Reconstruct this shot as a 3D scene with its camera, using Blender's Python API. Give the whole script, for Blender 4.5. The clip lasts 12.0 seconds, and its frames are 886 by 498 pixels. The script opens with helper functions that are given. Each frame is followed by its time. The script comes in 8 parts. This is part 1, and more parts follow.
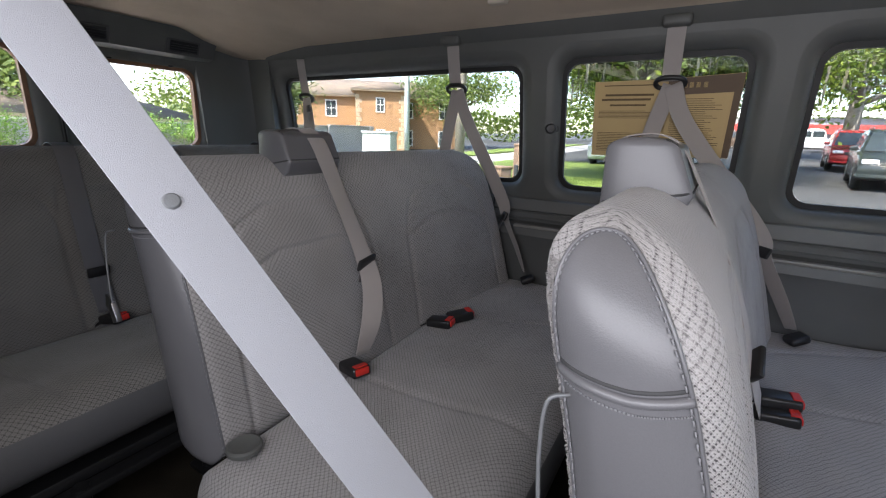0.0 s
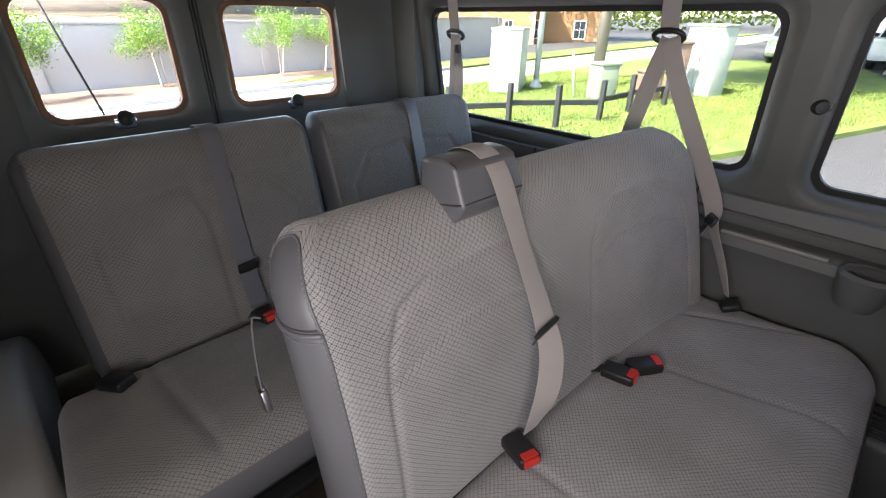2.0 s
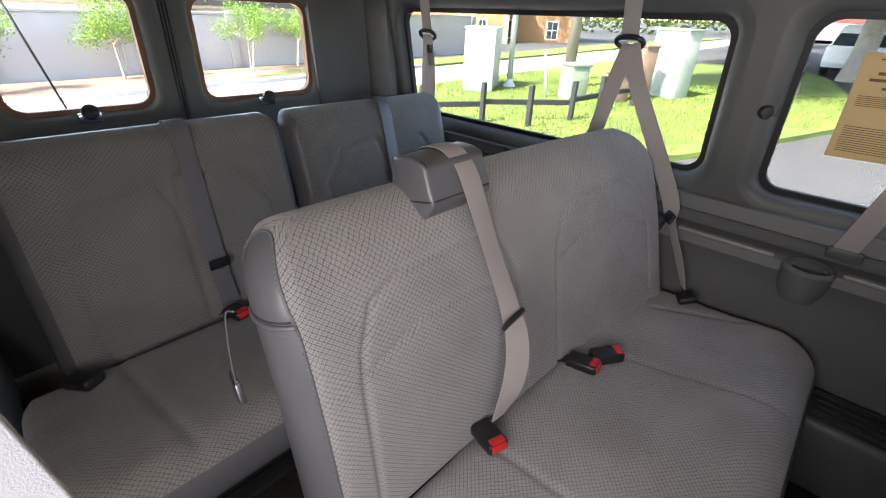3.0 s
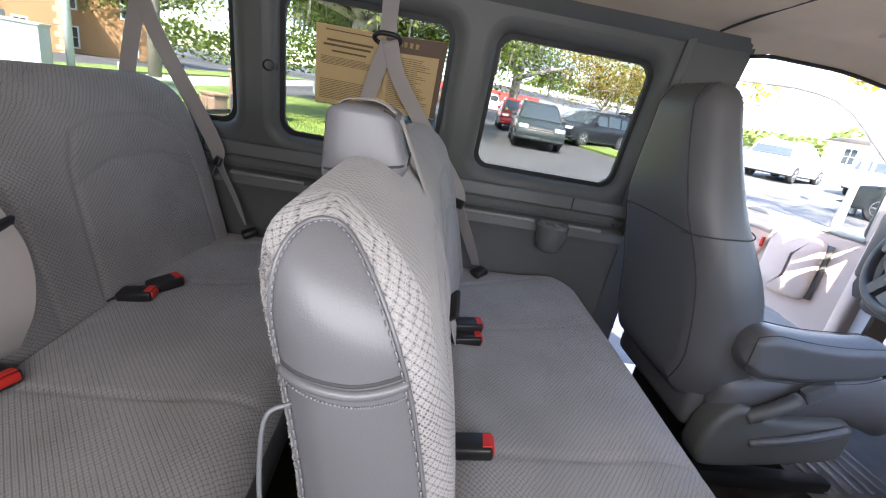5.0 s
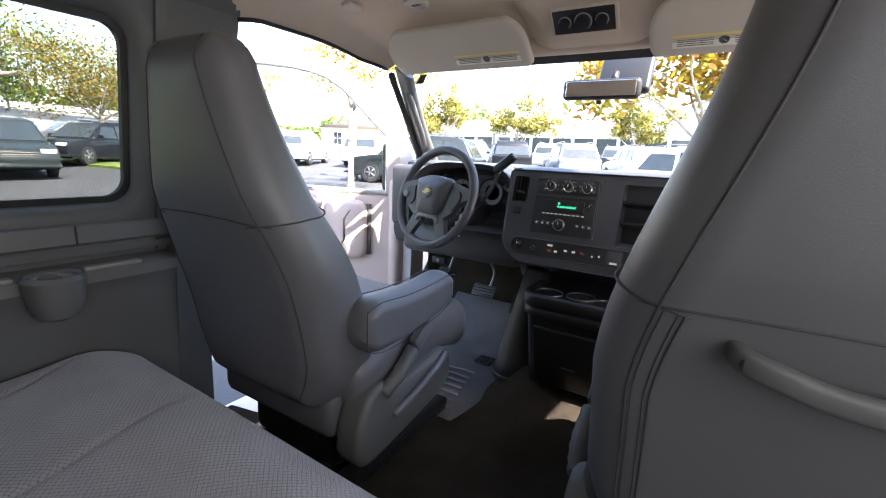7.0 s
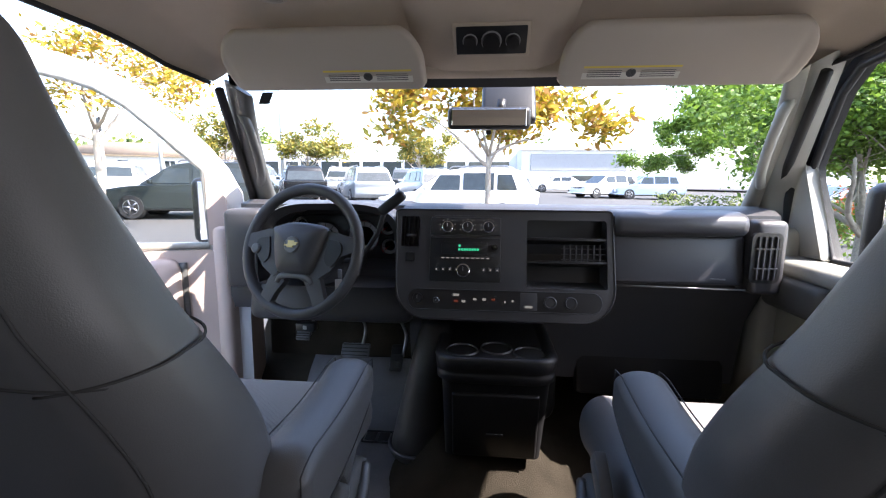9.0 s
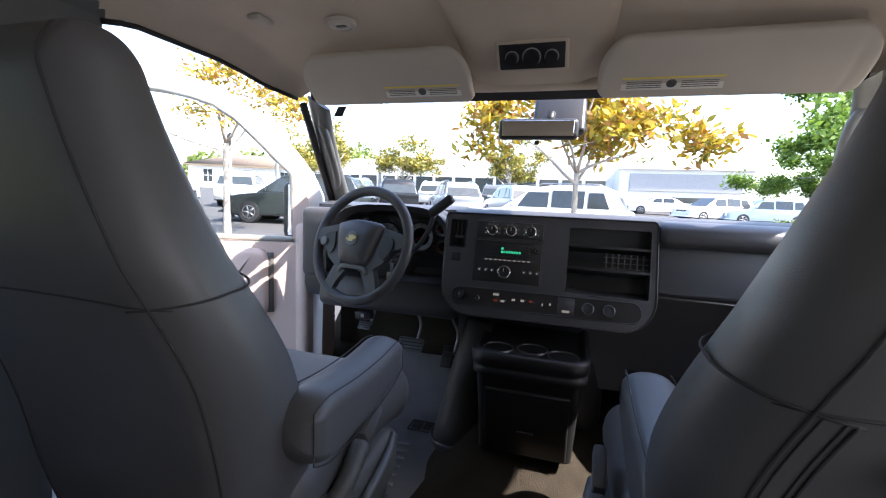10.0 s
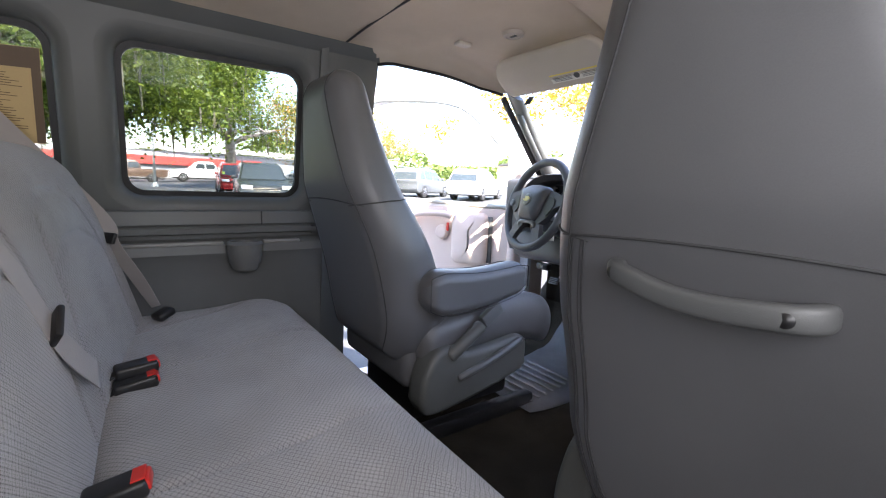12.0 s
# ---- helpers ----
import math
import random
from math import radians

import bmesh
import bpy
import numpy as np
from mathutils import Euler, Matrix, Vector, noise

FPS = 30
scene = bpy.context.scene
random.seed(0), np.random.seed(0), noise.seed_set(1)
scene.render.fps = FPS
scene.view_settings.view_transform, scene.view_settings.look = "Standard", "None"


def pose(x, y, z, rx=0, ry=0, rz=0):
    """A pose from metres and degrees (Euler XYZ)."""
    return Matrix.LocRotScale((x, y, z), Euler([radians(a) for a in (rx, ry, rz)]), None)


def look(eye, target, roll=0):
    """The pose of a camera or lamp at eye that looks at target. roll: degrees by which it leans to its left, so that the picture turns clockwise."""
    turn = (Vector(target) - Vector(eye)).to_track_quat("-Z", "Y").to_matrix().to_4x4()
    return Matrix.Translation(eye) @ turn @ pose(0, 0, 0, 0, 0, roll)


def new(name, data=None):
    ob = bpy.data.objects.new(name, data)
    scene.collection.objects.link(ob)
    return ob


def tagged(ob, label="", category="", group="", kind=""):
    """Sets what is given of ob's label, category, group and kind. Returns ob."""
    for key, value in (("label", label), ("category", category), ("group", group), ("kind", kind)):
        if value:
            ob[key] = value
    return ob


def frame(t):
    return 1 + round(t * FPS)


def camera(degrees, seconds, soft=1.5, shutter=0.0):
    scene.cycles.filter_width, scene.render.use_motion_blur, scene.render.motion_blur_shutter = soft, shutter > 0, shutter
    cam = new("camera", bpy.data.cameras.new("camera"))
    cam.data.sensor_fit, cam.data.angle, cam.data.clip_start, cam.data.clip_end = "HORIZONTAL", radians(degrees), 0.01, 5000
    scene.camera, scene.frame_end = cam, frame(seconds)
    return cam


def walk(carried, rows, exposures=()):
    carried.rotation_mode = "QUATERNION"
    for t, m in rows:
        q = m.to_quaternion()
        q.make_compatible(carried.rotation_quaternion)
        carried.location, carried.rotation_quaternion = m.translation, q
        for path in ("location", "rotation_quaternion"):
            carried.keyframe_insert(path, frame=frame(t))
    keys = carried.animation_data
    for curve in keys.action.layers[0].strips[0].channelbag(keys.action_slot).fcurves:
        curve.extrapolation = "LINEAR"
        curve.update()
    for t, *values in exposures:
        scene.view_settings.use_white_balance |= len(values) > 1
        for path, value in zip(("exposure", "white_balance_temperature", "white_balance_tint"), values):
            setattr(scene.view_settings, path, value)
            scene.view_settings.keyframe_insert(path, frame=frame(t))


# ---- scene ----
cam = camera(90.6, 12.0, 1.15)
PATH = [
    (0, (0.642, 0.047, 1.721), (-1.018, -0.946, 1.213), 1.7),
    (0.5, (0.552, -0.044, 1.755), (-1.035, -1.099, 1.149), 1.7),
    (1, (0.456, -0.167, 1.799), (-1.045, -1.319, 1.15), 1.0),
    (1.5, (0.435, -0.263, 1.867), (-0.903, -1.554, 1.13), -0.4),
    (2, (0.463, -0.284, 1.913), (-0.762, -1.563, 0.985), 0.7),
    (2.5, (0.471, -0.275, 1.932), (-0.753, -1.538, 0.98), 0.9),
    (2.7, (0.474, -0.275, 1.933), (-0.763, -1.523, 0.979), 1.3),
    (4.3, (0.515, -0.087, 1.814), (-1.286, -0.555, 1.083), 6.5),
    (4.5, (0.54, -0.075, 1.807), (-1.298, -0.344, 1.066), 8.4),
    (4.7, (0.572, -0.013, 1.768), (-1.305, -0.105, 1.084), 9.6),
    (5, (0.598, 0.042, 1.748), (-1.287, 0.224, 1.104), 10.5),
    (5.3, (0.6, 0.069, 1.73), (-1.244, 0.532, 1.11), 9.5),
    (5.5, (0.591, 0.08, 1.717), (-1.208, 0.722, 1.126), 8.1),
    (6, (0.526, 0.118, 1.682), (-1.066, 1.201, 1.14), 7.3),
    (6.5, (0.469, 0.144, 1.667), (-0.823, 1.599, 1.204), 6.0),
    (7, (0.34, 0.207, 1.695), (-0.68, 1.875, 1.275), 2.5),
    (7.5, (0.161, 0.268, 1.716), (-0.494, 2.115, 1.318), 0.4),
    (7.7, (0.12, 0.285, 1.731), (-0.404, 2.173, 1.331), -0.1),
    (9.3, (-0.01, 0.384, 1.729), (-0.186, 2.356, 1.442), 0.5),
    (9.5, (0.005, 0.371, 1.724), (-0.255, 2.333, 1.438), 1.0),
    (10, (0.13, 0.31, 1.701), (-0.446, 2.211, 1.467), 2.3),
    (10.5, (0.29, 0.243, 1.683), (-0.703, 1.963, 1.444), 2.4),
    (11, (0.428, 0.247, 1.636), (-0.965, 1.659, 1.385), 1.8),
    (11.5, (0.579, 0.235, 1.616), (-0.957, 1.489, 1.355), 1.8),
    (12, (0.657, 0.235, 1.608), (-0.943, 1.4, 1.323), 2.2),
]
walk(cam, [(t, look(eye, target, roll)) for t, eye, target, roll in PATH], [(t, e, k, 19 if 1.2 < t < 3 else 17) for t, e, k in ((0.0, 3.6, 6600), (0.5, 3.75, 6850), (1.0, 4.05, 6950), (1.5, 4.3, 6950), (2.5, 4.35, 7000), (4.5, 4.35, 6800), (5.0, 3.95, 6700), (5.5, 3.5, 6900), (6.0, 3.45, 6700), (6.5, 3.55, 6700), (7.0, 3.6, 6850), (7.5, 3.6, 6950), (9.5, 2.85, 6600), (10.5, 2.9, 6700), (11.0, 3.25, 6750), (11.5, 3.62, 6750), (12.0, 3.78, 6750))])

# ---- sky and sun ----
SUN_AZ, SUN_EL = 101.0, 51.0   # degrees clockwise from the van's nose, and above the horizon
world = bpy.data.worlds.new("sky")
scene.world = world
world.use_nodes = True
wn = world.node_tree.nodes
sky = wn.new("ShaderNodeTexSky")
sky.sky_type = "NISHITA"
sky.sun_disc = False
sky.sun_elevation = radians(SUN_EL)
sky.sun_rotation = radians(SUN_AZ)
sky.air_density, sky.dust_density, sky.ozone_density = 1.0, 1.0, 1.0
wn["Background"].inputs[1].default_value = 0.125
world.node_tree.links.new(sky.outputs[0], wn["Background"].inputs[0])
sun_data = bpy.data.lights.new("sun", "SUN")
sun_data.energy, sun_data.angle, sun_data.color = 3.0, radians(0.6), (1.0, 0.955, 0.90)
sun = new("sun", sun_data)
to_sun = Vector((math.sin(radians(SUN_AZ)) * math.cos(radians(SUN_EL)), math.cos(radians(SUN_AZ)) * math.cos(radians(SUN_EL)), math.sin(radians(SUN_EL))))
sun.matrix_world = look(to_sun * 30, (0, 0, 0))
# added fill lamp in the unseen side door's window, behind the camera, for skylight
door_light = bpy.data.lights.new("side_door_fill", "AREA")
door_light.shape, door_light.size, door_light.size_y = "RECTANGLE", 1.20, 0.38
door_light.energy, door_light.color = 0.9, (0.90, 0.95, 1.0)
door_lamp = new("side_door_fill", door_light)
door_lamp.matrix_world = look((0.835, 0.10, 1.75), (0.0, 0.10, 1.60))
EXPOSURE = 2.4
scene.view_settings.exposure = EXPOSURE

# ---- materials ----
def mat(name, col, rough=0.5, metal=0.0, var=0.12, vscale=6.0, bump=0.25, bscale=250.0, detail=3.0, dist=0.001, spec=0.5, sheen=0.0, second=None, rvar=0.1):
    m = bpy.data.materials.new(name)
    m.use_nodes = True
    nt = m.node_tree
    b = nt.nodes["Principled BSDF"]
    b.inputs["Metallic"].default_value = metal
    b.inputs["Specular IOR Level"].default_value = spec
    b.inputs["Sheen Weight"].default_value = sheen
    co = nt.nodes.new("ShaderNodeTexCoord")
    n1 = nt.nodes.new("ShaderNodeTexNoise")
    n1.inputs["Scale"].default_value, n1.inputs["Detail"].default_value = vscale, 4.0
    nt.links.new(co.outputs["Object"], n1.inputs["Vector"])
    n2 = nt.nodes.new("ShaderNodeTexNoise")
    n2.inputs["Scale"].default_value, n2.inputs["Detail"].default_value = bscale, detail
    nt.links.new(co.outputs["Object"], n2.inputs["Vector"])
    add = nt.nodes.new("ShaderNodeMath")
    add.operation = "MULTIPLY_ADD"
    nt.links.new(n2.outputs[0], add.inputs[0])
    add.inputs[1].default_value = 0.4
    nt.links.new(n1.outputs[0], add.inputs[2])
    ramp = nt.nodes.new("ShaderNodeValToRGB")
    c2 = second or col
    ramp.color_ramp.elements[0].position, ramp.color_ramp.elements[1].position = 0.4, 1.0
    ramp.color_ramp.elements[0].color = (*[c * (1 - var) for c in col], 1)
    ramp.color_ramp.elements[1].color = (*[min(1, c * (1 + var)) for c in c2], 1)
    nt.links.new(add.outputs[0], ramp.inputs[0])
    nt.links.new(ramp.outputs[0], b.inputs["Base Color"])
    r = nt.nodes.new("ShaderNodeMapRange")
    r.inputs[3].default_value, r.inputs[4].default_value = max(0.02, rough - rvar), min(1, rough + rvar)
    nt.links.new(n1.outputs[0], r.inputs[0])
    nt.links.new(r.outputs[0], b.inputs["Roughness"])
    if bump:
        bp = nt.nodes.new("ShaderNodeBump")
        bp.inputs["Strength"].default_value, bp.inputs["Distance"].default_value = bump, dist
        nt.links.new(n2.outputs[0], bp.inputs["Height"])
        nt.links.new(bp.outputs[0], b.inputs["Normal"])
    return m


def fabric(name, dark, light, band=0.0054, pitch=0.0024, bump=0.45, low=0.36):
    """Woven seat cloth: pale threads round a lattice of small dark pores, a little worn."""
    m = mat(name, light, 0.9, var=0.1, bump=0, spec=0.15, sheen=0.25)
    nt = m.node_tree
    b = nt.nodes["Principled BSDF"]

    def calc(op, x, y=None, z=None):
        n = nt.nodes.new("ShaderNodeMath")
        n.operation = op
        for i, v in enumerate((x, y, z)):
            if v is None:
                continue
            if isinstance(v, (int, float)):
                n.inputs[i].default_value = v
            else:
                nt.links.new(v, n.inputs[i])
        return n.outputs[0]

    def noise(scale, detail=2.0):
        n = nt.nodes.new("ShaderNodeTexNoise")
        n.inputs["Scale"].default_value, n.inputs["Detail"].default_value = scale, detail
        nt.links.new(co.outputs["Object"], n.inputs["Vector"])
        return n.outputs[0]

    co = nt.nodes.new("ShaderNodeTexCoord")
    sep = nt.nodes.new("ShaderNodeSeparateXYZ")
    nt.links.new(co.outputs["UV"], sep.inputs[0])
    wob = noise(60.0)
    u = calc("MULTIPLY_ADD", wob, 0.0070, sep.outputs[0])
    v = calc("MULTIPLY_ADD", wob, 0.0045, sep.outputs[1])
    # small dark pores in a staggered lattice
    cell = calc("MULTIPLY", calc("COSINE", calc("MULTIPLY", u, 2 * math.pi / band)), calc("COSINE", calc("MULTIPLY", v, 2 * math.pi / (band * 0.86))))
    pore = nt.nodes.new("ShaderNodeMapRange")
    pore.interpolation_type = "SMOOTHSTEP"
    pore.inputs[1].default_value, pore.inputs[2].default_value = 0.12, 0.95
    nt.links.new(cell, pore.inputs[0])
    wear = nt.nodes.new("ShaderNodeMapRange")
    wear.inputs[1].default_value, wear.inputs[2].default_value, wear.inputs[3].default_value, wear.inputs[4].default_value = 0.38, 0.62, low, 1.0
    nt.links.new(noise(9.0, 3.0), wear.inputs[0])
    pores = calc("MULTIPLY", pore.outputs[0], wear.outputs[0])
    # fine slanting threads between them
    zig = calc("PINGPONG", u, band / 2)
    rib = calc("SINE", calc("MULTIPLY", calc("ADD", v, zig), 2 * math.pi / pitch))
    h = calc("MULTIPLY_ADD", rib, 0.10, 0.66)
    h = calc("MULTIPLY_ADD", pores, -0.62, h)
    broad = calc("MULTIPLY", calc("COSINE", calc("MULTIPLY", u, math.pi / band)), calc("COSINE", calc("MULTIPLY", v, math.pi / (band * 0.86))))
    h = calc("MULTIPLY_ADD", broad, 0.20, h)
    h = calc("MULTIPLY_ADD", calc("SUBTRACT", noise(750.0), 0.5), 0.75, h)
    ramp = nt.nodes.new("ShaderNodeValToRGB")
    ramp.color_ramp.elements[0].position, ramp.color_ramp.elements[1].position = 0.12, 0.72
    ramp.color_ramp.elements[0].color, ramp.color_ramp.elements[1].color = (*dark, 1), (*light, 1)
    nt.links.new(h, ramp.inputs[0])
    br = nt.nodes.new("ShaderNodeMapRange")
    br.inputs[3].default_value, br.inputs[4].default_value = 0.72, 1.20
    nt.links.new(noise(5.0, 4.0), br.inputs[0])
    mul = nt.nodes.new("ShaderNodeMix")
    mul.data_type, mul.blend_type = "RGBA", "MULTIPLY"
    mul.inputs[0].default_value = 1.0
    nt.links.new(ramp.outputs[0], mul.inputs[6])
    nt.links.new(br.outputs[0], mul.inputs[7])
    nt.links.new(mul.outputs[2], b.inputs["Base Color"])
    bp = nt.nodes.new("ShaderNodeBump")
    bp.inputs["Strength"].default_value, bp.inputs["Distance"].default_value = bump, 0.0014
    nt.links.new(h, bp.inputs["Height"])
    nt.links.new(bp.outputs[0], b.inputs["Normal"])
    return m


def glass(name, tint=(1, 1, 1), rough=0.0):
    m = bpy.data.materials.new(name)
    m.use_nodes = True
    nt = m.node_tree
    nt.nodes.remove(nt.nodes["Principled BSDF"])
    out = nt.nodes["Material Output"]
    tr = nt.nodes.new("ShaderNodeBsdfTransparent")
    tr.inputs[0].default_value = (*tint, 1)
    gl = nt.nodes.new("ShaderNodeBsdfGlossy")
    gl.inputs["Roughness"].default_value = 0.02
    lw = nt.nodes.new("ShaderNodeLayerWeight")
    lw.inputs[0].default_value = 0.5
    pw = nt.nodes.new("ShaderNodeMath")
    pw.operation = "POWER"
    nt.links.new(lw.outputs["Facing"], pw.inputs[0])
    pw.inputs[1].default_value = 4.5
    fr = nt.nodes.new("ShaderNodeMath")
    fr.operation = "MULTIPLY_ADD"
    nt.links.new(pw.outputs[0], fr.inputs[0])
    fr.inputs[1].default_value, fr.inputs[2].default_value = 0.25, 0.006
    mx = nt.nodes.new("ShaderNodeMixShader")
    nt.links.new(fr.outputs[0], mx.inputs[0])
    nt.links.new(tr.outputs[0], mx.inputs[1])
    nt.links.new(gl.outputs[0], mx.inputs[2])
    nt.links.new(mx.outputs[0], out.inputs[0])
    return m


def emission(name, col, power):
    m = bpy.data.materials.new(name)
    m.use_nodes = True
    b = m.node_tree.nodes["Principled BSDF"]
    b.inputs["Base Color"].default_value = (0.01, 0.01, 0.01, 1)
    b.inputs["Emission Color"].default_value = (*col, 1)
    b.inputs["Emission Strength"].default_value = power
    return m


CLOTH = fabric("seat_cloth", (0.055, 0.051, 0.052), (0.362, 0.348, 0.342))
# same weave as seat_cloth, both colours about a third darker
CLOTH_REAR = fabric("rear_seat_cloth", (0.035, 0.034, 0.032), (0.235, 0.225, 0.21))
CLOTH_FINE = fabric("seat_cloth_fine", (0.10, 0.098, 0.10), (0.26, 0.25, 0.245), 0.006, 0.003, 0.4)
VINYL = mat("seat_vinyl", (0.122, 0.121, 0.128), 0.34, var=0.1, bscale=700, bump=0.25, dist=0.0008)
VINYL_DARK = mat("front_seat_vinyl", (0.100, 0.100, 0.104), 0.42, var=0.1, bscale=700, bump=0.3, dist=0.0008)
STITCH = mat("stitching", (0.20, 0.20, 0.21), 0.8, bump=0.4, bscale=500)
SEAM = mat("seam_shadow", (0.04, 0.04, 0.042), 0.8)
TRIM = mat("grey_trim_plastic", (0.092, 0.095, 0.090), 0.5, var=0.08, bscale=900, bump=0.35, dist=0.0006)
TRIM_DARK = mat("dark_trim_plastic", (0.075, 0.077, 0.077), 0.5, var=0.1, bscale=900, bump=0.35, dist=0.0006)
DASH = mat("dash_plastic", (0.050, 0.050, 0.054), 0.45, var=0.1, bscale=800, bump=0.4, dist=0.0006)
DASH_SOFT = mat("dash_soft_pad", (0.045, 0.047, 0.055), 0.42, var=0.1, bscale=600, bump=0.3)
BLACK = mat("black_plastic", (0.015, 0.015, 0.016), 0.4, var=0.2, bump=0.15)
RUBBER = mat("black_rubber", (0.012, 0.012, 0.012), 0.6, var=0.2)
LINER = mat("headliner_felt", (0.52, 0.435, 0.345), 0.95, var=0.11, vscale=6, bscale=700, bump=0.6, spec=0.1)
VISOR = mat("visor_cloth", (0.52, 0.465, 0.40), 0.9, var=0.04, bscale=800, bump=0.3, spec=0.1)
CARPET = mat("black_carpet", (0.036, 0.030, 0.022), 1.0, var=0.35, vscale=12, bscale=420, bump=1.0, dist=0.006, spec=0.1)
MATRUB = mat("floor_mat_rubber", (0.24, 0.235, 0.245), 0.7, var=0.25, vscale=9, bump=0.4)
WEB = mat("belt_webbing", (0.33, 0.30, 0.285), 0.75, var=0.06, vscale=10, bscale=1200, bump=0.5, dist=0.0006, sheen=0.2)
WEB_PALE = mat("pale_belt_webbing", (0.24, 0.245, 0.265), 0.75, var=0.04, vscale=10, bscale=1400, bump=0.5, dist=0.0006, sheen=0.2)
RED = mat("red_button", (0.62, 0.03, 0.02), 0.4, var=0.1, bump=0.1)
CHROME = mat("chrome", (0.75, 0.75, 0.76), 0.15, 1.0, var=0.05, bump=0)
STEEL = mat("steel", (0.35, 0.35, 0.36), 0.35, 1.0, var=0.2)
GREYPL = mat("grey_handle_plastic", (0.115, 0.12, 0.125), 0.35, var=0.06, bscale=900, bump=0.2)
WHITEPAINT = mat("white_paint", (0.80, 0.80, 0.79), 0.25, var=0.03, bump=0.05)
# pinkish door trim, whitened for the daylight at the open door
DOORTRIM_LIT = mat("daylit_door_trim", (0.60, 0.48, 0.415), 0.55, var=0.06, bscale=700, bump=0.3)
# front trim with the light from the windscreen put into its colour
TRIM_LIT = mat("front_trim_lit", (0.34, 0.335, 0.295), 0.5, var=0.08, bscale=800, bump=0.3)
BROWN_SEAL = mat("brown_window_seal", (0.20, 0.10, 0.05), 0.6, var=0.3, vscale=15, bump=0.3)
PAPER = mat("paper_label", (0.72, 0.70, 0.64), 0.7, var=0.04, bump=0.05)
NOTICE = mat("tan_notice_paper", (0.50, 0.36, 0.17), 0.7, var=0.06, vscale=9, bump=0.05)
NOTICE_INK = mat("notice_ink", (0.13, 0.085, 0.04), 0.8, bump=0)
NOTICE_DARK = mat("notice_heading_band", (0.10, 0.06, 0.03), 0.6, bump=0)
YELLOW = mat("yellow_label", (0.75, 0.60, 0.12), 0.6, bump=0)
INK = mat("label_ink", (0.12, 0.12, 0.12), 0.7, bump=0)
WHITEMARK = mat("white_marking", (0.32, 0.32, 0.32), 0.6, bump=0)
GOLD = mat("gold_badge", (0.50, 0.40, 0.18), 0.35, 0.6, bump=0)
DISPLAY = emission("green_display", (0.03, 0.9, 0.45), 0.10)
ICON = emission("backlit_icon", (0.9, 0.9, 0.85), 0.035)
ICON_RED = emission("backlit_red_icon", (0.9, 0.15, 0.05), 0.015)
GLASS = glass("window_glass", (0.72, 0.74, 0.72))
GLASS_TINT = glass("tinted_side_glass", (0.58, 0.60, 0.585))
GLASS_CLEAR = glass("windscreen_glass", (0.97, 0.98, 0.97))
MIRROR = mat("mirror_glass", (0.85, 0.85, 0.85), 0.03, 1.0, var=0.0, bump=0, rvar=0.01)
# near-black pane for the unseen side door, keeps the sun out
GLASS_SUN_BLOCK = glass("sun_blocking_glass", (0.06, 0.065, 0.06))
FRAY = mat("frayed_thread", (0.30, 0.285, 0.28), 0.95, var=0.15, bump=0)
TRIM_PALE = mat("pale_trim_plastic", (0.24, 0.235, 0.22), 0.45, var=0.08, bscale=900, bump=0.3, dist=0.0006)
# wall trim below the windows, lightened for light coming from the windscreen
TRIM_LOW_LIT = mat("lower_trim_lit", (0.115, 0.118, 0.114), 0.5, var=0.1, bscale=900, bump=0.35, dist=0.0006)

# ---- building tools ----
def finish(bm, angle=0.6):
    for f in bm.faces:
        f.smooth = True
    for e in bm.edges:
        if len(e.link_faces) == 2 and e.calc_face_angle(0) > angle:
            e.smooth = False


def obj(name, bm, material, angle=0.6):
    finish(bm, angle)
    me = bpy.data.meshes.new(name)
    bm.to_mesh(me)
    bm.free()
    me.materials.append(material)
    return new(name, me)


def part(name, bm, material, parent, label="", angle=0.6):
    ob = obj(name, bm, material, angle)
    ob.parent = parent
    if label:
        ob["label"] = label
    return ob


def thing(name, at, label, category, group="", kind=""):
    e = new(name)
    e.location = at
    e.empty_display_size = 0.05
    tagged(e, label, category, group, kind)
    bpy.context.view_layer.update()
    return e


def under(ob, parent):
    """Parents an object built in world places."""
    ob.parent = parent
    ob.matrix_parent_inverse = parent.matrix_world.inverted()
    return ob


def piece(name, bm, material, parent, label="", angle=0.6):
    ob = obj(name, bm, material, angle)
    if label:
        ob["label"] = label
    return under(ob, parent)


def B():
    return bmesh.new()


def rbox(bm, c, size, r=0.01, seg=2, m=None):
    """A box with rounded edges; m turns it about its own centre."""
    g = bmesh.ops.create_cube(bm, size=1.0)["verts"]
    for v in g:
        v.co = Vector((v.co.x * size[0], v.co.y * size[1], v.co.z * size[2]))
    if r > 0:
        es = list({e for v in g for e in v.link_edges})
        r = min(r, min(size) * 0.49)
        g = bmesh.ops.bevel(bm, geom=es + g, offset=r, segments=seg, profile=0.5, affect="EDGES", clamp_overlap=True)
        vs = list({v for f in g["faces"] for v in f.verts} | {v for v in g["verts"]})
    else:
        vs = g
    mm = Matrix.Translation(c) @ (m or Matrix.Identity(4))
    for v in vs:
        v.co = mm @ v.co
    return vs


def turn(rx=0, ry=0, rz=0):
    return pose(0, 0, 0, rx, ry, rz)


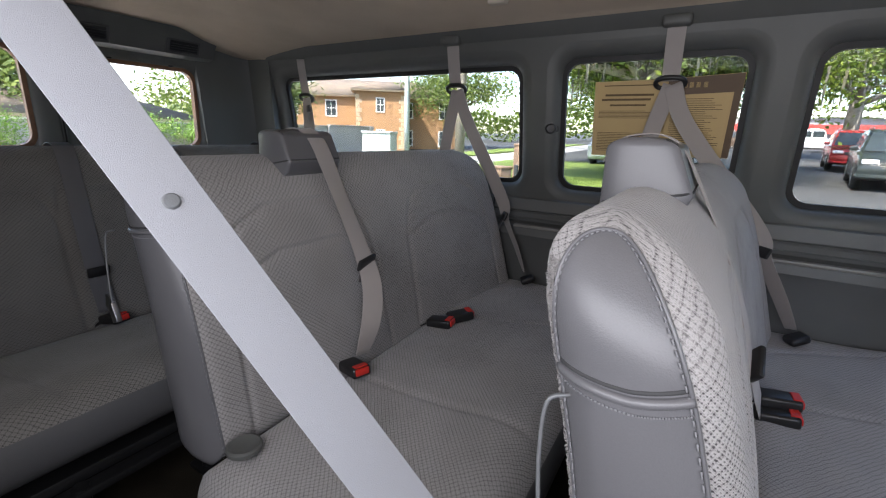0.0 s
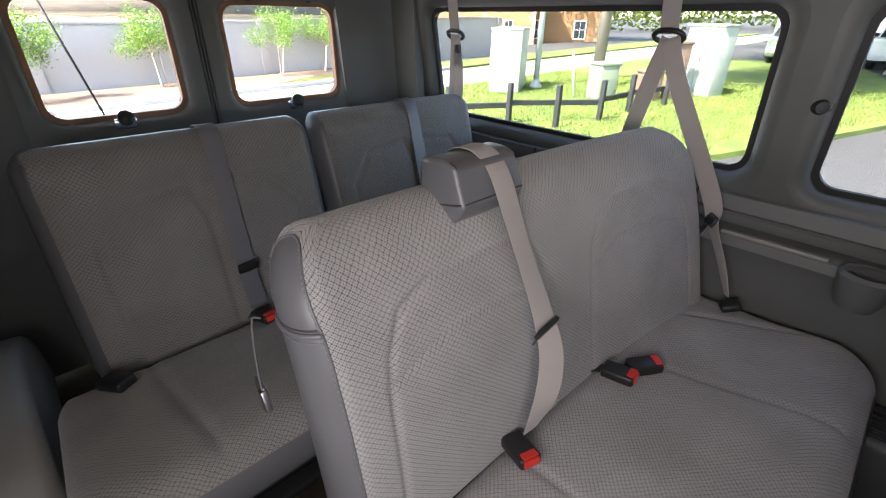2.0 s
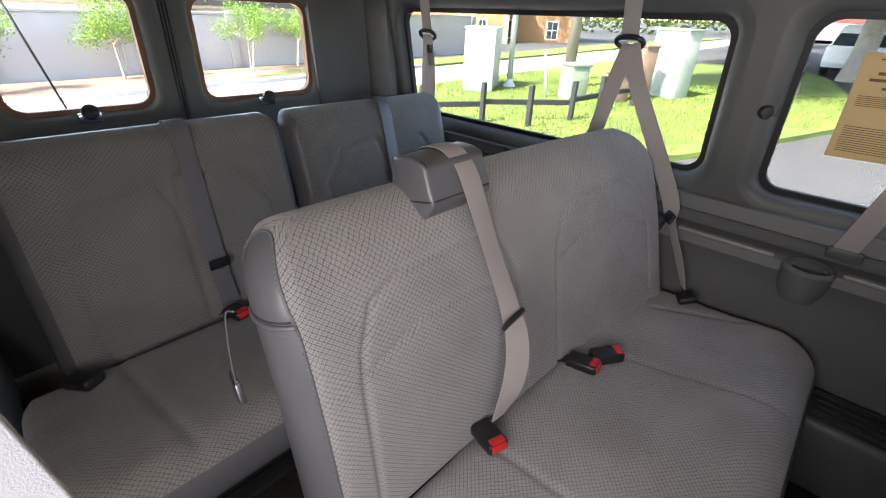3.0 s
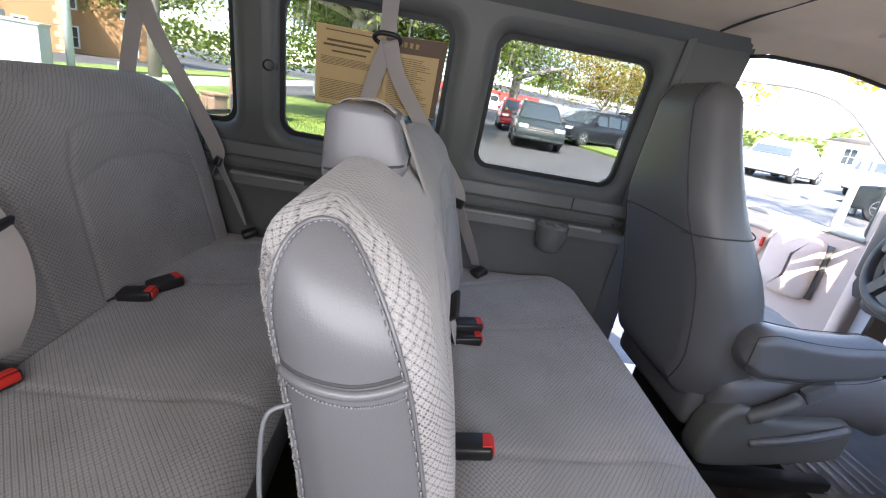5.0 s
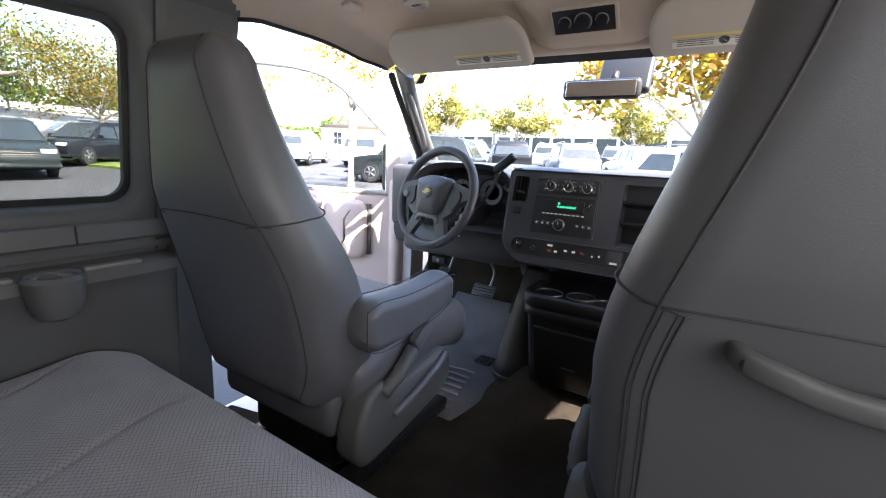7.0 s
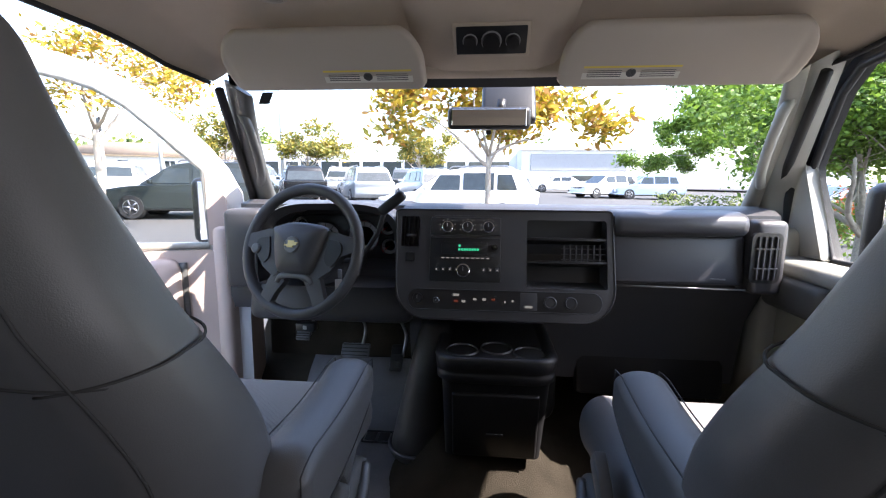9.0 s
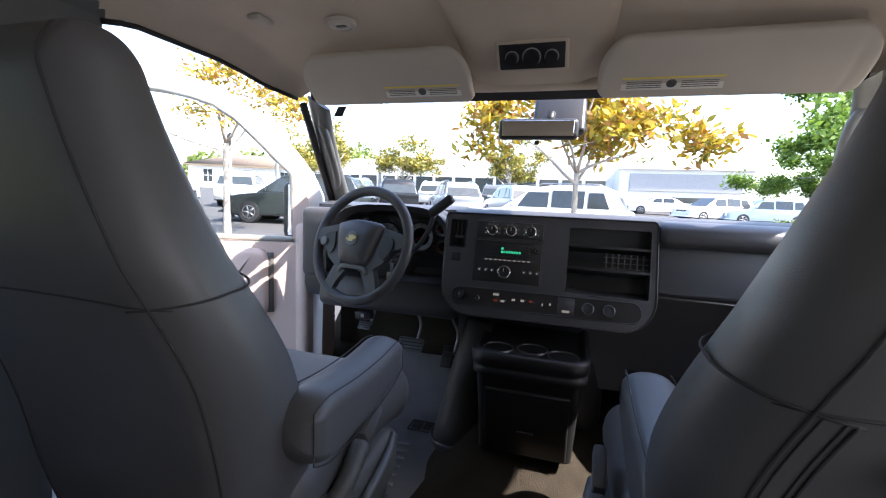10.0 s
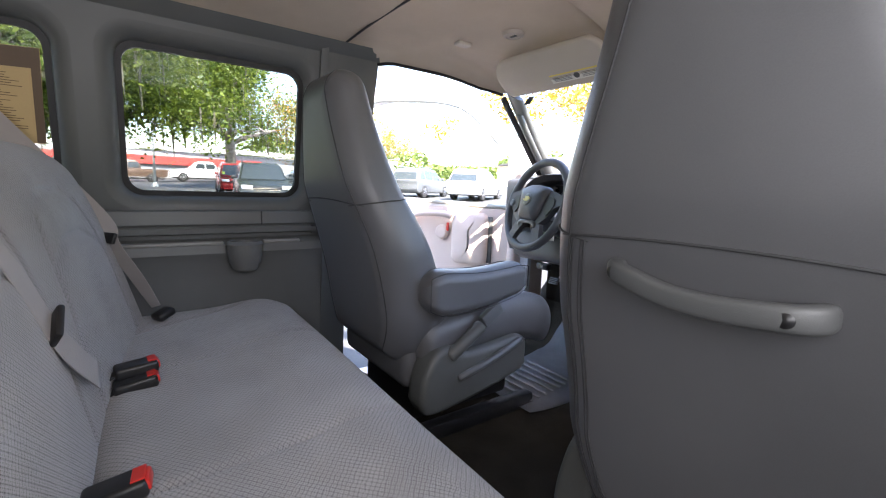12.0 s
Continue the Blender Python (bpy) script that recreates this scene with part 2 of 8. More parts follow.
def cyl(bm, p0, p1, r0, r1=None, n=20, caps=True):
    p0, p1 = Vector(p0), Vector(p1)
    r1 = r0 if r1 is None else r1
    q = (p1 - p0).to_track_quat("Z", "Y")
    rings = []
    for p, r in ((p0, r0), (p1, r1)):
        rings.append([bm.verts.new(p + q @ Vector((r * math.cos(a), r * math.sin(a), 0))) for a in (2 * math.pi * i / n for i in range(n))])
    for i in range(n):
        bm.faces.new((rings[0][i], rings[0][(i + 1) % n], rings[1][(i + 1) % n], rings[1][i]))
    if caps:
        bm.faces.new(rings[0][::-1])
        bm.faces.new(rings[1])


def lathe(bm, profile, origin, axis=(0, 0, 1), n=28):
    """profile: (radius, height) pairs, turned about axis through origin."""
    q = Vector(axis).to_track_quat("Z", "Y")
    o = Vector(origin)
    rings = [[bm.verts.new(o + q @ Vector((r * math.cos(a), r * math.sin(a), h))) for a in (2 * math.pi * i / n for i in range(n))] for r, h in profile]
    for a, b in zip(rings, rings[1:]):
        for i in range(n):
            bm.faces.new((a[i], a[(i + 1) % n], b[(i + 1) % n], b[i]))
    if profile[0][0] > 1e-4:
        bm.faces.new(rings[0][::-1])
    if profile[-1][0] > 1e-4:
        bm.faces.new(rings[-1])
    bmesh.ops.remove_doubles(bm, verts=[v for r in rings for v in r], dist=1e-5)


def smooth_path(pts, n=8):
    """Catmull-Rom through the points."""
    p = [Vector(a) for a in pts]
    if len(p) < 3:
        return p
    p = [2 * p[0] - p[1]] + p + [2 * p[-1] - p[-2]]
    out = []
    for i in range(1, len(p) - 2):
        for k in range(n):
            t = k / n
            a, b, c, d = p[i - 1], p[i], p[i + 1], p[i + 2]
            out.append(0.5 * ((2 * b) + (c - a) * t + (2 * a - 5 * b + 4 * c - d) * t * t + (3 * b - a - 3 * c + d) * t ** 3))
    out.append(p[-2])
    return out


def tube(bm, pts, r, n=8, closed=False, radii=None):
    pts = [Vector(p) for p in pts]
    k = len(pts)
    rings, up = [], None
    for i in range(k):
        if closed:
            d = pts[(i + 1) % k] - pts[i - 1]
        else:
            d = pts[min(i + 1, k - 1)] - pts[max(i - 1, 0)]
        d.normalize()
        if up is None:
            up = d.orthogonal().normalized()
        up = (up - d * up.dot(d)).normalized()
        s = d.cross(up)
        rr = radii[i] if radii else r
        rings.append([bm.verts.new(pts[i] + rr * (up * math.cos(a) + s * math.sin(a))) for a in (2 * math.pi * j / n for j in range(n))])
    for i in range(k if closed else k - 1):
        a, b = rings[i], rings[(i + 1) % k]
        for j in range(n):
            bm.faces.new((a[j], a[(j + 1) % n], b[(j + 1) % n], b[j]))
    if not closed:
        bm.faces.new(rings[0][::-1])
        bm.faces.new(rings[-1])


def ribbon(bm, pts, width, side, thick=0.0015, n=8):
    """A strap through pts; side: the direction of its width, one for all or one a point."""
    if not isinstance(side, list):
        side = [side] * len(pts)
    path = smooth_path(pts, n)
    sides = smooth_path(side, n) if len(pts) > 2 else [Vector(s) for s in side]
    k = len(path)
    rows = []
    for i, p in enumerate(path):
        d = (path[min(i + 1, k - 1)] - path[max(i - 1, 0)]).normalized()
        s = sides[i].copy()
        s = (s - d * s.dot(d)).normalized()
        nrm = d.cross(s)
        rows.append([bm.verts.new(p + s * (width / 2 * a) + nrm * (thick / 2 * b)) for a, b in ((-1, -1), (-0.97, -1.1), (0.97, -1.1), (1, -1), (1, 1), (0.97, 1.1), (-0.97, 1.1), (-1, 1))])
    for a, b in zip(rows, rows[1:]):
        for j in range(8):
            bm.faces.new((a[j], a[(j + 1) % 8], b[(j + 1) % 8], b[j]))
    bm.faces.new(rows[0][::-1])
    bm.faces.new(rows[-1])


def prism(bm, poly, place, a, b):
    """A closed outline of (u, v), drawn out from a to b; place(u, v, w) gives the point."""
    r0 = [bm.verts.new(place(u, v, a)) for u, v in poly]
    r1 = [bm.verts.new(place(u, v, b)) for u, v in poly]
    n = len(poly)
    for i in range(n):
        bm.faces.new((r0[i], r0[(i + 1) % n], r1[(i + 1) % n], r1[i]))
    bm.faces.new(r0[::-1])
    bm.faces.new(r1)
    bmesh.ops.recalc_face_normals(bm, faces=bm.faces)


def rrect(u0, u1, v0, v1, r, n=7):
    out = []
    for cu, cv, a0 in ((u1 - r, v0 + r, -90), (u1 - r, v1 - r, 0), (u0 + r, v1 - r, 90), (u0 + r, v0 + r, 180)):
        for i in range(n + 1):
            a = radians(a0 + 90 * i / n)
            out.append((cu + r * math.cos(a), cv + r * math.sin(a)))
    return out


def plate(bm, outer, holes, place, d0, d1=None):
    """A flat plate with holes; place(u, v, d). Given d1 it gets that back as well and closed rims."""
    tmp = bmesh.new()
    for loop in [outer] + holes:
        vs = [tmp.verts.new((u, v, 0)) for u, v in loop]
        for i in range(len(vs)):
            tmp.edges.new((vs[i], vs[(i + 1) % len(vs)]))
    bmesh.ops.triangle_fill(tmp, edges=tmp.edges[:], use_beauty=True)
    tmp.verts.index_update()
    for d in ([d0] if d1 is None else [d0, d1]):
        m = [bm.verts.new(place(v.co.x, v.co.y, d)) for v in tmp.verts]
        for f in tmp.faces:
            ids = [v.index for v in f.verts]
            bm.faces.new([m[i] for i in (ids if d == d0 else ids[::-1])])
    if d1 is not None:
        for loop in [outer] + holes:
            a = [bm.verts.new(place(u, v, d0)) for u, v in loop]
            b = [bm.verts.new(place(u, v, d1)) for u, v in loop]
            for i in range(len(a)):
                bm.faces.new((a[i], a[(i + 1) % len(a)], b[(i + 1) % len(a)], b[i]))
        bmesh.ops.remove_doubles(bm, verts=bm.verts, dist=1e-5)
    tmp.free()


def loft(bm, loops, close=False):
    """Joins loops of equal length, each a list of points."""
    rings = [[bm.verts.new(p) for p in l] for l in loops]
    n = len(rings[0])
    for a, b in zip(rings, rings[1:]):
        for i in range(n):
            bm.faces.new((a[i], a[(i + 1) % n], b[(i + 1) % n], b[i]))
    if close:
        bm.faces.new(rings[0][::-1])
        bm.faces.new(rings[-1])


def slab(names, width, H, thick, R, rc, place, pick, nu=64, nv=44, relief=None, rcb=0.03, rx=None):
    """An upholstered slab: width(s) and thick(s) along its height s, edges rounded by R, corners by rc.
    place(x, s, t) gives the point; pick(x, s, front) the name of the part that a face belongs to."""
    bms = {n: bmesh.new() for n in names}
    ease = lambda a: 0.55 * math.sin(math.pi / 2 * a) + 0.45 * a
    us = [ease(-1 + 2 * i / nu) for i in range(nu + 1)]
    if rx:      # more columns along the two ends
        us = sorted(us + [sg * (1 - 0.00022 * k * k) for sg in (-1, 1) for k in range(1, 5)])
        nu = len(us) - 1
    ss = [H * (0.5 + 0.5 * ease(-1 + 2 * j / nv)) for j in range(nv + 1)]

    def half(s):
        w = width(s) / 2
        if s > H - rc:
            q = min(rc, s - (H - rc))
            w += -rc + math.sqrt(max(0, rc * rc - q * q))
        if s < rcb:
            q = rcb - s
            w += -rcb + math.sqrt(max(0, rcb * rcb - q * q))
        return max(w, 0.004)

    grid = {}
    for side in (1, -1):
        for j, s in enumerate(ss):
            w = half(s)
            for i, u in enumerate(us):
                x = u * w
                k = min(1.0, max(0.0, min((w - abs(x)) / (rx or R), s / R, (H - s) / R)))
                h = thick(s) / 2 * math.sqrt(1 - (1 - k) ** 2)
                t = side * h
                if side > 0 and relief:
                    t += relief(x, s) * k
                grid[side, i, j] = (x, s, t)
    # lengths along the surface, for the weave
    at = {k: place(*v) for k, v in grid.items()}
    lay = {}
    for key, (x, v, t) in grid.items():
        w = half(v)
        kx, ks = min(1.0, max(0.0, (w - abs(x)) / (rx or R))), min(1.0, max(0.0, (H - v) / R))
        k, r = min(kx, ks), (rx or R) if kx < ks else R
        over = (r + thick(v) / 2) / 2 * (math.pi / 2 - math.acos(1 - k)) - r * (1 - k)
        f = (ks + 1e-4) ** 2 / ((kx + 1e-4) ** 2 + (ks + 1e-4) ** 2)
        lay[key] = (x + math.copysign(over * f, x), v + over * (1 - f))
    cache = {}
    uvs = {n: b.loops.layers.uv.new("weave") for n, b in bms.items()}
    for side in (1, -1):
        for j in range(nv):
            for i in range(nu):
                ids = [(side, i, j), (side, i + 1, j), (side, i + 1, j + 1), (side, i, j + 1)]
                cx = sum(grid[a][0] for a in ids) / 4
                cs = sum(grid[a][1] for a in ids) / 4
                n = pick(cx, cs, side > 0)
                if n is None:
                    continue
                vs = []
                for a in ids:
                    if (n, a) not in cache:
                        cache[n, a] = bms[n].verts.new(at[a])
                    vs.append(cache[n, a])
                f = bms[n].faces.new(vs if side > 0 else vs[::-1])
                for lo, a in zip(f.loops, ids if side > 0 else ids[::-1]):
                    lo[uvs[n]].uv = lay[a]
    for b in bms.values():
        bmesh.ops.remove_doubles(b, verts=b.verts, dist=1e-5)
        bmesh.ops.dissolve_degenerate(b, edges=b.edges, dist=1e-6)
        bmesh.ops.recalc_face_normals(b, faces=b.faces)
    return bms


def groove(x, s, lines, depth=0.004, sigma=0.004):
    """A dent along polylines of (x, s)."""
    best = 9.0
    for line in lines:
        for (x0, s0), (x1, s1) in zip(line, line[1:]):
            dx, ds = x1 - x0, s1 - s0
            t = max(0.0, min(1.0, ((x - x0) * dx + (s - s0) * ds) / (dx * dx + ds * ds + 1e-12)))
            best = min(best, (x - x0 - t * dx) ** 2 + (s - s0 - t * ds) ** 2)
    return -depth * math.exp(-best / (2 * sigma * sigma))

# ---- van shell ----
FLOOR_Z = 0.85
WALL_G = 0.1687      # inward lean of the side walls


def XB(z):
    return -0.882 + (z - 1.55) * WALL_G


def left_plane(u, v, d):
    """The left wall's window band: u along the van, v up, d outwards."""
    return Vector((XB(v) - d, u, v))


def right_plane(u, v, d):
    return Vector((-XB(v) + d, u, v))


def reveal(bm, u0, u1, v0, v1, r, place, deep=0.04, grow=0.042):
    loops = []
    for k in range(6):
        a = radians(90 * k / 5)
        g = grow * (1 - math.sin(a))
        d = deep * (1 - math.cos(a))
        loops.append([place(u, v, d) for u, v in rrect(u0 - g, u1 + g, v0 - g, v1 + g, r + g * 0.8)])
    loft(bm, loops)


def window(name, u0, u1, v0, v1, r, place, deep, label, seal=RUBBER, rim=0.014, pane=GLASS, wall=None):
    w = tagged(new(name), label, "window", kind="structure")
    bm = B()
    plate(bm, rrect(u0 - 0.012, u1 + 0.012, v0 - 0.012, v1 + 0.012, r + 0.012), [rrect(u0 + rim, u1 - rim, v0 + rim, v1 - rim, r - rim * 0.5)], place, deep - 0.004, deep + 0.012)
    part("window_seal", bm, seal, w)
    bm = B()
    plate(bm, rrect(u0 + 0.004, u1 - 0.004, v0 + 0.004, v1 - 0.004, r), [], place, deep + 0.004, deep + 0.008)
    g = part("pane", bm, pane, w)
    g.visible_shadow = False
    return w


GROW = 0.042
WIN_A, WIN_B, WIN_C = (0.232, 0.735, 1.548, 1.963), (-0.415, 0.103, 1.545, 1.963), (-1.745, -0.55, 1.552, 1.952)
wall_left = tagged(new("wall_left"), "dark grey moulded plastic side wall trim of the van", "wall", kind="structure")
bm = B()
holes = [rrect(a - GROW, b + GROW, c - GROW, d + GROW, 0.05 + GROW * 0.8) for a, b, c, d in (WIN_A, WIN_B, WIN_C)]
plate(bm, [(-1.99, 1.50), (0.80, 1.50), (0.80, 2.035), (-1.99, 2.035)], holes, left_plane, 0.0)
for a, b, c, d in (WIN_A, WIN_B, WIN_C):
    reveal(bm, a, b, c, d, 0.05, left_plane)
bmesh.ops.remove_doubles(bm, verts=bm.verts, dist=1e-5)
part("window_band", bm, TRIM, wall_left, "grey trim with rounded window surrounds")
for n, (a, b, c, d) in (("window_1", WIN_A), ("window_2", WIN_B), ("window_3", WIN_C)):
    window(n, a, b, c, d, 0.05, left_plane, 0.04, "fixed tinted van side window with a black rubber seal", pane=GLASS_TINT)

# lower wall panel with ledge, pocket and rail
LOWER = [(-0.887, 1.505), (-0.878, 1.50), (-0.872, 1.462), (-0.880, 1.455), (-0.874, 1.449), (-0.876, 1.432), (-0.902, 1.426), (-0.904, 1.414), (-0.866, 1.408), (-0.852, 1.398), (-0.848, 1.372), (-0.862, 1.345), (-0.870, 1.28), (-0.876, 1.15), (-0.888, 1.0), (-0.89, 0.85), (-0.93, 0.85), (-0.93, 1.505)]
bm = B()
prism(bm, LOWER, lambda u, v, w: Vector((u, w, v)), -1.97, 0.80)
part("lower_panel", bm, TRIM_LOW_LIT, wall_left, "grey plastic panel with a long ledge")
bm = B()
for y0 in (-0.64, -0.02, 0.60, -1.2):
    rbox(bm, (-0.8735, y0, 1.481), (0.006, 0.004, 0.045), 0.001)
part("panel_joint", bm, SEAM, wall_left)
for yc in (0.535, -0.235, -1.10):
    bm = B()
    lathe(bm, [(0.014, 1.312), (0.036, 1.322), (0.047, 1.345), (0.053, 1.388), (0.055, 1.404), (0.047, 1.413), (0.041, 1.409), (0.039, 1.39), (0.037, 1.335), (0.0, 1.333)], (-0.822 if yc > 0 else -0.834, yc, 0), n=32)
    part("cup_holder", bm, TRIM_LOW_LIT, wall_left, "moulded grey plastic cup holder")
    bm = B()
    lathe(bm, [(0.0378, 1.336), (0.0392, 1.392), (0.0405, 1.404), (0.0385, 1.400), (0.036, 1.345), (0.0, 1.342)], (-0.822 if yc > 0 else -0.834, yc, 0), n=28)
    part("cup_lining", bm, TRIM_PALE, wall_left, "pale lining of the cup holder")
# strips in a paler plastic imitate the light caught in the pocket slot
for y0, y1 in ((0.20, 0.48), (0.60, 0.72), (-0.55, -0.31), (-0.17, -0.02)):
    bm = B()
    rbox(bm, (-0.862, (y0 + y1) / 2, 1.404), (0.022, y1 - y0, 0.012), 0.005)
    part("rail", bm, TRIM_PALE, wall_left, "plastic strip along the ledge, pale for the lit pocket slot")
# heater outlet low on the wall between the benches
bm = B()
rbox(bm, (-0.80, -0.05, 0.965), (0.16, 0.50, 0.23), 0.03, 3)
part("duct_cover", bm, TRIM_DARK, wall_left, "dark plastic duct cover by the floor")
for i in range(5):
    bm = B()
    rbox(bm, (-0.835 + 0.026 * i, -0.02, 1.083), (0.010, 0.24, 0.006), 0.002)
    part("duct_slot", bm, BLACK, wall_left)

# pillar behind the driver
bm = B()
prism(bm, [(0.80, 0.85), (0.80, 2.045), (0.83, 2.05), (0.985, 2.05), (0.975, 1.75), (0.93, 1.45), (0.905, 1.2), (0.90, 0.85)], lambda u, v, w: Vector((XB(max(v, 1.42)) + w, u, v)), -0.11, 0.004)
b_pillar = tagged(obj("pillar_left", bm, TRIM), "dark grey plastic trim of the pillar behind the driver", "pillar", kind="structure")
bm = B()
prism(bm, [(0.775, 1.42), (0.775, 2.03), (0.80, 2.04), (0.80, 1.42)], lambda u, v, w: Vector((XB(v) + w, u, v)), -0.01, 0.012)
part("pillar_lip", bm, TRIM, b_pillar)
bm = B()
rbox(bm, (-0.868, 0.86, 1.452), (0.02, 0.19, 0.006), 0.002)
part("pillar_joint", bm, SEAM, b_pillar)

# belt-line lip above the windows
bm = B()
prism(bm, [(-0.86, 2.03), (-0.800, 2.025), (-0.786, 2.04), (-0.77, 2.062), (-0.86, 2.075)], lambda u, v, w: Vector((u, w, v)), -1.99, 0.99)
part("header_trim", bm, TRIM, wall_left, "grey plastic trim above the windows")

# ---- ceiling ----
def ceil_z(x, y):
    z = 2.118 - 0.055 * abs(x / 0.8) ** 3.2
    if y > 1.22:
        z -= 0.10 * min(1.0, (y - 1.22) / 0.30) ** 1.6 * (1 - 0.6 * min(1.0, abs(x) / 0.76) ** 4)
    if y < -1.2:
        z -= 0.04 * min(1.0, (-1.2 - y) / 0.7) ** 2
    if y < 0.7:   # long shallow panel in the middle
        q = max(abs(x) - 0.42, 0) / 0.10
        z += 0.022 * math.exp(-q * q) * min(1, (0.7 - y) / 0.1)
    return z


def ceil_half(y):
    """Half width of the headliner: it narrows over the front doors."""
    return 0.86 - 0.085 * max(0.0, min(1.0, (y - 0.90) / 0.12)) - 0.05 * max(0.0, min(1.0, (y - 1.40) / 0.13)) ** 2


bm = B()
NX, NY = 48, 96
vg = []
for j in range(NY + 1):
    y = -1.99 + (1.53 + 1.99) * j / NY
    row = []
    hw = ceil_half(y)
    for i in range(NX + 1):
        x = -hw + 2 * hw * i / NX
        e = 0.0
        if abs(x) > hw - 0.06:
            e = (abs(x) - hw + 0.06) * (0.9 if y < 0.95 else 0.6)
        dip = 0.012 * math.exp(-((y - (0.86 + 0.06 * (1 - (x / 0.8) ** 2))) / 0.012) ** 2)
        row.append(bm.verts.new((x, y, ceil_z(x, y) - e + dip)))
    vg.append(row)
for j in range(NY):
    for i in range(NX):
        bm.faces.new((vg[j][i], vg[j + 1][i], vg[j + 1][i + 1], vg[j][i + 1]))
ceiling = tagged(obj("ceiling", bm, LINER), "beige felt headliner with a seam behind the front seats", "ceiling", kind="structure")
bm = B()
tube(bm, [(x, 0.86 + 0.06 * (1 - (x / 0.8) ** 2), ceil_z(x, 0.9) + 0.004) for x in [-0.83 + 1.66 * i / 40 for i in range(41)]], 0.004, 6)
part("headliner_seam", bm, SEAM, ceiling)
for sx in (-1, 1):
    bm = B()
    tube(bm, [(sx * (ceil_half(y) - 0.004), y, ceil_z(ceil_half(y), y) - 0.042) for y in [0.98 + 0.54 * k / 20 for k in range(21)]], 0.006, 8)
    part("door_seal", bm, RUBBER, ceiling, "black rubber door seal")
# roof skin, so that no sky shows through
bm = B()
rbox(bm, (0, -0.5, 2.17), (1.86, 3.2, 0.04), 0.015)
rbox(bm, (0, 1.25, 2.15), (1.62, 0.55, 0.04), 0.015)
tagged(obj("roof", bm, WHITEPAINT), "white painted van roof", "roof", kind="structure")

# ---- floor ----
bm = B()
NX, NY = 60, 120
vg = []
for j in range(NY + 1):
    y = -2.0 + 4.15 * j / NY
    row = []
    for i in range(NX + 1):
        x = -0.93 + 1.86 * i / NX
        if 0.99 < y < 1.75:   # step well of the open door
            x = max(x, -0.775 + 0.0001 * i)
        z = FLOOR_Z
        if y > 1.25:   # engine tunnel and toe board
            z += 0.16 * math.exp(-((x + 0.02) / 0.20) ** 4) * min(1, (y - 1.25) / 0.35)
        if y > 1.85:
            z += (y - 1.85) * 1.0
        z += 0.006 * noise.noise((x * 3, y * 3, 0))
        row.append(bm.verts.new((x, y, z)))
    vg.append(row)
for j in range(NY):
    for i in range(NX):
        bm.faces.new((vg[j][i], vg[j][i + 1], vg[j + 1][i + 1], vg[j + 1][i]))
floor = tagged(obj("floor", bm, CARPET), "black carpeted van floor", "floor", kind="structure")
bm = B()
rbox(bm, (0, 0.05, FLOOR_Z - 0.055), (1.5, 4.0, 0.06), 0.01)
part("floor_pan", bm, BLACK, floor)

bm = B()
rbox(bm, (-0.875, 1.36, FLOOR_Z - 0.052), (0.23, 0.80, 0.05), 0.012, 3)
tagged(obj("door_sill", bm, WHITEPAINT), "white painted sill under the open front door", "sill", kind="structure")

# ---- rear end with two doors ----
RY = -1.955


def rear_plane(u, v, d):
    return Vector((u, RY - d, v))


R_SPLIT = -0.045
REAR_1, REAR_2 = (0.030, 0.408, 1.630, 1.965), (-0.552, -0.122, 1.627, 1.960)
for n, (a, b, c, d), e0, e1, lab in (("door_1", REAR_1, R_SPLIT + 0.004, 0.50, "rear"), ("door_2", REAR_2, -0.62, R_SPLIT - 0.004, "rear")):
    door = tagged(new(n), "dark grey trimmed rear cargo door of the van", "door", kind="structure")
    bm = B()
    G2 = 0.03
    plate(bm, [(e0, 0.86), (e1, 0.86), (e1, 2.02), (e0, 2.02)], [rrect(a - G2, b + G2, c - G2, d + G2, 0.05 + G2 * 0.8)], rear_plane, 0.0)
    reveal(bm, a, b, c, d, 0.05, rear_plane, 0.03, G2)
    for e, s in ((e0, 1), (e1, -1)):
        rbox(bm, (e + 0.006 * s, RY - 0.02, 1.42), (0.012, 0.04, 1.13), 0.004)
    bmesh.ops.remove_doubles(bm, verts=bm.verts, dist=1e-5)
    part("door_trim", bm, TRIM, door)
    bm = B()
    plate(bm, rrect(a - 0.010, b + 0.010, c - 0.010, d + 0.010, 0.058), [rrect(a + 0.012, b - 0.012, c + 0.012, d - 0.012, 0.045)], rear_plane, 0.02, 0.045)
    part("window_seal", bm, BROWN_SEAL, door, "brown weathered window seal")
    bm = B()
    plate(bm, rrect(a, b, c, d, 0.05), [], rear_plane, 0.034, 0.038)
    part("pane", bm, GLASS, door).visible_shadow = False
    xc = (a + b) / 2 + 0.005
    latch = piece("window_latch", B(), CHROME, door)
    bm = B()
    rbox(bm, (xc, RY + 0.012, c - 0.010), (0.060, 0.014, 0.030), 0.005)
    part("latch_plate", bm, CHROME, latch, "chrome latch plate")
    bm = B()
    lathe(bm, [(0.0, -0.02), (0.016, -0.018), (0.022, -0.004), (0.022, 0.012), (0.012, 0.018), (0, 0.019)], (xc, RY + 0.032, c + 0.008), (0, 1, 0.4), 16)
    part("latch_knob", bm, BLACK, latch, "black latch knob")
    for sx in (-0.7, 0.7):
        bm = B()
        rbox(bm, ((a + b) / 2 + sx * (b - a) / 2 * 0.75, RY - 0.018, d + 0.006), (0.018, 0.012, 0.012), 0.003)
        part("window_hinge", bm, BLACK, door)
bm = B()
rbox(bm, (R_SPLIT, RY - 0.015, 1.42), (0.008, 0.02, 1.12), 0.002)
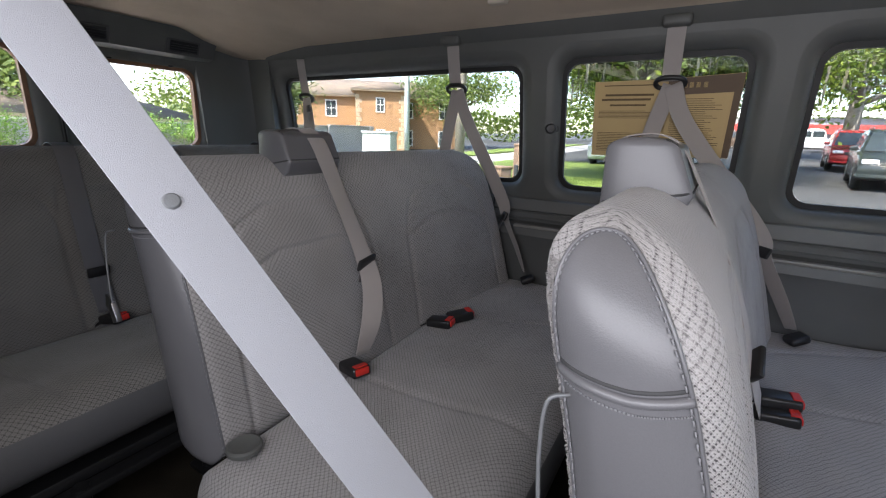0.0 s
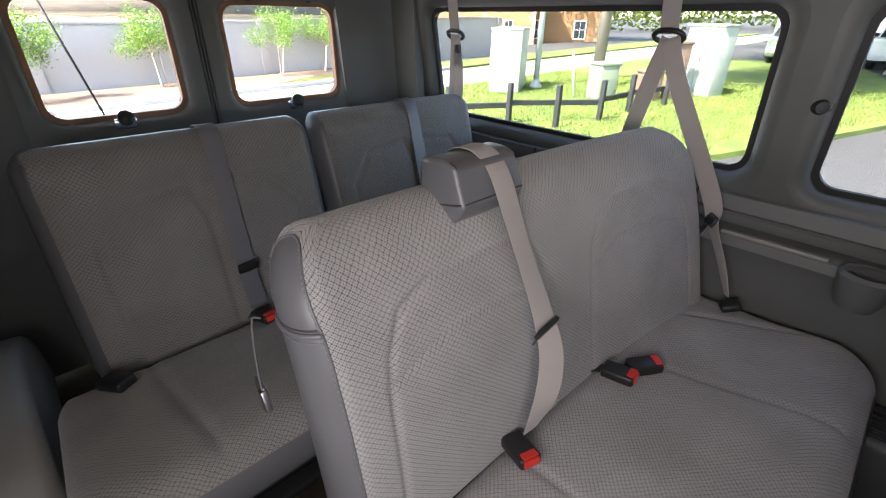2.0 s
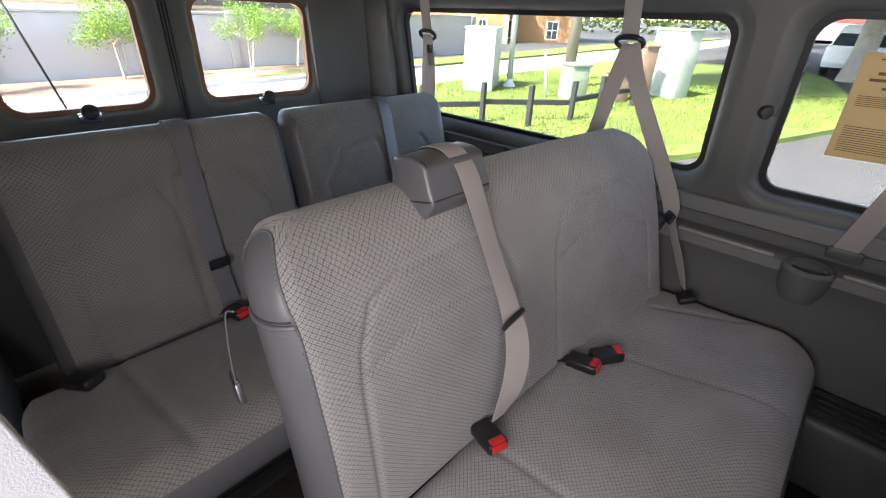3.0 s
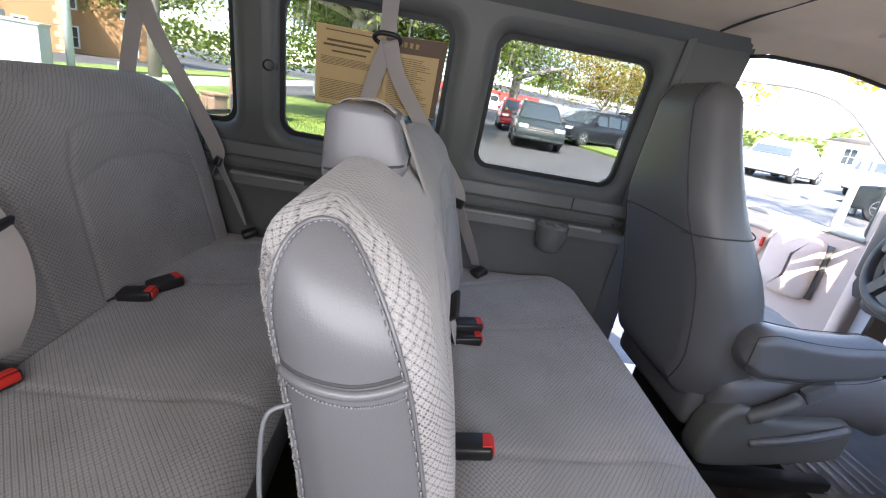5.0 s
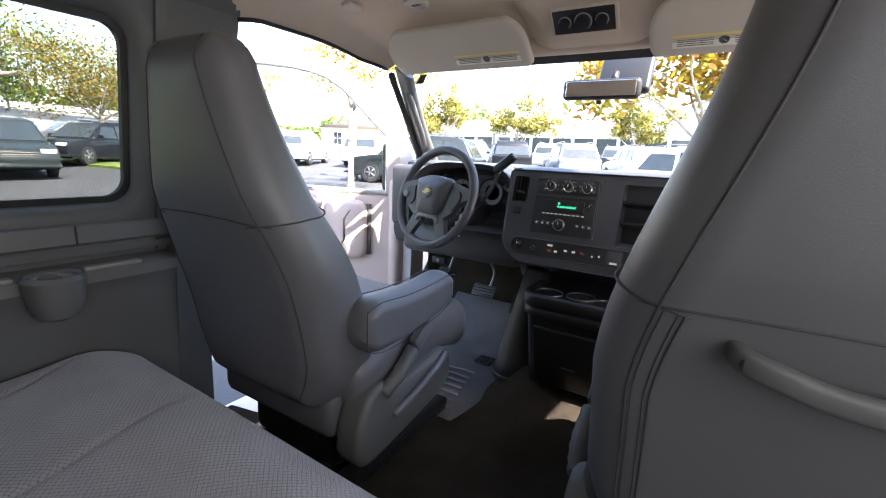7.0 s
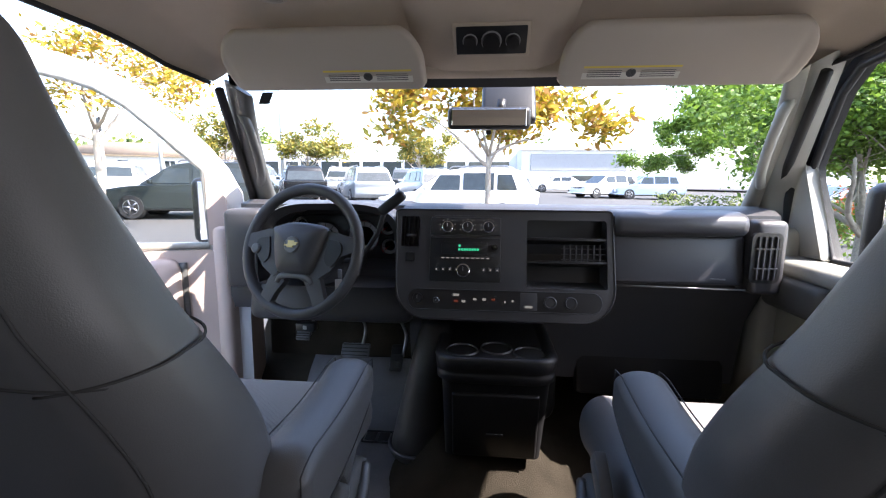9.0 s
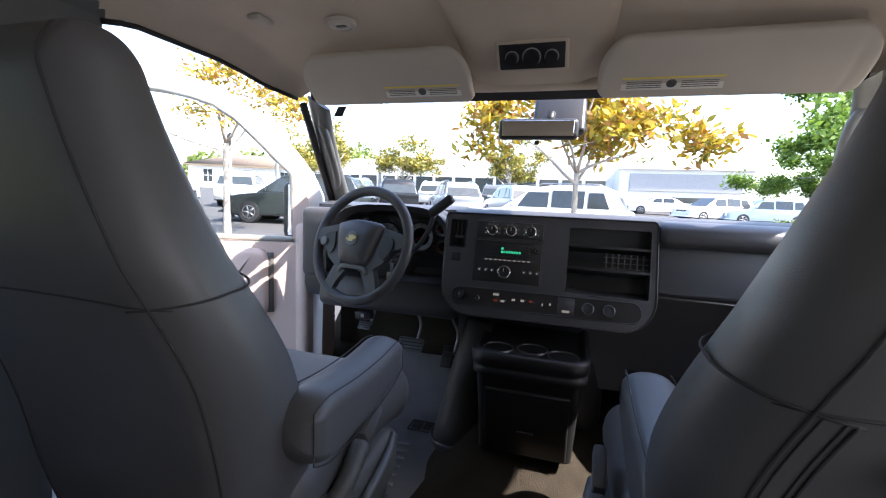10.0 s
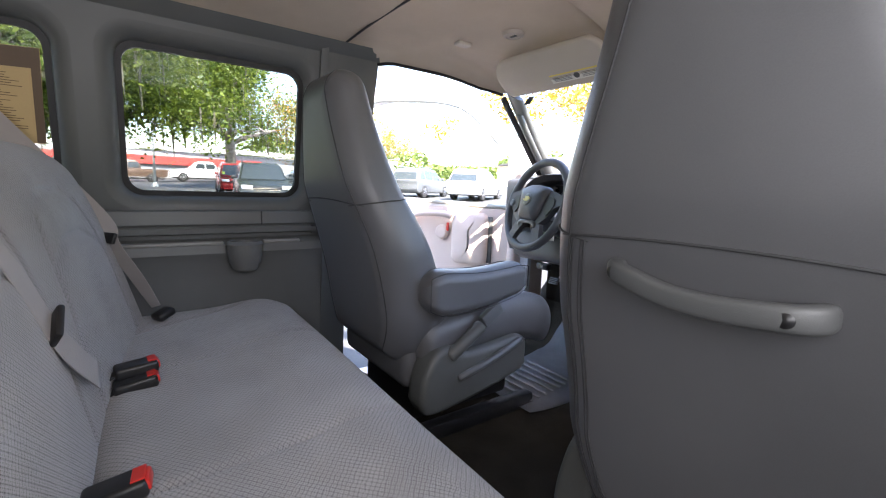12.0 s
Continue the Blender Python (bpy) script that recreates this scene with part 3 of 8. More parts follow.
tagged(obj("door_gap_seal", bm, RUBBER), "black rubber seal between the rear doors", "seal", kind="structure")
bm = B()
cyl(bm, (0.325, RY - 0.20, 2.0), (0.235, RY - 0.20, 1.56), 0.0035, 0.0035, 8)
tagged(obj("rear_aerial", bm, RUBBER), "thin black rod outside the rear window", "aerial", kind="structure")

# corner pillars and the header with the air vents
wall_rear = tagged(new("wall_rear"), "dark grey plastic trim round the rear doors", "wall", kind="structure")
bm = B()
prism(bm, [(-0.90, -2.0), (-0.612, -2.0), (-0.612, -1.95), (-0.66, -1.935), (-0.79, -1.93), (-0.84, -1.90), (-0.856, -1.84), (-0.865, -1.79), (-0.90, -1.79)], lambda u, v, w: Vector((u + (max(w, 1.55) - 1.55) * WALL_G * 0.8, v, w)), 0.86, 2.06)
part("corner_pillar", bm, TRIM, wall_rear, "grey plastic corner pillar trim")
bm = B()
prism(bm, [(0.95, -2.0), (0.49, -2.0), (0.49, -1.95), (0.55, -1.935), (0.80, -1.93), (0.87, -1.8), (0.95, -1.8)], lambda u, v, w: Vector((u - (max(w, 1.55) - 1.55) * WALL_G * 0.6, v, w)), 0.86, 2.06)
part("corner_pillar", bm, TRIM, wall_rear, "grey plastic corner pillar trim")
bm = B()
prism(bm, [(-2.0, 1.995), (-1.93, 1.997), (-1.90, 2.005), (-1.86, 2.075), (-1.84, 2.10), (-2.0, 2.12)], lambda u, v, w: Vector((w, u, v)), -0.60, 0.80)
part("header", bm, TRIM, wall_rear, "grey plastic header above the rear doors")
bm = B()
prism(bm, [(-2.0, 1.99), (-1.955, 1.992), (-1.945, 2.0), (-1.935, 2.05), (-2.0, 2.06)], lambda u, v, w: Vector((w, u, v)), -0.82, -0.60)
part("header", bm, TRIM, wall_rear)
for xc in (-0.46, -0.13, 0.22):
    v = thing("air_vent", (xc, -1.878, 2.03), "black slatted air outlet in the rear header", "air vent", "rear air vents")
    bm = B()
    mt = turn(-24)
    rbox(bm, (0, 0, 0), (0.135, 0.012, 0.062), 0.012, 3, mt)
    part("vent_frame", bm, TRIM_DARK, v)
    bm = B()
    rbox(bm, (0, 0.006, 0.003), (0.112, 0.008, 0.042), 0.004, 2, mt)
    part("vent_hole", bm, BLACK, v)
    for k in range(4):
        bm = B()
        rbox(bm, mt @ Vector((0, 0.012, -0.014 + 0.0095 * k)), (0.108, 0.003, 0.002), 0, 1, mt)
        part("slat", bm, BLACK, v)

# ---- right side: wall and added side door behind the camera, unseen ----
wall_right = tagged(new("wall_right"), "dark grey plastic side wall trim beside the side door", "wall", kind="structure")
bm = B()
plate(bm, [(-1.99, 0.85), (-0.62, 0.85), (-0.62, 2.05), (-1.99, 2.05)], [], right_plane, 0.0, 0.06)
part("rear_panel", bm, TRIM, wall_right)
bm = B()
prism(bm, [(0.80, 0.85), (0.80, 2.05), (0.985, 2.05), (0.975, 1.75), (0.93, 1.45), (0.905, 1.2), (0.90, 0.85)], lambda u, v, w: Vector((-XB(max(v, 1.42)) - w, u, v)), -0.11, 0.004)
part("pillar", bm, TRIM, wall_right)
bm = B()
prism(bm, [(0.86, 2.0), (0.80, 2.0), (0.77, 2.062), (0.86, 2.075)], lambda u, v, w: Vector((u, w, v)), -1.99, 0.99)
part("header_trim", bm, TRIM, wall_right)
# added shut door, never in view, that blocks sun from the right
side_door = tagged(new("door_3"), "unseen shut side door, its window darkened to block the sun", "door", kind="structure")
bm = B()
plate(bm, [(-0.62, 0.85), (0.80, 0.85), (0.80, 2.05), (-0.62, 2.05)], [rrect(-0.52, 0.72, 1.545, 1.955, 0.05)], right_plane, 0.004, 0.06)
part("door_trim", bm, TRIM, side_door)
bm = B()
plate(bm, rrect(-0.53, 0.73, 1.535, 1.965, 0.05), [], right_plane, 0.040, 0.044)
part("pane", bm, GLASS_SUN_BLOCK, side_door)
bm = B()
loops = []
for k in range(13):
    a = math.pi * k / 12
    loops.append([(-1.58 - 0.37 * math.cos(a), 0.845 + 0.32 * math.sin(a) ** 0.7)])
prism(bm, [p[0] for p in loops], lambda u, v, w: Vector((w, u, v)), 0.635, 0.92)
es = [e for e in bm.edges if len(e.link_faces) == 2 and e.calc_face_angle(0) > 1.2]
bmesh.ops.bevel(bm, geom=es, offset=0.03, segments=3, profile=0.5, affect="EDGES")
part("wheel_housing", bm, TRIM_PALE, wall_right, "grey plastic wheel housing", 0.9)

# ---- bench seats ----
def bench(y0, x0, x1, headrest, D, wrap, label=""):
    """A three-place bench; y0 is where back and cushion meet, x0 and x1 the ends of the back, D the depth of the cushion, wrap how far the end cap reaches round to the front."""
    th = thing("bench_seat", ((x0 + x1) / 2, y0, FLOOR_Z), label, "seat", "bench seats")
    W, xc = x1 - x0, (x0 + x1) / 2
    H = 0.555
    zb = 1.12

    def place(x, s, t):
        # backrest leans back and curves
        y = y0 - 0.085 - 0.16 * s - 0.30 * max(0, s - 0.25) ** 2
        y += (0.115 - 0.09 * s) * max(0.0, 0.5 - x / W) ** 3.0      # the outer end stands a little further forward
        return Vector((xc + x, y + t + 0.003, zb + s * 0.985 - t * 0.12))

    seams = []
    for c, hw in ((-0.27, 0.21), (0.265, 0.21)):
        seams.append([(c - hw, 0.0), (c - hw + 0.01, 0.30), (c - hw + 0.02, 0.37), (c - hw * 0.75, 0.435), (c - 0.09, 0.465), (c + 0.09, 0.465), (c + hw * 0.75, 0.435), (c + hw - 0.02, 0.37), (c + hw - 0.01, 0.30), (c + hw, 0.0)])
        seams.append([(c - hw + 0.01, 0.33), (c - 0.08, 0.375), (c + 0.08, 0.375), (c + hw - 0.01, 0.33)])

    def relief(x, s):
        b = 0.010 * math.exp(-((abs(x) - 0.27) / 0.20) ** 4) * math.sin(math.pi * min(1, s / 0.55))
        return b + groove(x, s, seams, 0.0060, 0.0042)

    S0, S1 = 0.42, H - 0.013

    def half(s):
        w = W / 2
        if s > H - 0.10:
            w += -0.10 + math.sqrt(max(0, 0.10 ** 2 - (s - H + 0.10) ** 2))
        return w

    arch = lambda s: 1.0 if s < S0 else max(0.0, 1 - ((s - S0) / (S1 - S0)) ** 2.4) ** 0.46
    dcap = lambda q: 0.045 * (1 - math.sqrt(1 - q * q))
    dfront = lambda s: dcap(wrap * arch(s))
    drear = lambda s: dcap(0.90 * arch(s))

    def pick(x, s, front):
        d = half(s) - x
        if s < S1 and d < (dfront(s) if front else drear(s)):
            return "cap_top" if s > 0.430 else "cap_low"
        if x < 0 and half(s) + x < (0.0075 if front else 0.02) and s < S1:
            return "cap_left"
        return "back" if front or s > 0.36 or d < 0.06 else "rear"

    bms = slab(["back", "rear", "cap_top", "cap_low", "cap_left"], lambda s: W, H, lambda s: 0.158 - 0.036 * s / H, 0.075, 0.10, place, pick, 230, 130, relief, 0.03, 0.045)
    back = piece("backrest", bms["back"], CLOTH, th, "grey woven cloth backrest with sewn panels", 3.0)
    piece("back_panel", bms["rear"], VINYL, th, "grey vinyl rear of the backrest", 3.0)
    piece("end_cap", bms["cap_top"], VINYL, th, "smooth grey vinyl end cap", 3.0)
    piece("end_cap", bms["cap_low"], VINYL, th, "smooth grey vinyl end cap", 3.0)
    piece("end_cap", bms["cap_left"], VINYL, th, "", 3.0)
    # piping and stitches round the cap
    hfun = lambda d, s: (0.158 - 0.036 * s / H) / 2 * math.sqrt(1 - (1 - min(1, max(0, min(d / 0.045, (H - s) / 0.075, s / 0.075)))) ** 2)

    def rim_point(s, side, inset):
        d = max(0.0, (dfront(s) if side > 0 else drear(s)) - inset * arch(s))
        return place(half(s) - d + 0.001, s, side * hfun(d, s))

    levels = [0.03 + (S0 - 0.03) * k / 40 for k in range(41)] + [S0 + (S1 - S0) * math.sin(math.pi / 2 * k / 24) for k in range(1, 25)]
    path = [rim_point(s, 1, 0) for s in levels] + [rim_point(s, -1, 0) for s in levels[-2::-1]]
    bm = B()
    tube(bm, path, 0.0018, 8)
    piece("piping", bm, VINYL, th, "rolled vinyl piping round the end cap")
    path = [rim_point(s, 1, 0.0012) for s in levels] + [rim_point(s, -1, 0.0018) for s in levels[-2::-1]]
    bm = B()
    for a, b in zip(path, path[1:]):
        d = b - a
        n = max(1, int(d.length / 0.0055))
        for q in range(n):
            c = a + d * ((q + 0.15) / n) + Vector((0.0012, 0, 0))
            tube(bm, [c, c + d * (0.55 / n)], 0.0008, 5)
    piece("stitching", bm, STITCH, th, "pale stitching")
    # welt across the cap, with a slit above and a row of stitches below
    def cross(base, out):
        pts = []
        for k in range(41):
            f = k / 40                       # from the rear edge to the front one
            sv = base - 0.004 + 0.022 * f - 0.002 * math.sin(math.pi * f)
            hm = (0.158 - 0.036 * sv / H) / 2
            side = 1 if f > 0.48 else -1
            lim = hfun(dfront(sv) if side > 0 else drear(sv), sv)
            tt = (f - 0.48) / 0.52 * lim if side > 0 else (f - 0.48) / 0.48 * lim
            q = min(0.9999, abs(tt) / hm)
            d = 0.045 * (1 - math.sqrt(1 - q * q))
            pts.append(place(half(sv) - d + out, sv, tt))
        return pts

    for base, out, r, m in ((0.428, 0.0004, 0.0042, VINYL), (0.4350, -0.0006, 0.0019, SEAM)):
        bm = B()
        tube(bm, cross(base, out), r, 8)
        piece("welt", bm, m, th, "vinyl welt across the end cap")
    row = cross(0.418, 0.0006)
    bm = B()
    for a, b in zip(row, row[1:]):
        tube(bm, [a, a + (b - a) * 0.6], 0.0009, 5)
    piece("stitching", bm, STITCH, th, "pale stitching")
    # frayed threads along the cap's rear edge
    rng = random.Random(int(1000 + y0 * 100))
    bm = B()
    for k in range(2600):
        s = rng.uniform(0.05, S1 - 0.03)
        d = drear(s) + rng.uniform(-0.0005, 0.010)
        p = place(half(s) - d, s, -hfun(d, s))
        q = p + Vector((rng.uniform(0.000, 0.0025), rng.uniform(-0.0028, -0.0005), rng.uniform(-0.003, 0.003)))
        m = (p + q) / 2 + Vector((rng.uniform(-0.002, 0.002), rng.uniform(-0.002, 0.002), rng.uniform(-0.002, 0.002)))
        tube(bm, [p, m, q], 0.0004, 3)
    piece("frayed_edge", bm, FRAY, th, "frayed pale cloth edge", 3.0)["kind"] = "stuff"
    # cushion
    cx0, cx1 = x0 - 0.045, x1 + 0.045
    CW, cc = cx1 - cx0, (cx0 + cx1) / 2

    def cplace(x, s, t):
        # s runs from the rear edge to the front
        dz = -0.03 * max(0, (s - 0.40) / 0.15) ** 2 + 0.016 * math.exp(-((s - 0.42) / 0.10) ** 2)
        return Vector((cc + x, y0 - 0.03 + s, 1.112 - 0.03 * x + t + dz))

    cs = []
    cs.append([(0.245, 0.0), (0.235, 0.20), (0.22, D)])
    cs.append([(-0.16, 0.0), (-0.185, 0.10), (-0.235, 0.30), (-0.265, D)])
    cs.append([(-0.40, 0.0), (-0.435, 0.09), (-0.49, 0.20), (-0.575, 0.40)])

    def crelief(x, s):
        return groove(x, s, cs, 0.006, 0.0045) + 0.004 * math.sin(x * 9) * math.sin(s * 7)

    cb = slab(["top", "skirt"], lambda s: CW, D, lambda s: 0.15, 0.07, 0.14, cplace, lambda x, s, f: "top" if f and s < D - 0.012 else "skirt", 190, 100, crelief, 0.05)
    piece("seat_cushion", cb["top"], CLOTH, th, "grey woven cloth cushion", 3.0)
    piece("seat_skirt", cb["skirt"], VINYL_DARK, th, "dark vinyl underside of the cushion", 3.0)
    bm = B()
    rim = []
    for k in range(50):
        x = -CW / 2 + 0.08 + (CW - 0.16) * k / 49
        q = max(0, abs(x) - (CW / 2 - 0.14))
        s = D - 0.14 + math.sqrt(max(0, 0.14 ** 2 - q * q)) if q > 0 else D
        rim.append(cplace(x, s - 0.006, 0.012))
    tube(bm, rim, 0.004, 6)
    piece("cushion_piping", bm, VINYL_DARK, th, "dark piping along the cushion's front")
    # round cap in the cushion's end
    bm = B()
    lathe(bm, [(0.030, -0.004), (0.030, 0.003), (0.026, 0.006), (0.022, 0.004), (0, 0.004)], (x1 - 0.035, y0 + 0.03, 1.183), n=24)
    piece("cushion_cap", bm, TRIM, th, "round grey plastic cap")
    # frame and legs
    bm = B()
    rbox(bm, ((cx0 + cx1) / 2, y0 + 0.24, 1.02), (CW - 0.16, 0.42, 0.03), 0.008)
    piece("seat_frame", bm, BLACK, th, "black steel seat frame")
    for lx in (cx0 + 0.10, cx1 - 0.10):
        for ly in (y0 + 0.04, y0 + 0.44):
            bm = B()
            tube(bm, smooth_path([(lx, ly, 1.02), (lx, ly - 0.01, 0.95), (lx, ly - 0.005, FLOOR_Z + 0.012)], 5), 0.014, 8)
            rbox(bm, (lx, ly, FLOOR_Z + 0.008), (0.05, 0.09, 0.016), 0.004)
            piece("leg", bm, BLACK, th, "black steel leg")
    # headrest pad with belt slot
    if headrest:
        h0, h1, zt, yt = headrest
        hw, hc = h1 - h0, (h0 + h1) / 2

        hth = lambda s: 0.104 - (0.35 * (s - 0.035) if s > 0.035 else 1.3 * (0.035 - s))

        def hplace(x, s, t):
            return Vector((hc + x, yt - 0.005 + t - 0.175 * (s - 0.035), zt - 0.035 + s + 0.30 * t * (1 - s / 0.112)))

        hb = slab(["pad"], lambda s: hw - 0.10 * max(0, s - 0.05), 0.112, hth, 0.016, 0.012, hplace, lambda x, s, f: "pad", 48, 32, None, 0.012, 0.011)
        piece("headrest", hb["pad"], VINYL, th, "grey vinyl headrest pad", 3.0)
        bm = B()
        hx, sb = hw / 2 - 0.0015, 0.040
        tube(bm, [hplace(x, sb, t * hth(sb) / 2 * 1.004) for x, t in ((-hx + 0.011, -1), (-hx, -0.8), (-hx - 0.001, 0), (-hx, 0.8), (-hx + 0.011, 1), (hx - 0.011, 1), (hx, 0.8), (hx + 0.001, 0), (hx, -0.8), (hx - 0.011, -1))], 0.0016, 5, True)
        piece("seam", bm, SEAM, th)
        bm = B()
        tube(bm, [hplace(hx - 0.009 - 0.10 * max(0, v - 0.05) / 2, v, hth(v) / 2 * math.sqrt(1 - (1 - min(1, 0.0075 / 0.011, (0.112 - v) / 0.016)) ** 2) + 0.0004) for v in [sb + 0.068 * k / 12 for k in range(13)]], 0.0014, 5)
        piece("piping", bm, SEAM, th)
    return th


Y3, Y2 = -0.605, 0.185
bench3 = bench(Y3, -0.835, 0.292, (-0.152, 0.012, 1.643, Y3 - 0.158), 0.515, 0.93, label="grey cloth bench seat with vinyl ends, behind another bench")
bench2 = bench(Y2, -0.835, 0.345, (-0.125, 0.070, 1.648, Y2 - 0.198), 0.55, 0.63, label="grey cloth bench seat with worn weave, behind the front seats")

# rear bench: two wide backs on one cushion
def rear_bench(y0):
    th = thing("rear_bench_seat", (-0.1, y0, FLOOR_Z), "dark grey cloth bench across the van's rear with a split backrest", "seat", "bench seats")
    for x0, x1 in ((-0.155, 0.515), (-0.845, -0.170)):
        W, xc, H = x1 - x0, (x0 + x1) / 2, 0.545

        def place(x, s, t):
            return Vector((xc + x, y0 - 0.085 - 0.18 * s - 0.16 * max(0, s - 0.25) ** 2 + t, 1.12 + s * 0.985 - t * 0.12))

        hw = W / 2
        seams = [[(-hw + 0.10, 0), (-hw + 0.09, 0.33), (-hw + 0.16, 0.42), (-0.02, 0.435), (0.0, 0.35), (0.0, 0.0)], [(0.0, 0.35), (0.03, 0.435), (hw - 0.16, 0.42), (hw - 0.09, 0.33), (hw - 0.10, 0)]]
        bms = slab(["back", "cap"], lambda s: W, H, lambda s: 0.15 - 0.03 * s / H, 0.06, 0.05, place, lambda x, s, f: "cap" if abs(x) > hw - 0.028 or not f else "back", 130, 84, lambda x, s: groove(x, s, seams, 0.008, 0.007))
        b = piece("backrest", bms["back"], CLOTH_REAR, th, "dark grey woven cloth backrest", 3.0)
        piece("back_shell", bms["cap"], VINYL_DARK, th, "dark vinyl sides of the backrest", 3.0)
        bm = B()
        tube(bm, [place(hw - 0.028, 0.03 + 0.5 * k / 30, 0.05) for k in range(31)], 0.003, 6)
        piece("piping", bm, VINYL_DARK, th)
    CW, cc, D = 1.47, -0.125, 0.50

    def cplace(x, s, t):
        return Vector((cc + x, y0 - 0.03 + s, 1.090 + 0.17 * s + t - 0.03 * max(0, (s - 0.36) / 0.14) ** 2))

    cs = [[(0.545, 0), (0.50, D)], [(-0.02, 0), (-0.03, D)], [(-0.36, 0), (-0.36, D)]]
    cb = slab(["top", "skirt"], lambda s: CW, D, lambda s: 0.15, 0.07, 0.12, cplace, lambda x, s, f: "top" if f and s < D - 0.012 else "skirt", 150, 70, lambda x, s: groove(x, s, cs, 0.008, 0.008), 0.05)
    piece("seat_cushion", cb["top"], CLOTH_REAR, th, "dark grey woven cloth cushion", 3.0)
    piece("seat_skirt", cb["skirt"], VINYL_DARK, th, "tall dark vinyl skirt", 3.0)
    bm = B()
    rbox(bm, (cc, y0 + 0.20, 1.005), (1.25, 0.36, 0.03), 0.008)
    piece("seat_frame", bm, BLACK, th, "black steel seat frame")
    bm = B()
    rbox(bm, (0.30, y0 + 0.40, 0.985), (0.50, 0.04, 0.02), 0.005)
    piece("seat_rail", bm, BLACK, th)
    for lx in (-0.70, 0.12, 0.38):
        for ly in (y0 + 0.05, y0 + 0.40):
            bm = B()
            tube(bm, [(lx, ly, 1.0), (lx, ly, FLOOR_Z + 0.01)], 0.016, 8)
            rbox(bm, (lx, ly, FLOOR_Z + 0.008), (0.05, 0.10, 0.016), 0.004)
            piece("leg", bm, BLACK, th, "black steel leg")
    return th


Y4 = -1.36
rear_bench(Y4)


# ---- front seats ----
def front_seat(xc, y0, inner, label, arm_off, arm_y, arm_len, arm_rise):
    """A high-backed bucket seat; inner: +1 where its armrest is on its right."""
    th = thing("front_seat", (xc, y0, FLOOR_Z), label, "seat", "front seats")
    H = 0.785

    def width(s):
        w = 0.50
        if s > 0.33:
            q = min(1.0, (s - 0.33) / 0.46)
            w -= 0.25 * (0.65 * q * q * (3 - 2 * q) + 0.35 * q)
        if s < 0.16:
            w -= 0.15 * (1 - s / 0.16) ** 1.6
        return w

    def place(x, s, t):
        lean = -0.285 * s + 0.06 * math.sin(math.pi * min(1, s / 0.5)) * 0.4 + 0.22 * max(0, s - 0.45) ** 1.5
        y = y0 + lean
        # side bolsters come forward
        y += 0.03 * (abs(x) / 0.25) ** 2 * (1 if t > 0 else 0.3)
        return Vector((xc + x, y + t, 1.105 + s))

    ZS = 0.45

    def relief(x, s):
        return groove(x, s, [[(-0.13, 0.05), (-0.12, 0.5), (0.12, 0.5), (0.13, 0.05)]], 0.008, 0.007)

    EDGE = 0.055

    def pick(x, s, f):
        w = width(s) / 2
        if f and abs(x) < w - 0.065:
            return "front"
        if f or abs(x) > w - EDGE:
            return ("side_l" if x < 0 else "side_r") if s < ZS else ("top_l" if x < 0 and s < H - 0.08 else "top_r" if s < H - 0.08 else "rear_top")
        return "rear_top" if s > ZS else "rear"

    bms = slab(["front", "side_l", "side_r", "top_l", "top_r", "rear", "rear_top"], width, H, lambda s: 0.20 - 0.09 * s / H, 0.085, 0.055, place, pick, 80, 110, relief, 0.05)
    piece("backrest", bms["front"], CLOTH_FINE, th, "grey cloth front of the backrest", 3.0)
    for n in ("side_l", "side_r", "top_l", "top_r", "rear", "rear_top"):
        piece("back_cover", bms[n], VINYL_DARK, th, "dark grey vinyl backrest cover", 3.0)
    hfun = lambda x, s: (0.20 - 0.09 * s / H) / 2 * math.sqrt(1 - (1 - min(1, max(0, min(width(s) / 2 - abs(x), s, H - s) / 0.085))) ** 2)
    for sx in (-1, 1):
        bm = B()
        tube(bm, [place(sx * (width(s) / 2 - EDGE), s, -hfun(width(s) / 2 - EDGE, s) - 0.0005) for s in [0.05 + 0.735 * k / 60 for k in range(61)]], 0.0017, 6)
        piece("seam", bm, SEAM, th, "sewn seam")
    if inner < 0:
        for e, r in ((EDGE + 0.026, 0.0015), (EDGE + 0.006, 0.0009), (EDGE + 0.020, 0.0009)):
            bm = B()
            tube(bm, [place(-(width(s) / 2 - e), s, -hfun(width(s) / 2 - e, s) - 0.0006) for s in [0.05 + (ZS - 0.055) * k / 90 for k in range(91)]], r, 6)
            piece("seam", bm, SEAM, th, "sewn seam")
    bm = B()
    w = width(ZS) / 2
    tube(bm, [place(-w + 0.002 + 2 * (w - 0.002) * k / 40, ZS + 0.012 * (1 - (2 * k / 40 - 1) ** 2) - 0.006, -hfun(w - 2 * w * k / 40, ZS) - 0.0003) for k in range(41)], 0.0017, 6)
    piece("seam", bm, SEAM, th, "sewn seam")
    for sx in (-1, 1):
        bm = B()
        line = []
        for k in range(25):
            a = math.pi / 2 * (k / 12 - 1)
            d = 0.085 * (1 - math.cos(a))
            line.append(place(sx * (w - d + 0.0008), ZS - 0.006 + 0.035 * (k / 24), (0.20 - 0.09 * ZS / H) / 2 * math.sin(a)))
        tube(bm, line, 0.0017, 6)
        piece("seam", bm, SEAM, th, "sewn seam")
    # cushion
    CW, D = 0.52, 0.55

    def cplace(x, s, t):
        dz = 0.02 * math.sin(math.pi * s / D) - 0.045 * max(0, (s - 0.40) / 0.15) ** 2 + 0.018 * (abs(x) / 0.26) ** 4
        return Vector((xc + x, y0 - 0.02 + s, 1.155 + 0.05 * s + t + dz))

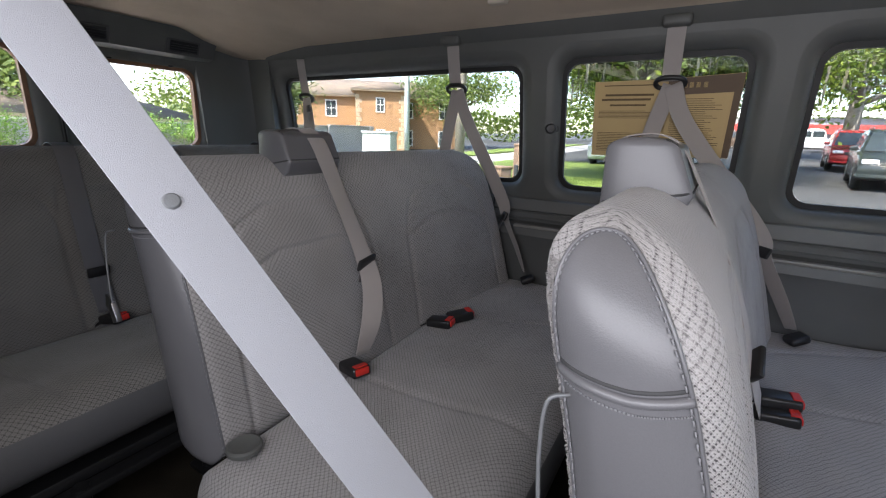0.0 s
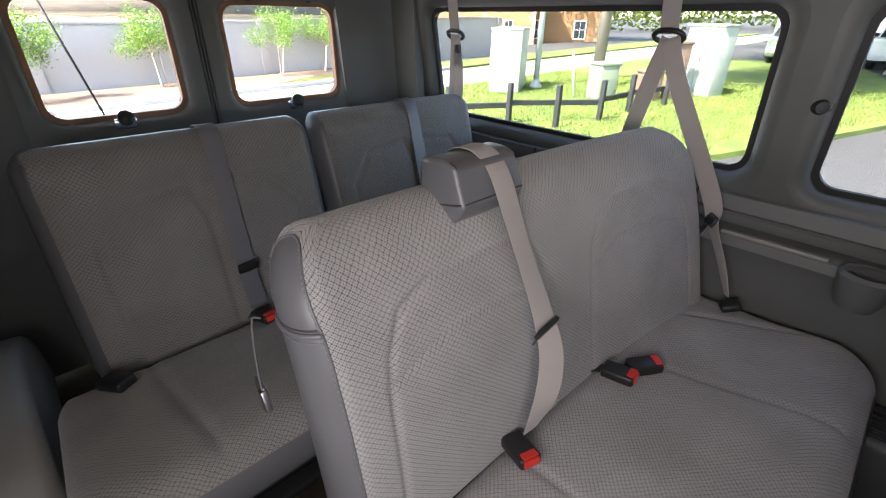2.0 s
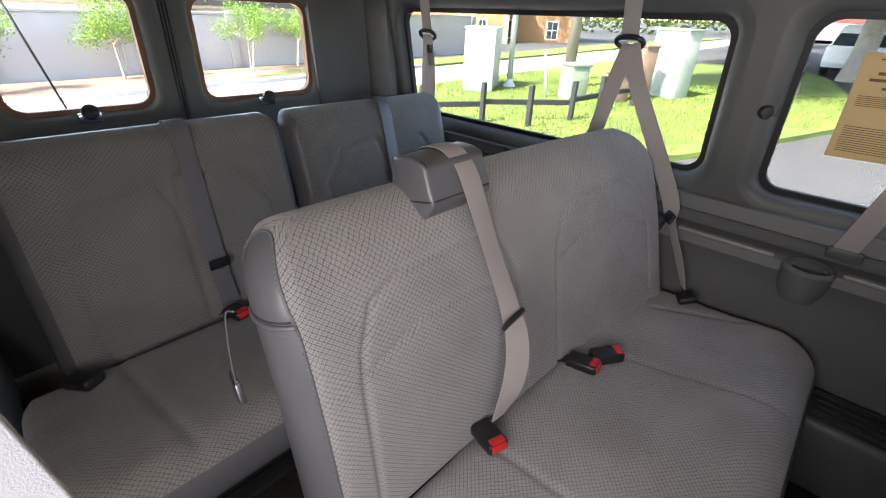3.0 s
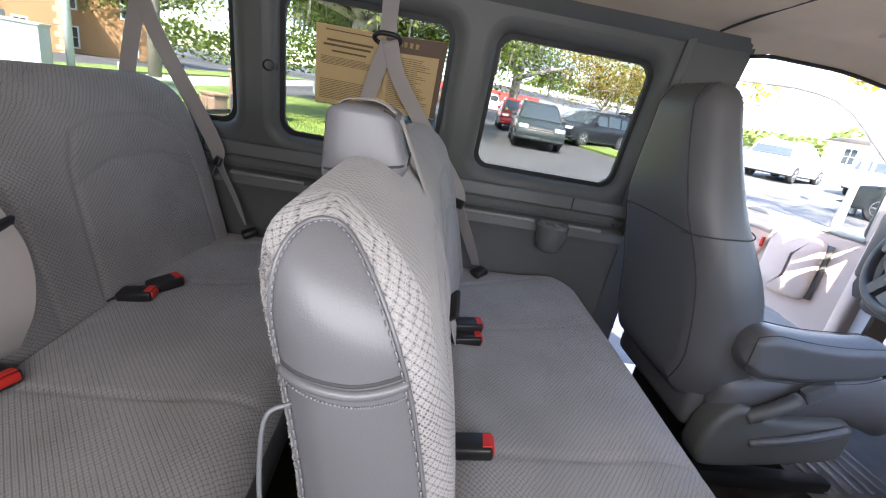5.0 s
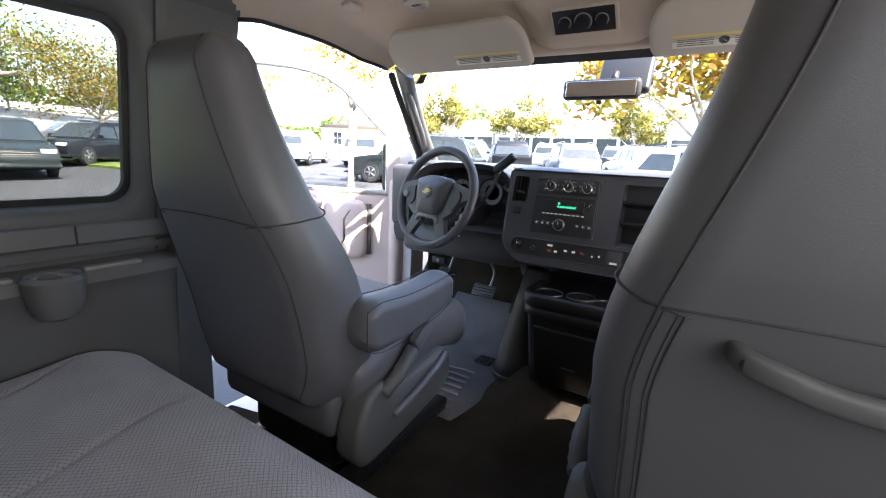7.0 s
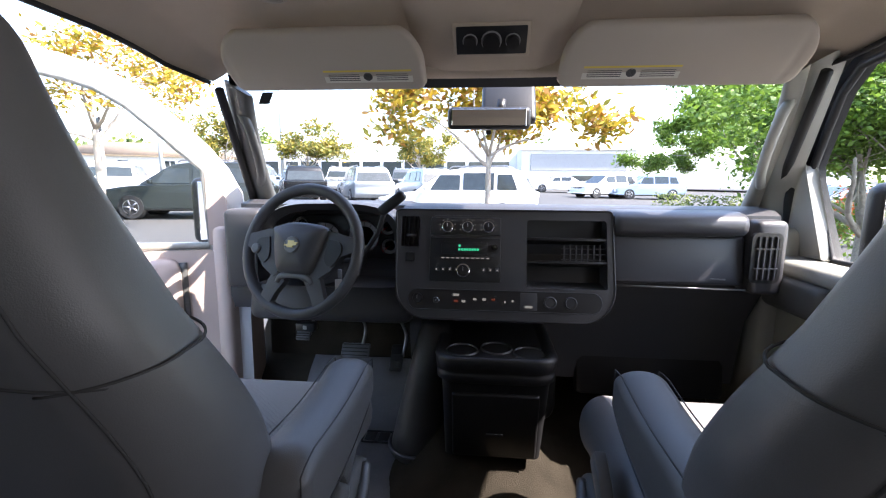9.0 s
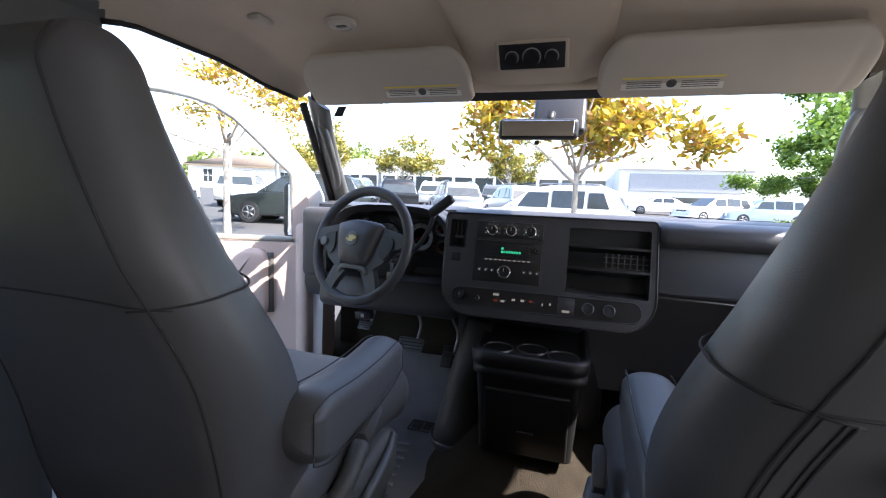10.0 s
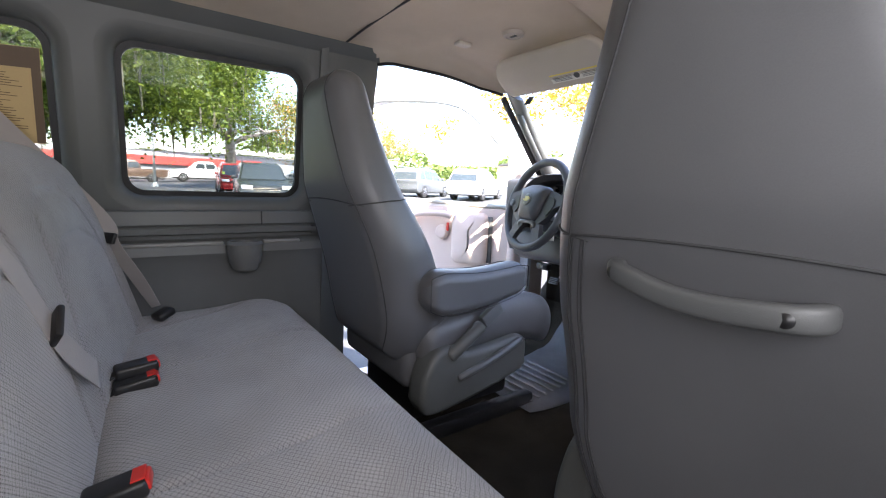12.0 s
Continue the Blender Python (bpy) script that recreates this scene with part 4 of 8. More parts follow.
    cb = slab(["top", "side"], lambda s: CW, D, lambda s: 0.16, 0.06, 0.09, cplace, lambda x, s, f: "top" if f and abs(x) < CW / 2 - 0.05 and s < D - 0.05 else "side", 70, 70, lambda x, s: groove(x, s, [[(-0.17, 0), (-0.17, D)], [(0.17, 0), (0.17, D)], [(-0.17, 0.25), (0.17, 0.25)]], 0.005, 0.005), 0.05)
    piece("seat_cushion", cb["top"], CLOTH_FINE, th, "pale grey cloth cushion", 3.0)
    piece("cushion_side", cb["side"], VINYL_DARK, th, "dark grey vinyl cushion sides", 3.0)
    # skirt and side shield
    bm = B()
    rbox(bm, (xc, y0 + 0.04, 1.11), (0.41, 0.18, 0.14), 0.03, 3)
    piece("seat_skirt", bm, VINYL_DARK, th, "vinyl skirt")
    for sx in (inner,):
        xs = xc + sx * 0.262
        shield = [(y0 - 0.045, 1.03), (y0 - 0.035, 1.10), (y0 + 0.0, 1.165), (y0 + 0.05, 1.178), (y0 + 0.10, 1.155), (y0 + 0.20, 1.155), (y0 + 0.30, 1.165), (y0 + 0.34, 1.15), (y0 + 0.345, 1.10), (y0 + 0.33, 1.055), (y0 + 0.20, 1.02), (y0 + 0.05, 0.995), (y0 - 0.02, 0.995)]
        bm = B()
        shield = [(p.x, p.y) for p in smooth_path([Vector((u, v, 0)) for u, v in shield + [shield[0]]], 4)[:-1]]
        prism(bm, shield, lambda u, v, w: Vector((xs + sx * w, u, v)), -0.06, 0.020)
        es = [e for e in bm.edges if len(e.link_faces) == 2 and e.calc_face_angle(0) > 1.2]
        bmesh.ops.bevel(bm, geom=es, offset=0.020, segments=5, profile=0.5, affect="EDGES")
        sh = piece("side_shield", bm, TRIM, th, "grey plastic side shield", 0.9)
        if sx == inner:
            bm = B()
            tube(bm, smooth_path([(xs + sx * 0.022, y0 + 0.075, 1.085), (xs + sx * 0.03, y0 + 0.16, 1.112), (xs + sx * 0.03, y0 + 0.25, 1.140), (xs + sx * 0.02, y0 + 0.31, 1.155)], 6), 0.010, 8)
            piece("recline_lever", bm, GREYPL, th, "grey plastic recline lever")
            bm = B()
            tube(bm, smooth_path([(xs + sx * 0.012, y0 + 0.045, 1.15), (xs + sx * 0.022, y0 + 0.09, 1.185), (xs + sx * 0.02, y0 + 0.15, 1.225)], 6), 0.022, 10, radii=[0.017 + 0.0025 * (k % 2) for k in range(13)])
            piece("belt_boot", bm, TRIM, th, "ribbed plastic buckle boot")
            bm = B()
            rbox(bm, (xs + sx * 0.02, y0 + 0.185, 1.252), (0.022, 0.075, 0.040), 0.006, 2, turn(35))
            piece("buckle", bm, GREYPL, th, "grey seat belt buckle")
            for yk, zk in ((-0.02, 1.04), (0.09, 1.09)):
                bm = B()
                cyl(bm, (xs + sx * 0.012, y0 + yk, zk), (xs + sx * 0.016, y0 + yk, zk), 0.006, 0.005, 12)
                piece("screw", bm, BLACK, th)
    # pedestal
    bm = B()
    rbox(bm, (xc, y0 + 0.20, 0.965), (0.32, 0.38, 0.10), 0.02)
    piece("pedestal", bm, BLACK, th, "black steel seat pedestal")
    for sx in (-0.17, 0.17):
        bm = B()
        rbox(bm, (xc + sx, y0 + 0.21, 0.875), (0.045, 0.56, 0.05), 0.008)
        piece("rail", bm, BLACK, th, "black steel seat rail")
        bm = B()
        lathe(bm, [(0.011, 0), (0.011, 0.014), (0.006, 0.016), (0.006, 0.04), (0, 0.041)], (xc + sx, y0 - 0.05, 0.862), n=12)
        piece("bolt", bm, CHROME, th, "chrome floor bolt")
    # armrest
    ax = xc + inner * arm_off
    y1, z1 = arm_y, 1.335

    def aplace(x, s, t):
        return Vector((ax + t, y1 + s, z1 + x + arm_rise * s - 0.015 * math.sin(s * 9)))

    ab = slab(["arm"], lambda s: 0.125 - 0.10 * max(0, s - 0.08), arm_len, lambda s: 0.088, 0.030, 0.050, aplace, lambda x, s, f: "arm", 36, 60, None, 0.060)
    arm = piece("armrest", ab["arm"], VINYL_DARK, th, "padded dark grey vinyl armrest", 3.0)
    for t in (0.036, -0.036):
        ring = []
        for k in range(60):
            a = 2 * math.pi * k / 60
            cxs, css = math.cos(a), math.sin(a)
            s = arm_len / 2 + (arm_len / 2 - 0.008) * max(-1, min(1, css * 1.25))
            x = max(-1, min(1, cxs * 1.25)) * ((0.125 - 0.10 * max(0, s - 0.08)) / 2 - 0.006)
            ring.append(aplace(x, s, t + (0.0015 if t > 0 else -0.0015)))
        bm = B()
        tube(bm, ring, 0.0012, 5, True)
        piece("seam", bm, SEAM, th, "sewn seam")
    return th


drv = front_seat(-0.519, 0.880, 1, "dark grey vinyl high-backed driver's seat with a raised armrest", 0.262, 0.835, 0.36, 0.05)
pas = front_seat(0.478, 0.872, -1, "dark grey vinyl high-backed passenger seat with a grab handle behind", 0.208, 0.815, 0.335, 0.12)
# grab handle on the passenger seat's back
bm = B()
hp = smooth_path([(0.380, 0.712, 1.524), (0.378, 0.688, 1.524), (0.384, 0.672, 1.523), (0.405, 0.664, 1.519), (0.445, 0.661, 1.510), (0.490, 0.660, 1.508), (0.530, 0.662, 1.511), (0.552, 0.668, 1.513), (0.562, 0.684, 1.514), (0.560, 0.712, 1.514)], 7)
loops = []
for k, p in enumerate(hp):
    tg = (hp[min(k + 1, len(hp) - 1)] - hp[max(k - 1, 0)]).normalized()
    n = tg.cross(Vector((0, 0, 1))).normalized()
    up = n.cross(tg)
    tall = 0.0110 + 0.0015 * k / len(hp)
    loops.append([p + up * tall * math.copysign(abs(math.cos(a)) ** 0.6, math.cos(a)) + n * 0.0095 * math.copysign(abs(math.sin(a)) ** 0.6, math.sin(a)) for a in [2 * math.pi * i / 20 for i in range(20)]])
loft(bm, loops, True)
bmesh.ops.recalc_face_normals(bm, faces=bm.faces)
hd = piece("grab_handle", bm, TRIM_DARK, pas, "smooth grey plastic grab handle", 0.9)
bpy.context.view_layer.update()
for sx, sz in ((0.386, 1.522), (0.545, 1.512)):
    bm = B()
    cyl(bm, (sx, 0.6545 if sx > 0.5 else 0.6610, sz), (sx, 0.675, sz), 0.0065, 0.0065, 16)
    under(obj("screw_recess", bm, BLACK), hd)

# ---- front of the cabin ----
dash = thing("dashboard", (0, 1.65, 1.40), "black moulded plastic dashboard with a centre panel and vents", "dashboard")
bm = B()
PROF = [(2.03, 1.60), (1.96, 1.655), (1.75, 1.668), (1.665, 1.662), (1.635, 1.648), (1.63, 1.60), (1.645, 1.47), (1.69, 1.40), (1.74, 1.32), (1.78, 1.10), (2.05, 1.05)]
prism(bm, PROF, lambda u, v, w: Vector((w, u, v)), 0.30, 0.79)
prism(bm, PROF, lambda u, v, w: Vector((w, u, v)), -0.24, 0.30)
prism(bm, [(2.03, 1.60), (1.96, 1.655), (1.80, 1.672), (1.74, 1.66), (1.73, 1.50), (1.66, 1.47), (1.65, 1.38), (1.67, 1.335), (1.74, 1.315), (2.05, 1.31)], lambda u, v, w: Vector((w, u, v)), -0.79, -0.24)
piece("dash_body", bm, DASH, dash, "black grained plastic")
bm = B()
rbox(bm, (0, 2.055, 1.20), (1.74, 0.04, 0.80), 0.01)
tagged(obj("bulkhead", bm, CARPET), "black bulkhead behind the dashboard", "bulkhead", kind="structure")
# cluster hood
bm = B()
hood = []
for y, k in ((1.585, 1.0), (1.575, 1.03), (1.60, 1.06), (1.74, 1.02), (1.80, 0.98)):
    hood.append([Vector((-0.445 + (0.205 * k) * math.copysign(abs(math.cos(a)) ** 0.55, math.cos(a)), y + 0.03 * math.sin(a), 1.50 + 0.165 * k * max(-0.35, math.copysign(abs(math.sin(a)) ** 0.55, math.sin(a))))) for a in [2 * math.pi * i / 40 for i in range(40)]])
inner = [[Vector((-0.445 + 0.19 * math.copysign(abs(math.cos(a)) ** 0.55, math.cos(a)), y + 0.03 * math.sin(a), 1.50 + 0.15 * max(-0.35, math.copysign(abs(math.sin(a)) ** 0.55, math.sin(a))))) for a in [2 * math.pi * i / 40 for i in range(40)]] for y in (1.73, 1.60)]
loft(bm, inner + hood)
bmesh.ops.recalc_face_normals(bm, faces=bm.faces)
piece("cluster_hood", bm, DASH, dash, "black hood over the instruments")
cl = piece("instrument_cluster", B(), BLACK, dash)
bm = B()
rbox(bm, (-0.445, 1.725, 1.545), (0.38, 0.02, 0.17), 0.005)
part("cluster_face", bm, BLACK, cl, "black instrument face")
for gx, gz, gr in ((-0.50, 1.555, 0.055), (-0.375, 1.565, 0.05), (-0.30, 1.595, 0.026), (-0.295, 1.535, 0.026), (-0.575, 1.60, 0.024), (-0.585, 1.54, 0.024)):
    bm = B()
    lathe(bm, [(gr * 0.92, 0.0), (gr * 0.92, 0.012), (gr, 0.016), (gr * 1.05, 0.010), (gr * 1.05, 0)], (gx, 1.714, gz), (0, -1, 0), 32)
    part("gauge_ring", bm, CHROME, cl, "chrome gauge ring")
    bm = B()
    lathe(bm, [(gr * 0.92, 0), (gr * 0.92, 0.0015), (gr * 0.60, 0.0015), (gr * 0.60, 0)], (gx, 1.7145, gz), (0, -1, 0), 32)
    part("gauge_scale", bm, WHITEMARK, cl, "pale grey scale round the dial")
    bm = B()
    for k in range(9):
        a = radians(220 - 260 * k / 8)
        c = Vector((gx + gr * 0.75 * math.cos(a), 1.711, gz + gr * 0.75 * math.sin(a)))
        d = Vector((math.cos(a), 0, math.sin(a))) * gr * 0.1
        tube(bm, [c - d, c + d], 0.0012, 4)
    part("gauge_marks", bm, BLACK, cl)
    bm = B()
    a = radians(215)
    tube(bm, [(gx, 1.708, gz), (gx + gr * 0.7 * math.cos(a), 1.708, gz + gr * 0.7 * math.sin(a))], 0.0016, 5)
    part("gauge_needle", bm, RED, cl)
# end panel and vent at the driver's door
bm = B()
rbox(bm, (-0.72, 1.66, 1.53), (0.12, 0.10, 0.24), 0.02, 3)
piece("end_panel", bm, DASH, dash)


def SP(x, z, d=0.0):
    return Vector((x, 1.585 + (z - 1.64) * 0.29 - d, z))


def on_stack(bm, x0, x1, z0, z1, thick, out, r=0.004, rc=None):
    """A raised or sunk block on the centre panel."""
    c = SP((x0 + x1) / 2, (z0 + z1) / 2, out - thick / 2)
    return rbox(bm, c, (x1 - x0, thick, (z1 - z0) * 1.041), r, 2, turn(-16.2))


stack_outline = []
for cx, cz, r, a0 in ((0.255, 1.455, 0.085, -90), (0.325, 1.645, 0.012, 0), (-0.235, 1.645, 0.012, 90), (-0.155, 1.455, 0.085, 180)):
    for k in range(9):
        a = radians(a0 + 90 * k / 8)
        stack_outline.append((cx + r * math.cos(a), cz + r * math.sin(a)))
bm = B()
holes = [rrect(-0.231, -0.181, 1.556, 1.638, 0.004, 2), rrect(0.112, 0.322, 1.455, 1.632, 0.006, 2)]
plate(bm, stack_outline, holes, lambda u, v, d: SP(u, v, -d), 0.0, 0.10)
stack = piece("centre_panel", bm, DASH, dash, "black plastic centre panel with rounded lower corners", 0.5)
bm = B()
tube(bm, [SP(x, z, 0.0) for x, z in stack_outline], 0.003, 6, True)
under(obj("panel_edge", bm, BLACK), stack)
# storage shelves
bm = B()
on_stack(bm, 0.10, 0.33, 1.445, 1.64, 0.006, -0.085, 0)
piece("storage_back", bm, BLACK, dash)
for z in (1.512, 1.572):
    bm = B()
    on_stack(bm, 0.112, 0.322, z - 0.004, z + 0.004, 0.075, -0.006, 0.002)
    piece("shelf", bm, BLACK, dash, "black storage shelf")
grille = piece("centre_vent", B(), BLACK, dash)
for k in range(7):
    bm = B()
    on_stack(bm, 0.212 + 0.0155 * k, 0.215 + 0.0155 * k, 1.518, 1.567, 0.006, -0.012, 0)
    part("slat", bm, DASH, grille)
for k in range(3):
    bm = B()
    on_stack(bm, 0.205, 0.318, 1.528 + 0.014 * k, 1.530 + 0.014 * k, 0.004, -0.010, 0)
    part("slat", bm, DASH, grille)
# upright vent
vent = piece("upright_vent", B(), BLACK, dash)
bm = B()
on_stack(bm, -0.236, -0.176, 1.55, 1.644, 0.006, -0.06, 0)
part("vent_back", bm, BLACK, vent)
for k in range(4):
    bm = B()
    on_stack(bm, -0.224 + 0.0125 * k, -0.222 + 0.0125 * k, 1.558, 1.636, 0.02, -0.004, 0)
    part("slat", bm, BLACK, vent)
bm = B()
on_stack(bm, -0.215, -0.190, 1.583, 1.590, 0.012, 0.006, 0.002)
part("vent_tab", bm, DASH, vent)
bm = B()
on_stack(bm, -0.218, -0.192, 1.518, 1.542, 0.006, 0.004, 0.003)
piece("dash_switch", bm, BLACK, dash)
# heating controls and radio
bez = piece("radio_bezel", B(), BLACK, dash)
bm = B()
plate(bm, rrect(-0.155, 0.047, 1.462, 1.642, 0.006, 3), [], lambda u, v, d: SP(u, v, -d), -0.003, 0.02)
part("bezel", bm, DASH, bez)
bm = B()
on_stack(bm, -0.150, 0.042, 1.590, 1.637, 0.006, 0.006, 0.003)
part("heater_panel", bm, BLACK, bez, "black heating control panel")
bm = B()
on_stack(bm, -0.150, 0.042, 1.467, 1.583, 0.006, 0.006, 0.003)
part("radio", bm, BLACK, bez, "black car radio")
axis = SP(0, 1.5, 1) - SP(0, 1.5, 0)
AX = Vector((0, -0.96, 0.279))


def knob(parent, x, z, r, name="knob", ring=True):
    bm = B()
    lathe(bm, [(r, 0), (r * 0.96, 0.012), (r * 0.85, 0.016), (0, 0.016)], SP(x, z, 0.006), AX, 24)
    k = part(name, bm, BLACK, parent, "round black knob")
    if ring:
        bm = B()
        lathe(bm, [(r * 1.15, 0), (r * 1.15, 0.003), (r, 0.004), (r, 0)], SP(x, z, 0.006), AX, 24)
        part("knob_ring", bm, CHROME if r > 0.012 else GREYPL, parent, "thin bright knob ring")
    bm = B()
    tube(bm, [SP(x, z + r * 0.2, 0.0235), SP(x, z + r * 0.85, 0.0235)], 0.0012, 4)
    part("knob_mark", bm, WHITEMARK, parent)


for kx in (-0.103, -0.048, 0.008):
    knob(bez, kx, 1.612, 0.0135)
    for k in range(7):
        a = radians(200 - 220 * k / 6)
        bm = B()
        on_stack(bm, kx + 0.021 * math.cos(a) - 0.0015, kx + 0.021 * math.cos(a) + 0.0015, 1.612 + 0.021 * math.sin(a) - 0.0015, 1.612 + 0.021 * math.sin(a) + 0.0015, 0.002, 0.0075, 0)
        part("dial_mark", bm, ICON, bez)
knob(bez, -0.058, 1.4975, 0.016)
knob(bez, 0.026, 1.560, 0.007, ring=False)
bm = B()
on_stack(bm, -0.118, 0.008, 1.540, 1.572, 0.003, 0.008, 0.001)
part("radio_display", bm, BLACK, bez, "radio display lit green")
for x0, x1, z in ((-0.072, -0.066, 1.5625), *((-0.072 + 0.0072 * k, -0.067 + 0.0072 * k, 1.553) for k in range(8))):
    bm = B()
    on_stack(bm, x0, x1, z - 0.003, z + 0.003, 0.002, 0.0105, 0)
    part("display_line", bm, DISPLAY, bez, "lit green line on the display")
for k in range(10):
    bm = B()
    on_stack(bm, -0.118 + 0.0135 * k, -0.110 + 0.0135 * k, 1.5285, 1.5315, 0.003, 0.008, 0)
    part("radio_button", bm, ICON, bez)
for k in range(7):
    xx = -0.135 + 0.018 * k + (0.055 if k > 3 else 0)
    bm = B()
    on_stack(bm, xx, xx + 0.010, 1.496, 1.505, 0.004, 0.009, 0.001)
    part("radio_button", bm, DASH_SOFT, bez)
    bm = B()
    on_stack(bm, xx + 0.003, xx + 0.007, 1.4985, 1.5025, 0.002, 0.0105, 0)
    part("button_mark", bm, ICON, bez)
# lower switch strip
strip = piece("switch_strip", B(), BLACK, dash)
bm = B()
plate(bm, rrect(-0.205, 0.305, 1.395, 1.447, 0.024, 6), [], lambda u, v, d: SP(u, v, -d), -0.003, 0.01)
part("strip_panel", bm, BLACK, strip, "glossy black switch strip")
bm = B()
tube(bm, [SP(u, v, 0.003) for u, v in rrect(-0.205, 0.305, 1.395, 1.447, 0.024, 6)], 0.0015, 5, True)
part("strip_edge", bm, DASH_SOFT, strip)
knob(strip, -0.178, 1.424, 0.014, ring=False)
knob(strip, -0.128, 1.420, 0.007)
for x, z, m, w in ((-0.075, 1.434, ICON, 0.016), (-0.075, 1.418, ICON_RED, 0.012), (-0.055, 1.418, ICON, 0.010), (-0.025, 1.424, ICON, 0.009), (0.0, 1.424, ICON, 0.010), (0.024, 1.424, ICON_RED, 0.010), (0.055, 1.419, ICON, 0.004), (0.075, 1.422, ICON, 0.005), (0.117, 1.408, ICON, 0.020)):
    bm = B()
    on_stack(bm, x - w / 2, x + w / 2, z - 0.003, z + 0.003, 0.002, 0.0045, 0)
    part("switch_icon", bm, m, strip)
bm = B()
on_stack(bm, 0.095, 0.139, 1.400, 1.443, 0.002, 0.0042, 0.001)
part("socket_flap", bm, DASH, strip)
for x in (0.173, 0.226):
    bm = B()
    lathe(bm, [(0.017, 0), (0.017, 0.004), (0.014, 0.006), (0.012, 0.002), (0, 0.002)], SP(x, 1.42, 0.002), AX, 24)
    part("power_socket", bm, DASH_SOFT, strip, "round power socket cover")
# passenger side
bm = B()
pad = []
for x, k in ((0.338, 0.7), (0.345, 0.95), (0.36, 1.0), (0.66, 1.0), (0.675, 0.95), (0.682, 0.7)):
    pad.append([Vector((x, 1.64 + 0.075 * k * math.cos(a), 1.625 + 0.036 * k * math.copysign(abs(math.sin(a)) ** 0.7, math.sin(a)))) for a in [2 * math.pi * i / 24 for i in range(24)]])
loft(bm, pad, True)
piece("roll_pad", bm, DASH_SOFT, dash, "soft padded roll above the glove box")
bm = B()
rbox(bm, (0.515, 1.635, 1.525), (0.36, 0.06, 0.135), 0.012, 3, turn(-6))
piece("glove_panel", bm, DASH_SOFT, dash, "dark glove box lid")
bm = B()
tube(bm, [(0.335, 1.600, 1.455), (0.70, 1.600, 1.450)], 0.003, 6)
piece("glove_joint", bm, GREYPL, dash)
bm = B()
rbox(bm, (0.625, 1.597, 1.478), (0.04, 0.003, 0.004), 0.001)
piece("badge_mark", bm, GREYPL, dash)
bm = B()
rbox(bm, (0.742, 1.63, 1.54), (0.085, 0.10, 0.20), 0.018, 3)
pv = piece("end_panel", bm, DASH, dash)
rv = piece("passenger_vent", B(), BLACK, dash)
bm = B()
plate(bm, rrect(0.69, 0.765, 1.475, 1.608, 0.016, 5), [rrect(0.698, 0.757, 1.484, 1.599, 0.010, 5)], lambda u, v, d: Vector((u, 1.575 + d, v)), 0.0, 0.012)
part("vent_frame", bm, BLACK, rv)
bm = B()
rbox(bm, (0.7275, 1.580, 1.5415), (0.062, 0.006, 0.118), 0)
part("vent_back", bm, BLACK, rv)
for k in range(4):
    bm = B()
    rbox(bm, (0.706 + 0.0143 * k, 1.575, 1.5415), (0.003, 0.012, 0.112), 0)
    part("slat", bm, DASH_SOFT, rv)
for k in range(2):
    bm = B()
    rbox(bm, (0.7275, 1.572, 1.515 + 0.052 * k), (0.058, 0.006, 0.003), 0)
    part("slat", bm, DASH_SOFT, rv)
# knee panels
bm = B()
rbox(bm, (-0.46, 1.65, 1.375), (0.50, 0.09, 0.13), 0.03, 3, turn(-14))
piece("knee_panel", bm, DASH, dash, "black knee panel under the steering column")
bm = B()
rbox(bm, (0.53, 1.80, 1.25), (0.46, 0.05, 0.40), 0.02, 2, turn(-8))
piece("lower_panel", bm, BLACK, dash)
bm = B()
rbox(bm, (-0.535, 1.62, 1.296), (0.060, 0.03, 0.026), 0.005)
piece("release_handle", bm, BLACK, dash, "black release handle under the dashboard")
bm = B()
rbox(bm, (-0.535, 1.604, 1.297), (0.012, 0.002, 0.012), 0.003)
piece("handle_mark", bm, WHITEMARK, dash)

# steering wheel
HUB = Vector((-0.488, 1.494, 1.550))
wm = Matrix.Translation(HUB) @ turn(-17.4, 0, -12.7)      # local -y looks at the driver
sw = thing("steering_wheel", HUB, "dark grey four-spoke steering wheel with a round badge", "steering wheel")
P = lambda x, y, z: wm @ Vector((x, y, z))
bm = B()
tube(bm, [P(0.169 * math.cos(a), 0.0, 0.169 * math.sin(a)) for a in [2 * math.pi * i / 72 for i in range(72)]], 0.0155, 14, True)
piece("rim", bm, DASH, sw, "grained dark grey rim", 3)
bm = B()
hubp = [(-0.082, 0.058), (-0.03, 0.072), (0.03, 0.072), (0.082, 0.058), (0.074, 0.01), (0.055, -0.055), (0.03, -0.066), (-0.03, -0.066), (-0.055, -0.055), (-0.074, 0.01)]
sm = smooth_path([Vector((a, b, 0)) for a, b in hubp + [hubp[0]]], 5)[:-1]
loops = []
for k, y in ((0.88, 0.02), (1.0, -0.005), (0.97, -0.022), (0.85, -0.033), (0.5, -0.041), (0.15, -0.043)):
    loops.append([P(v.x * k, y, v.y * k) for v in sm])
loft(bm, loops, True)
bmesh.ops.recalc_face_normals(bm, faces=bm.faces)
piece("hub_pad", bm, DASH, sw, "dark grey airbag pad", 1.0)
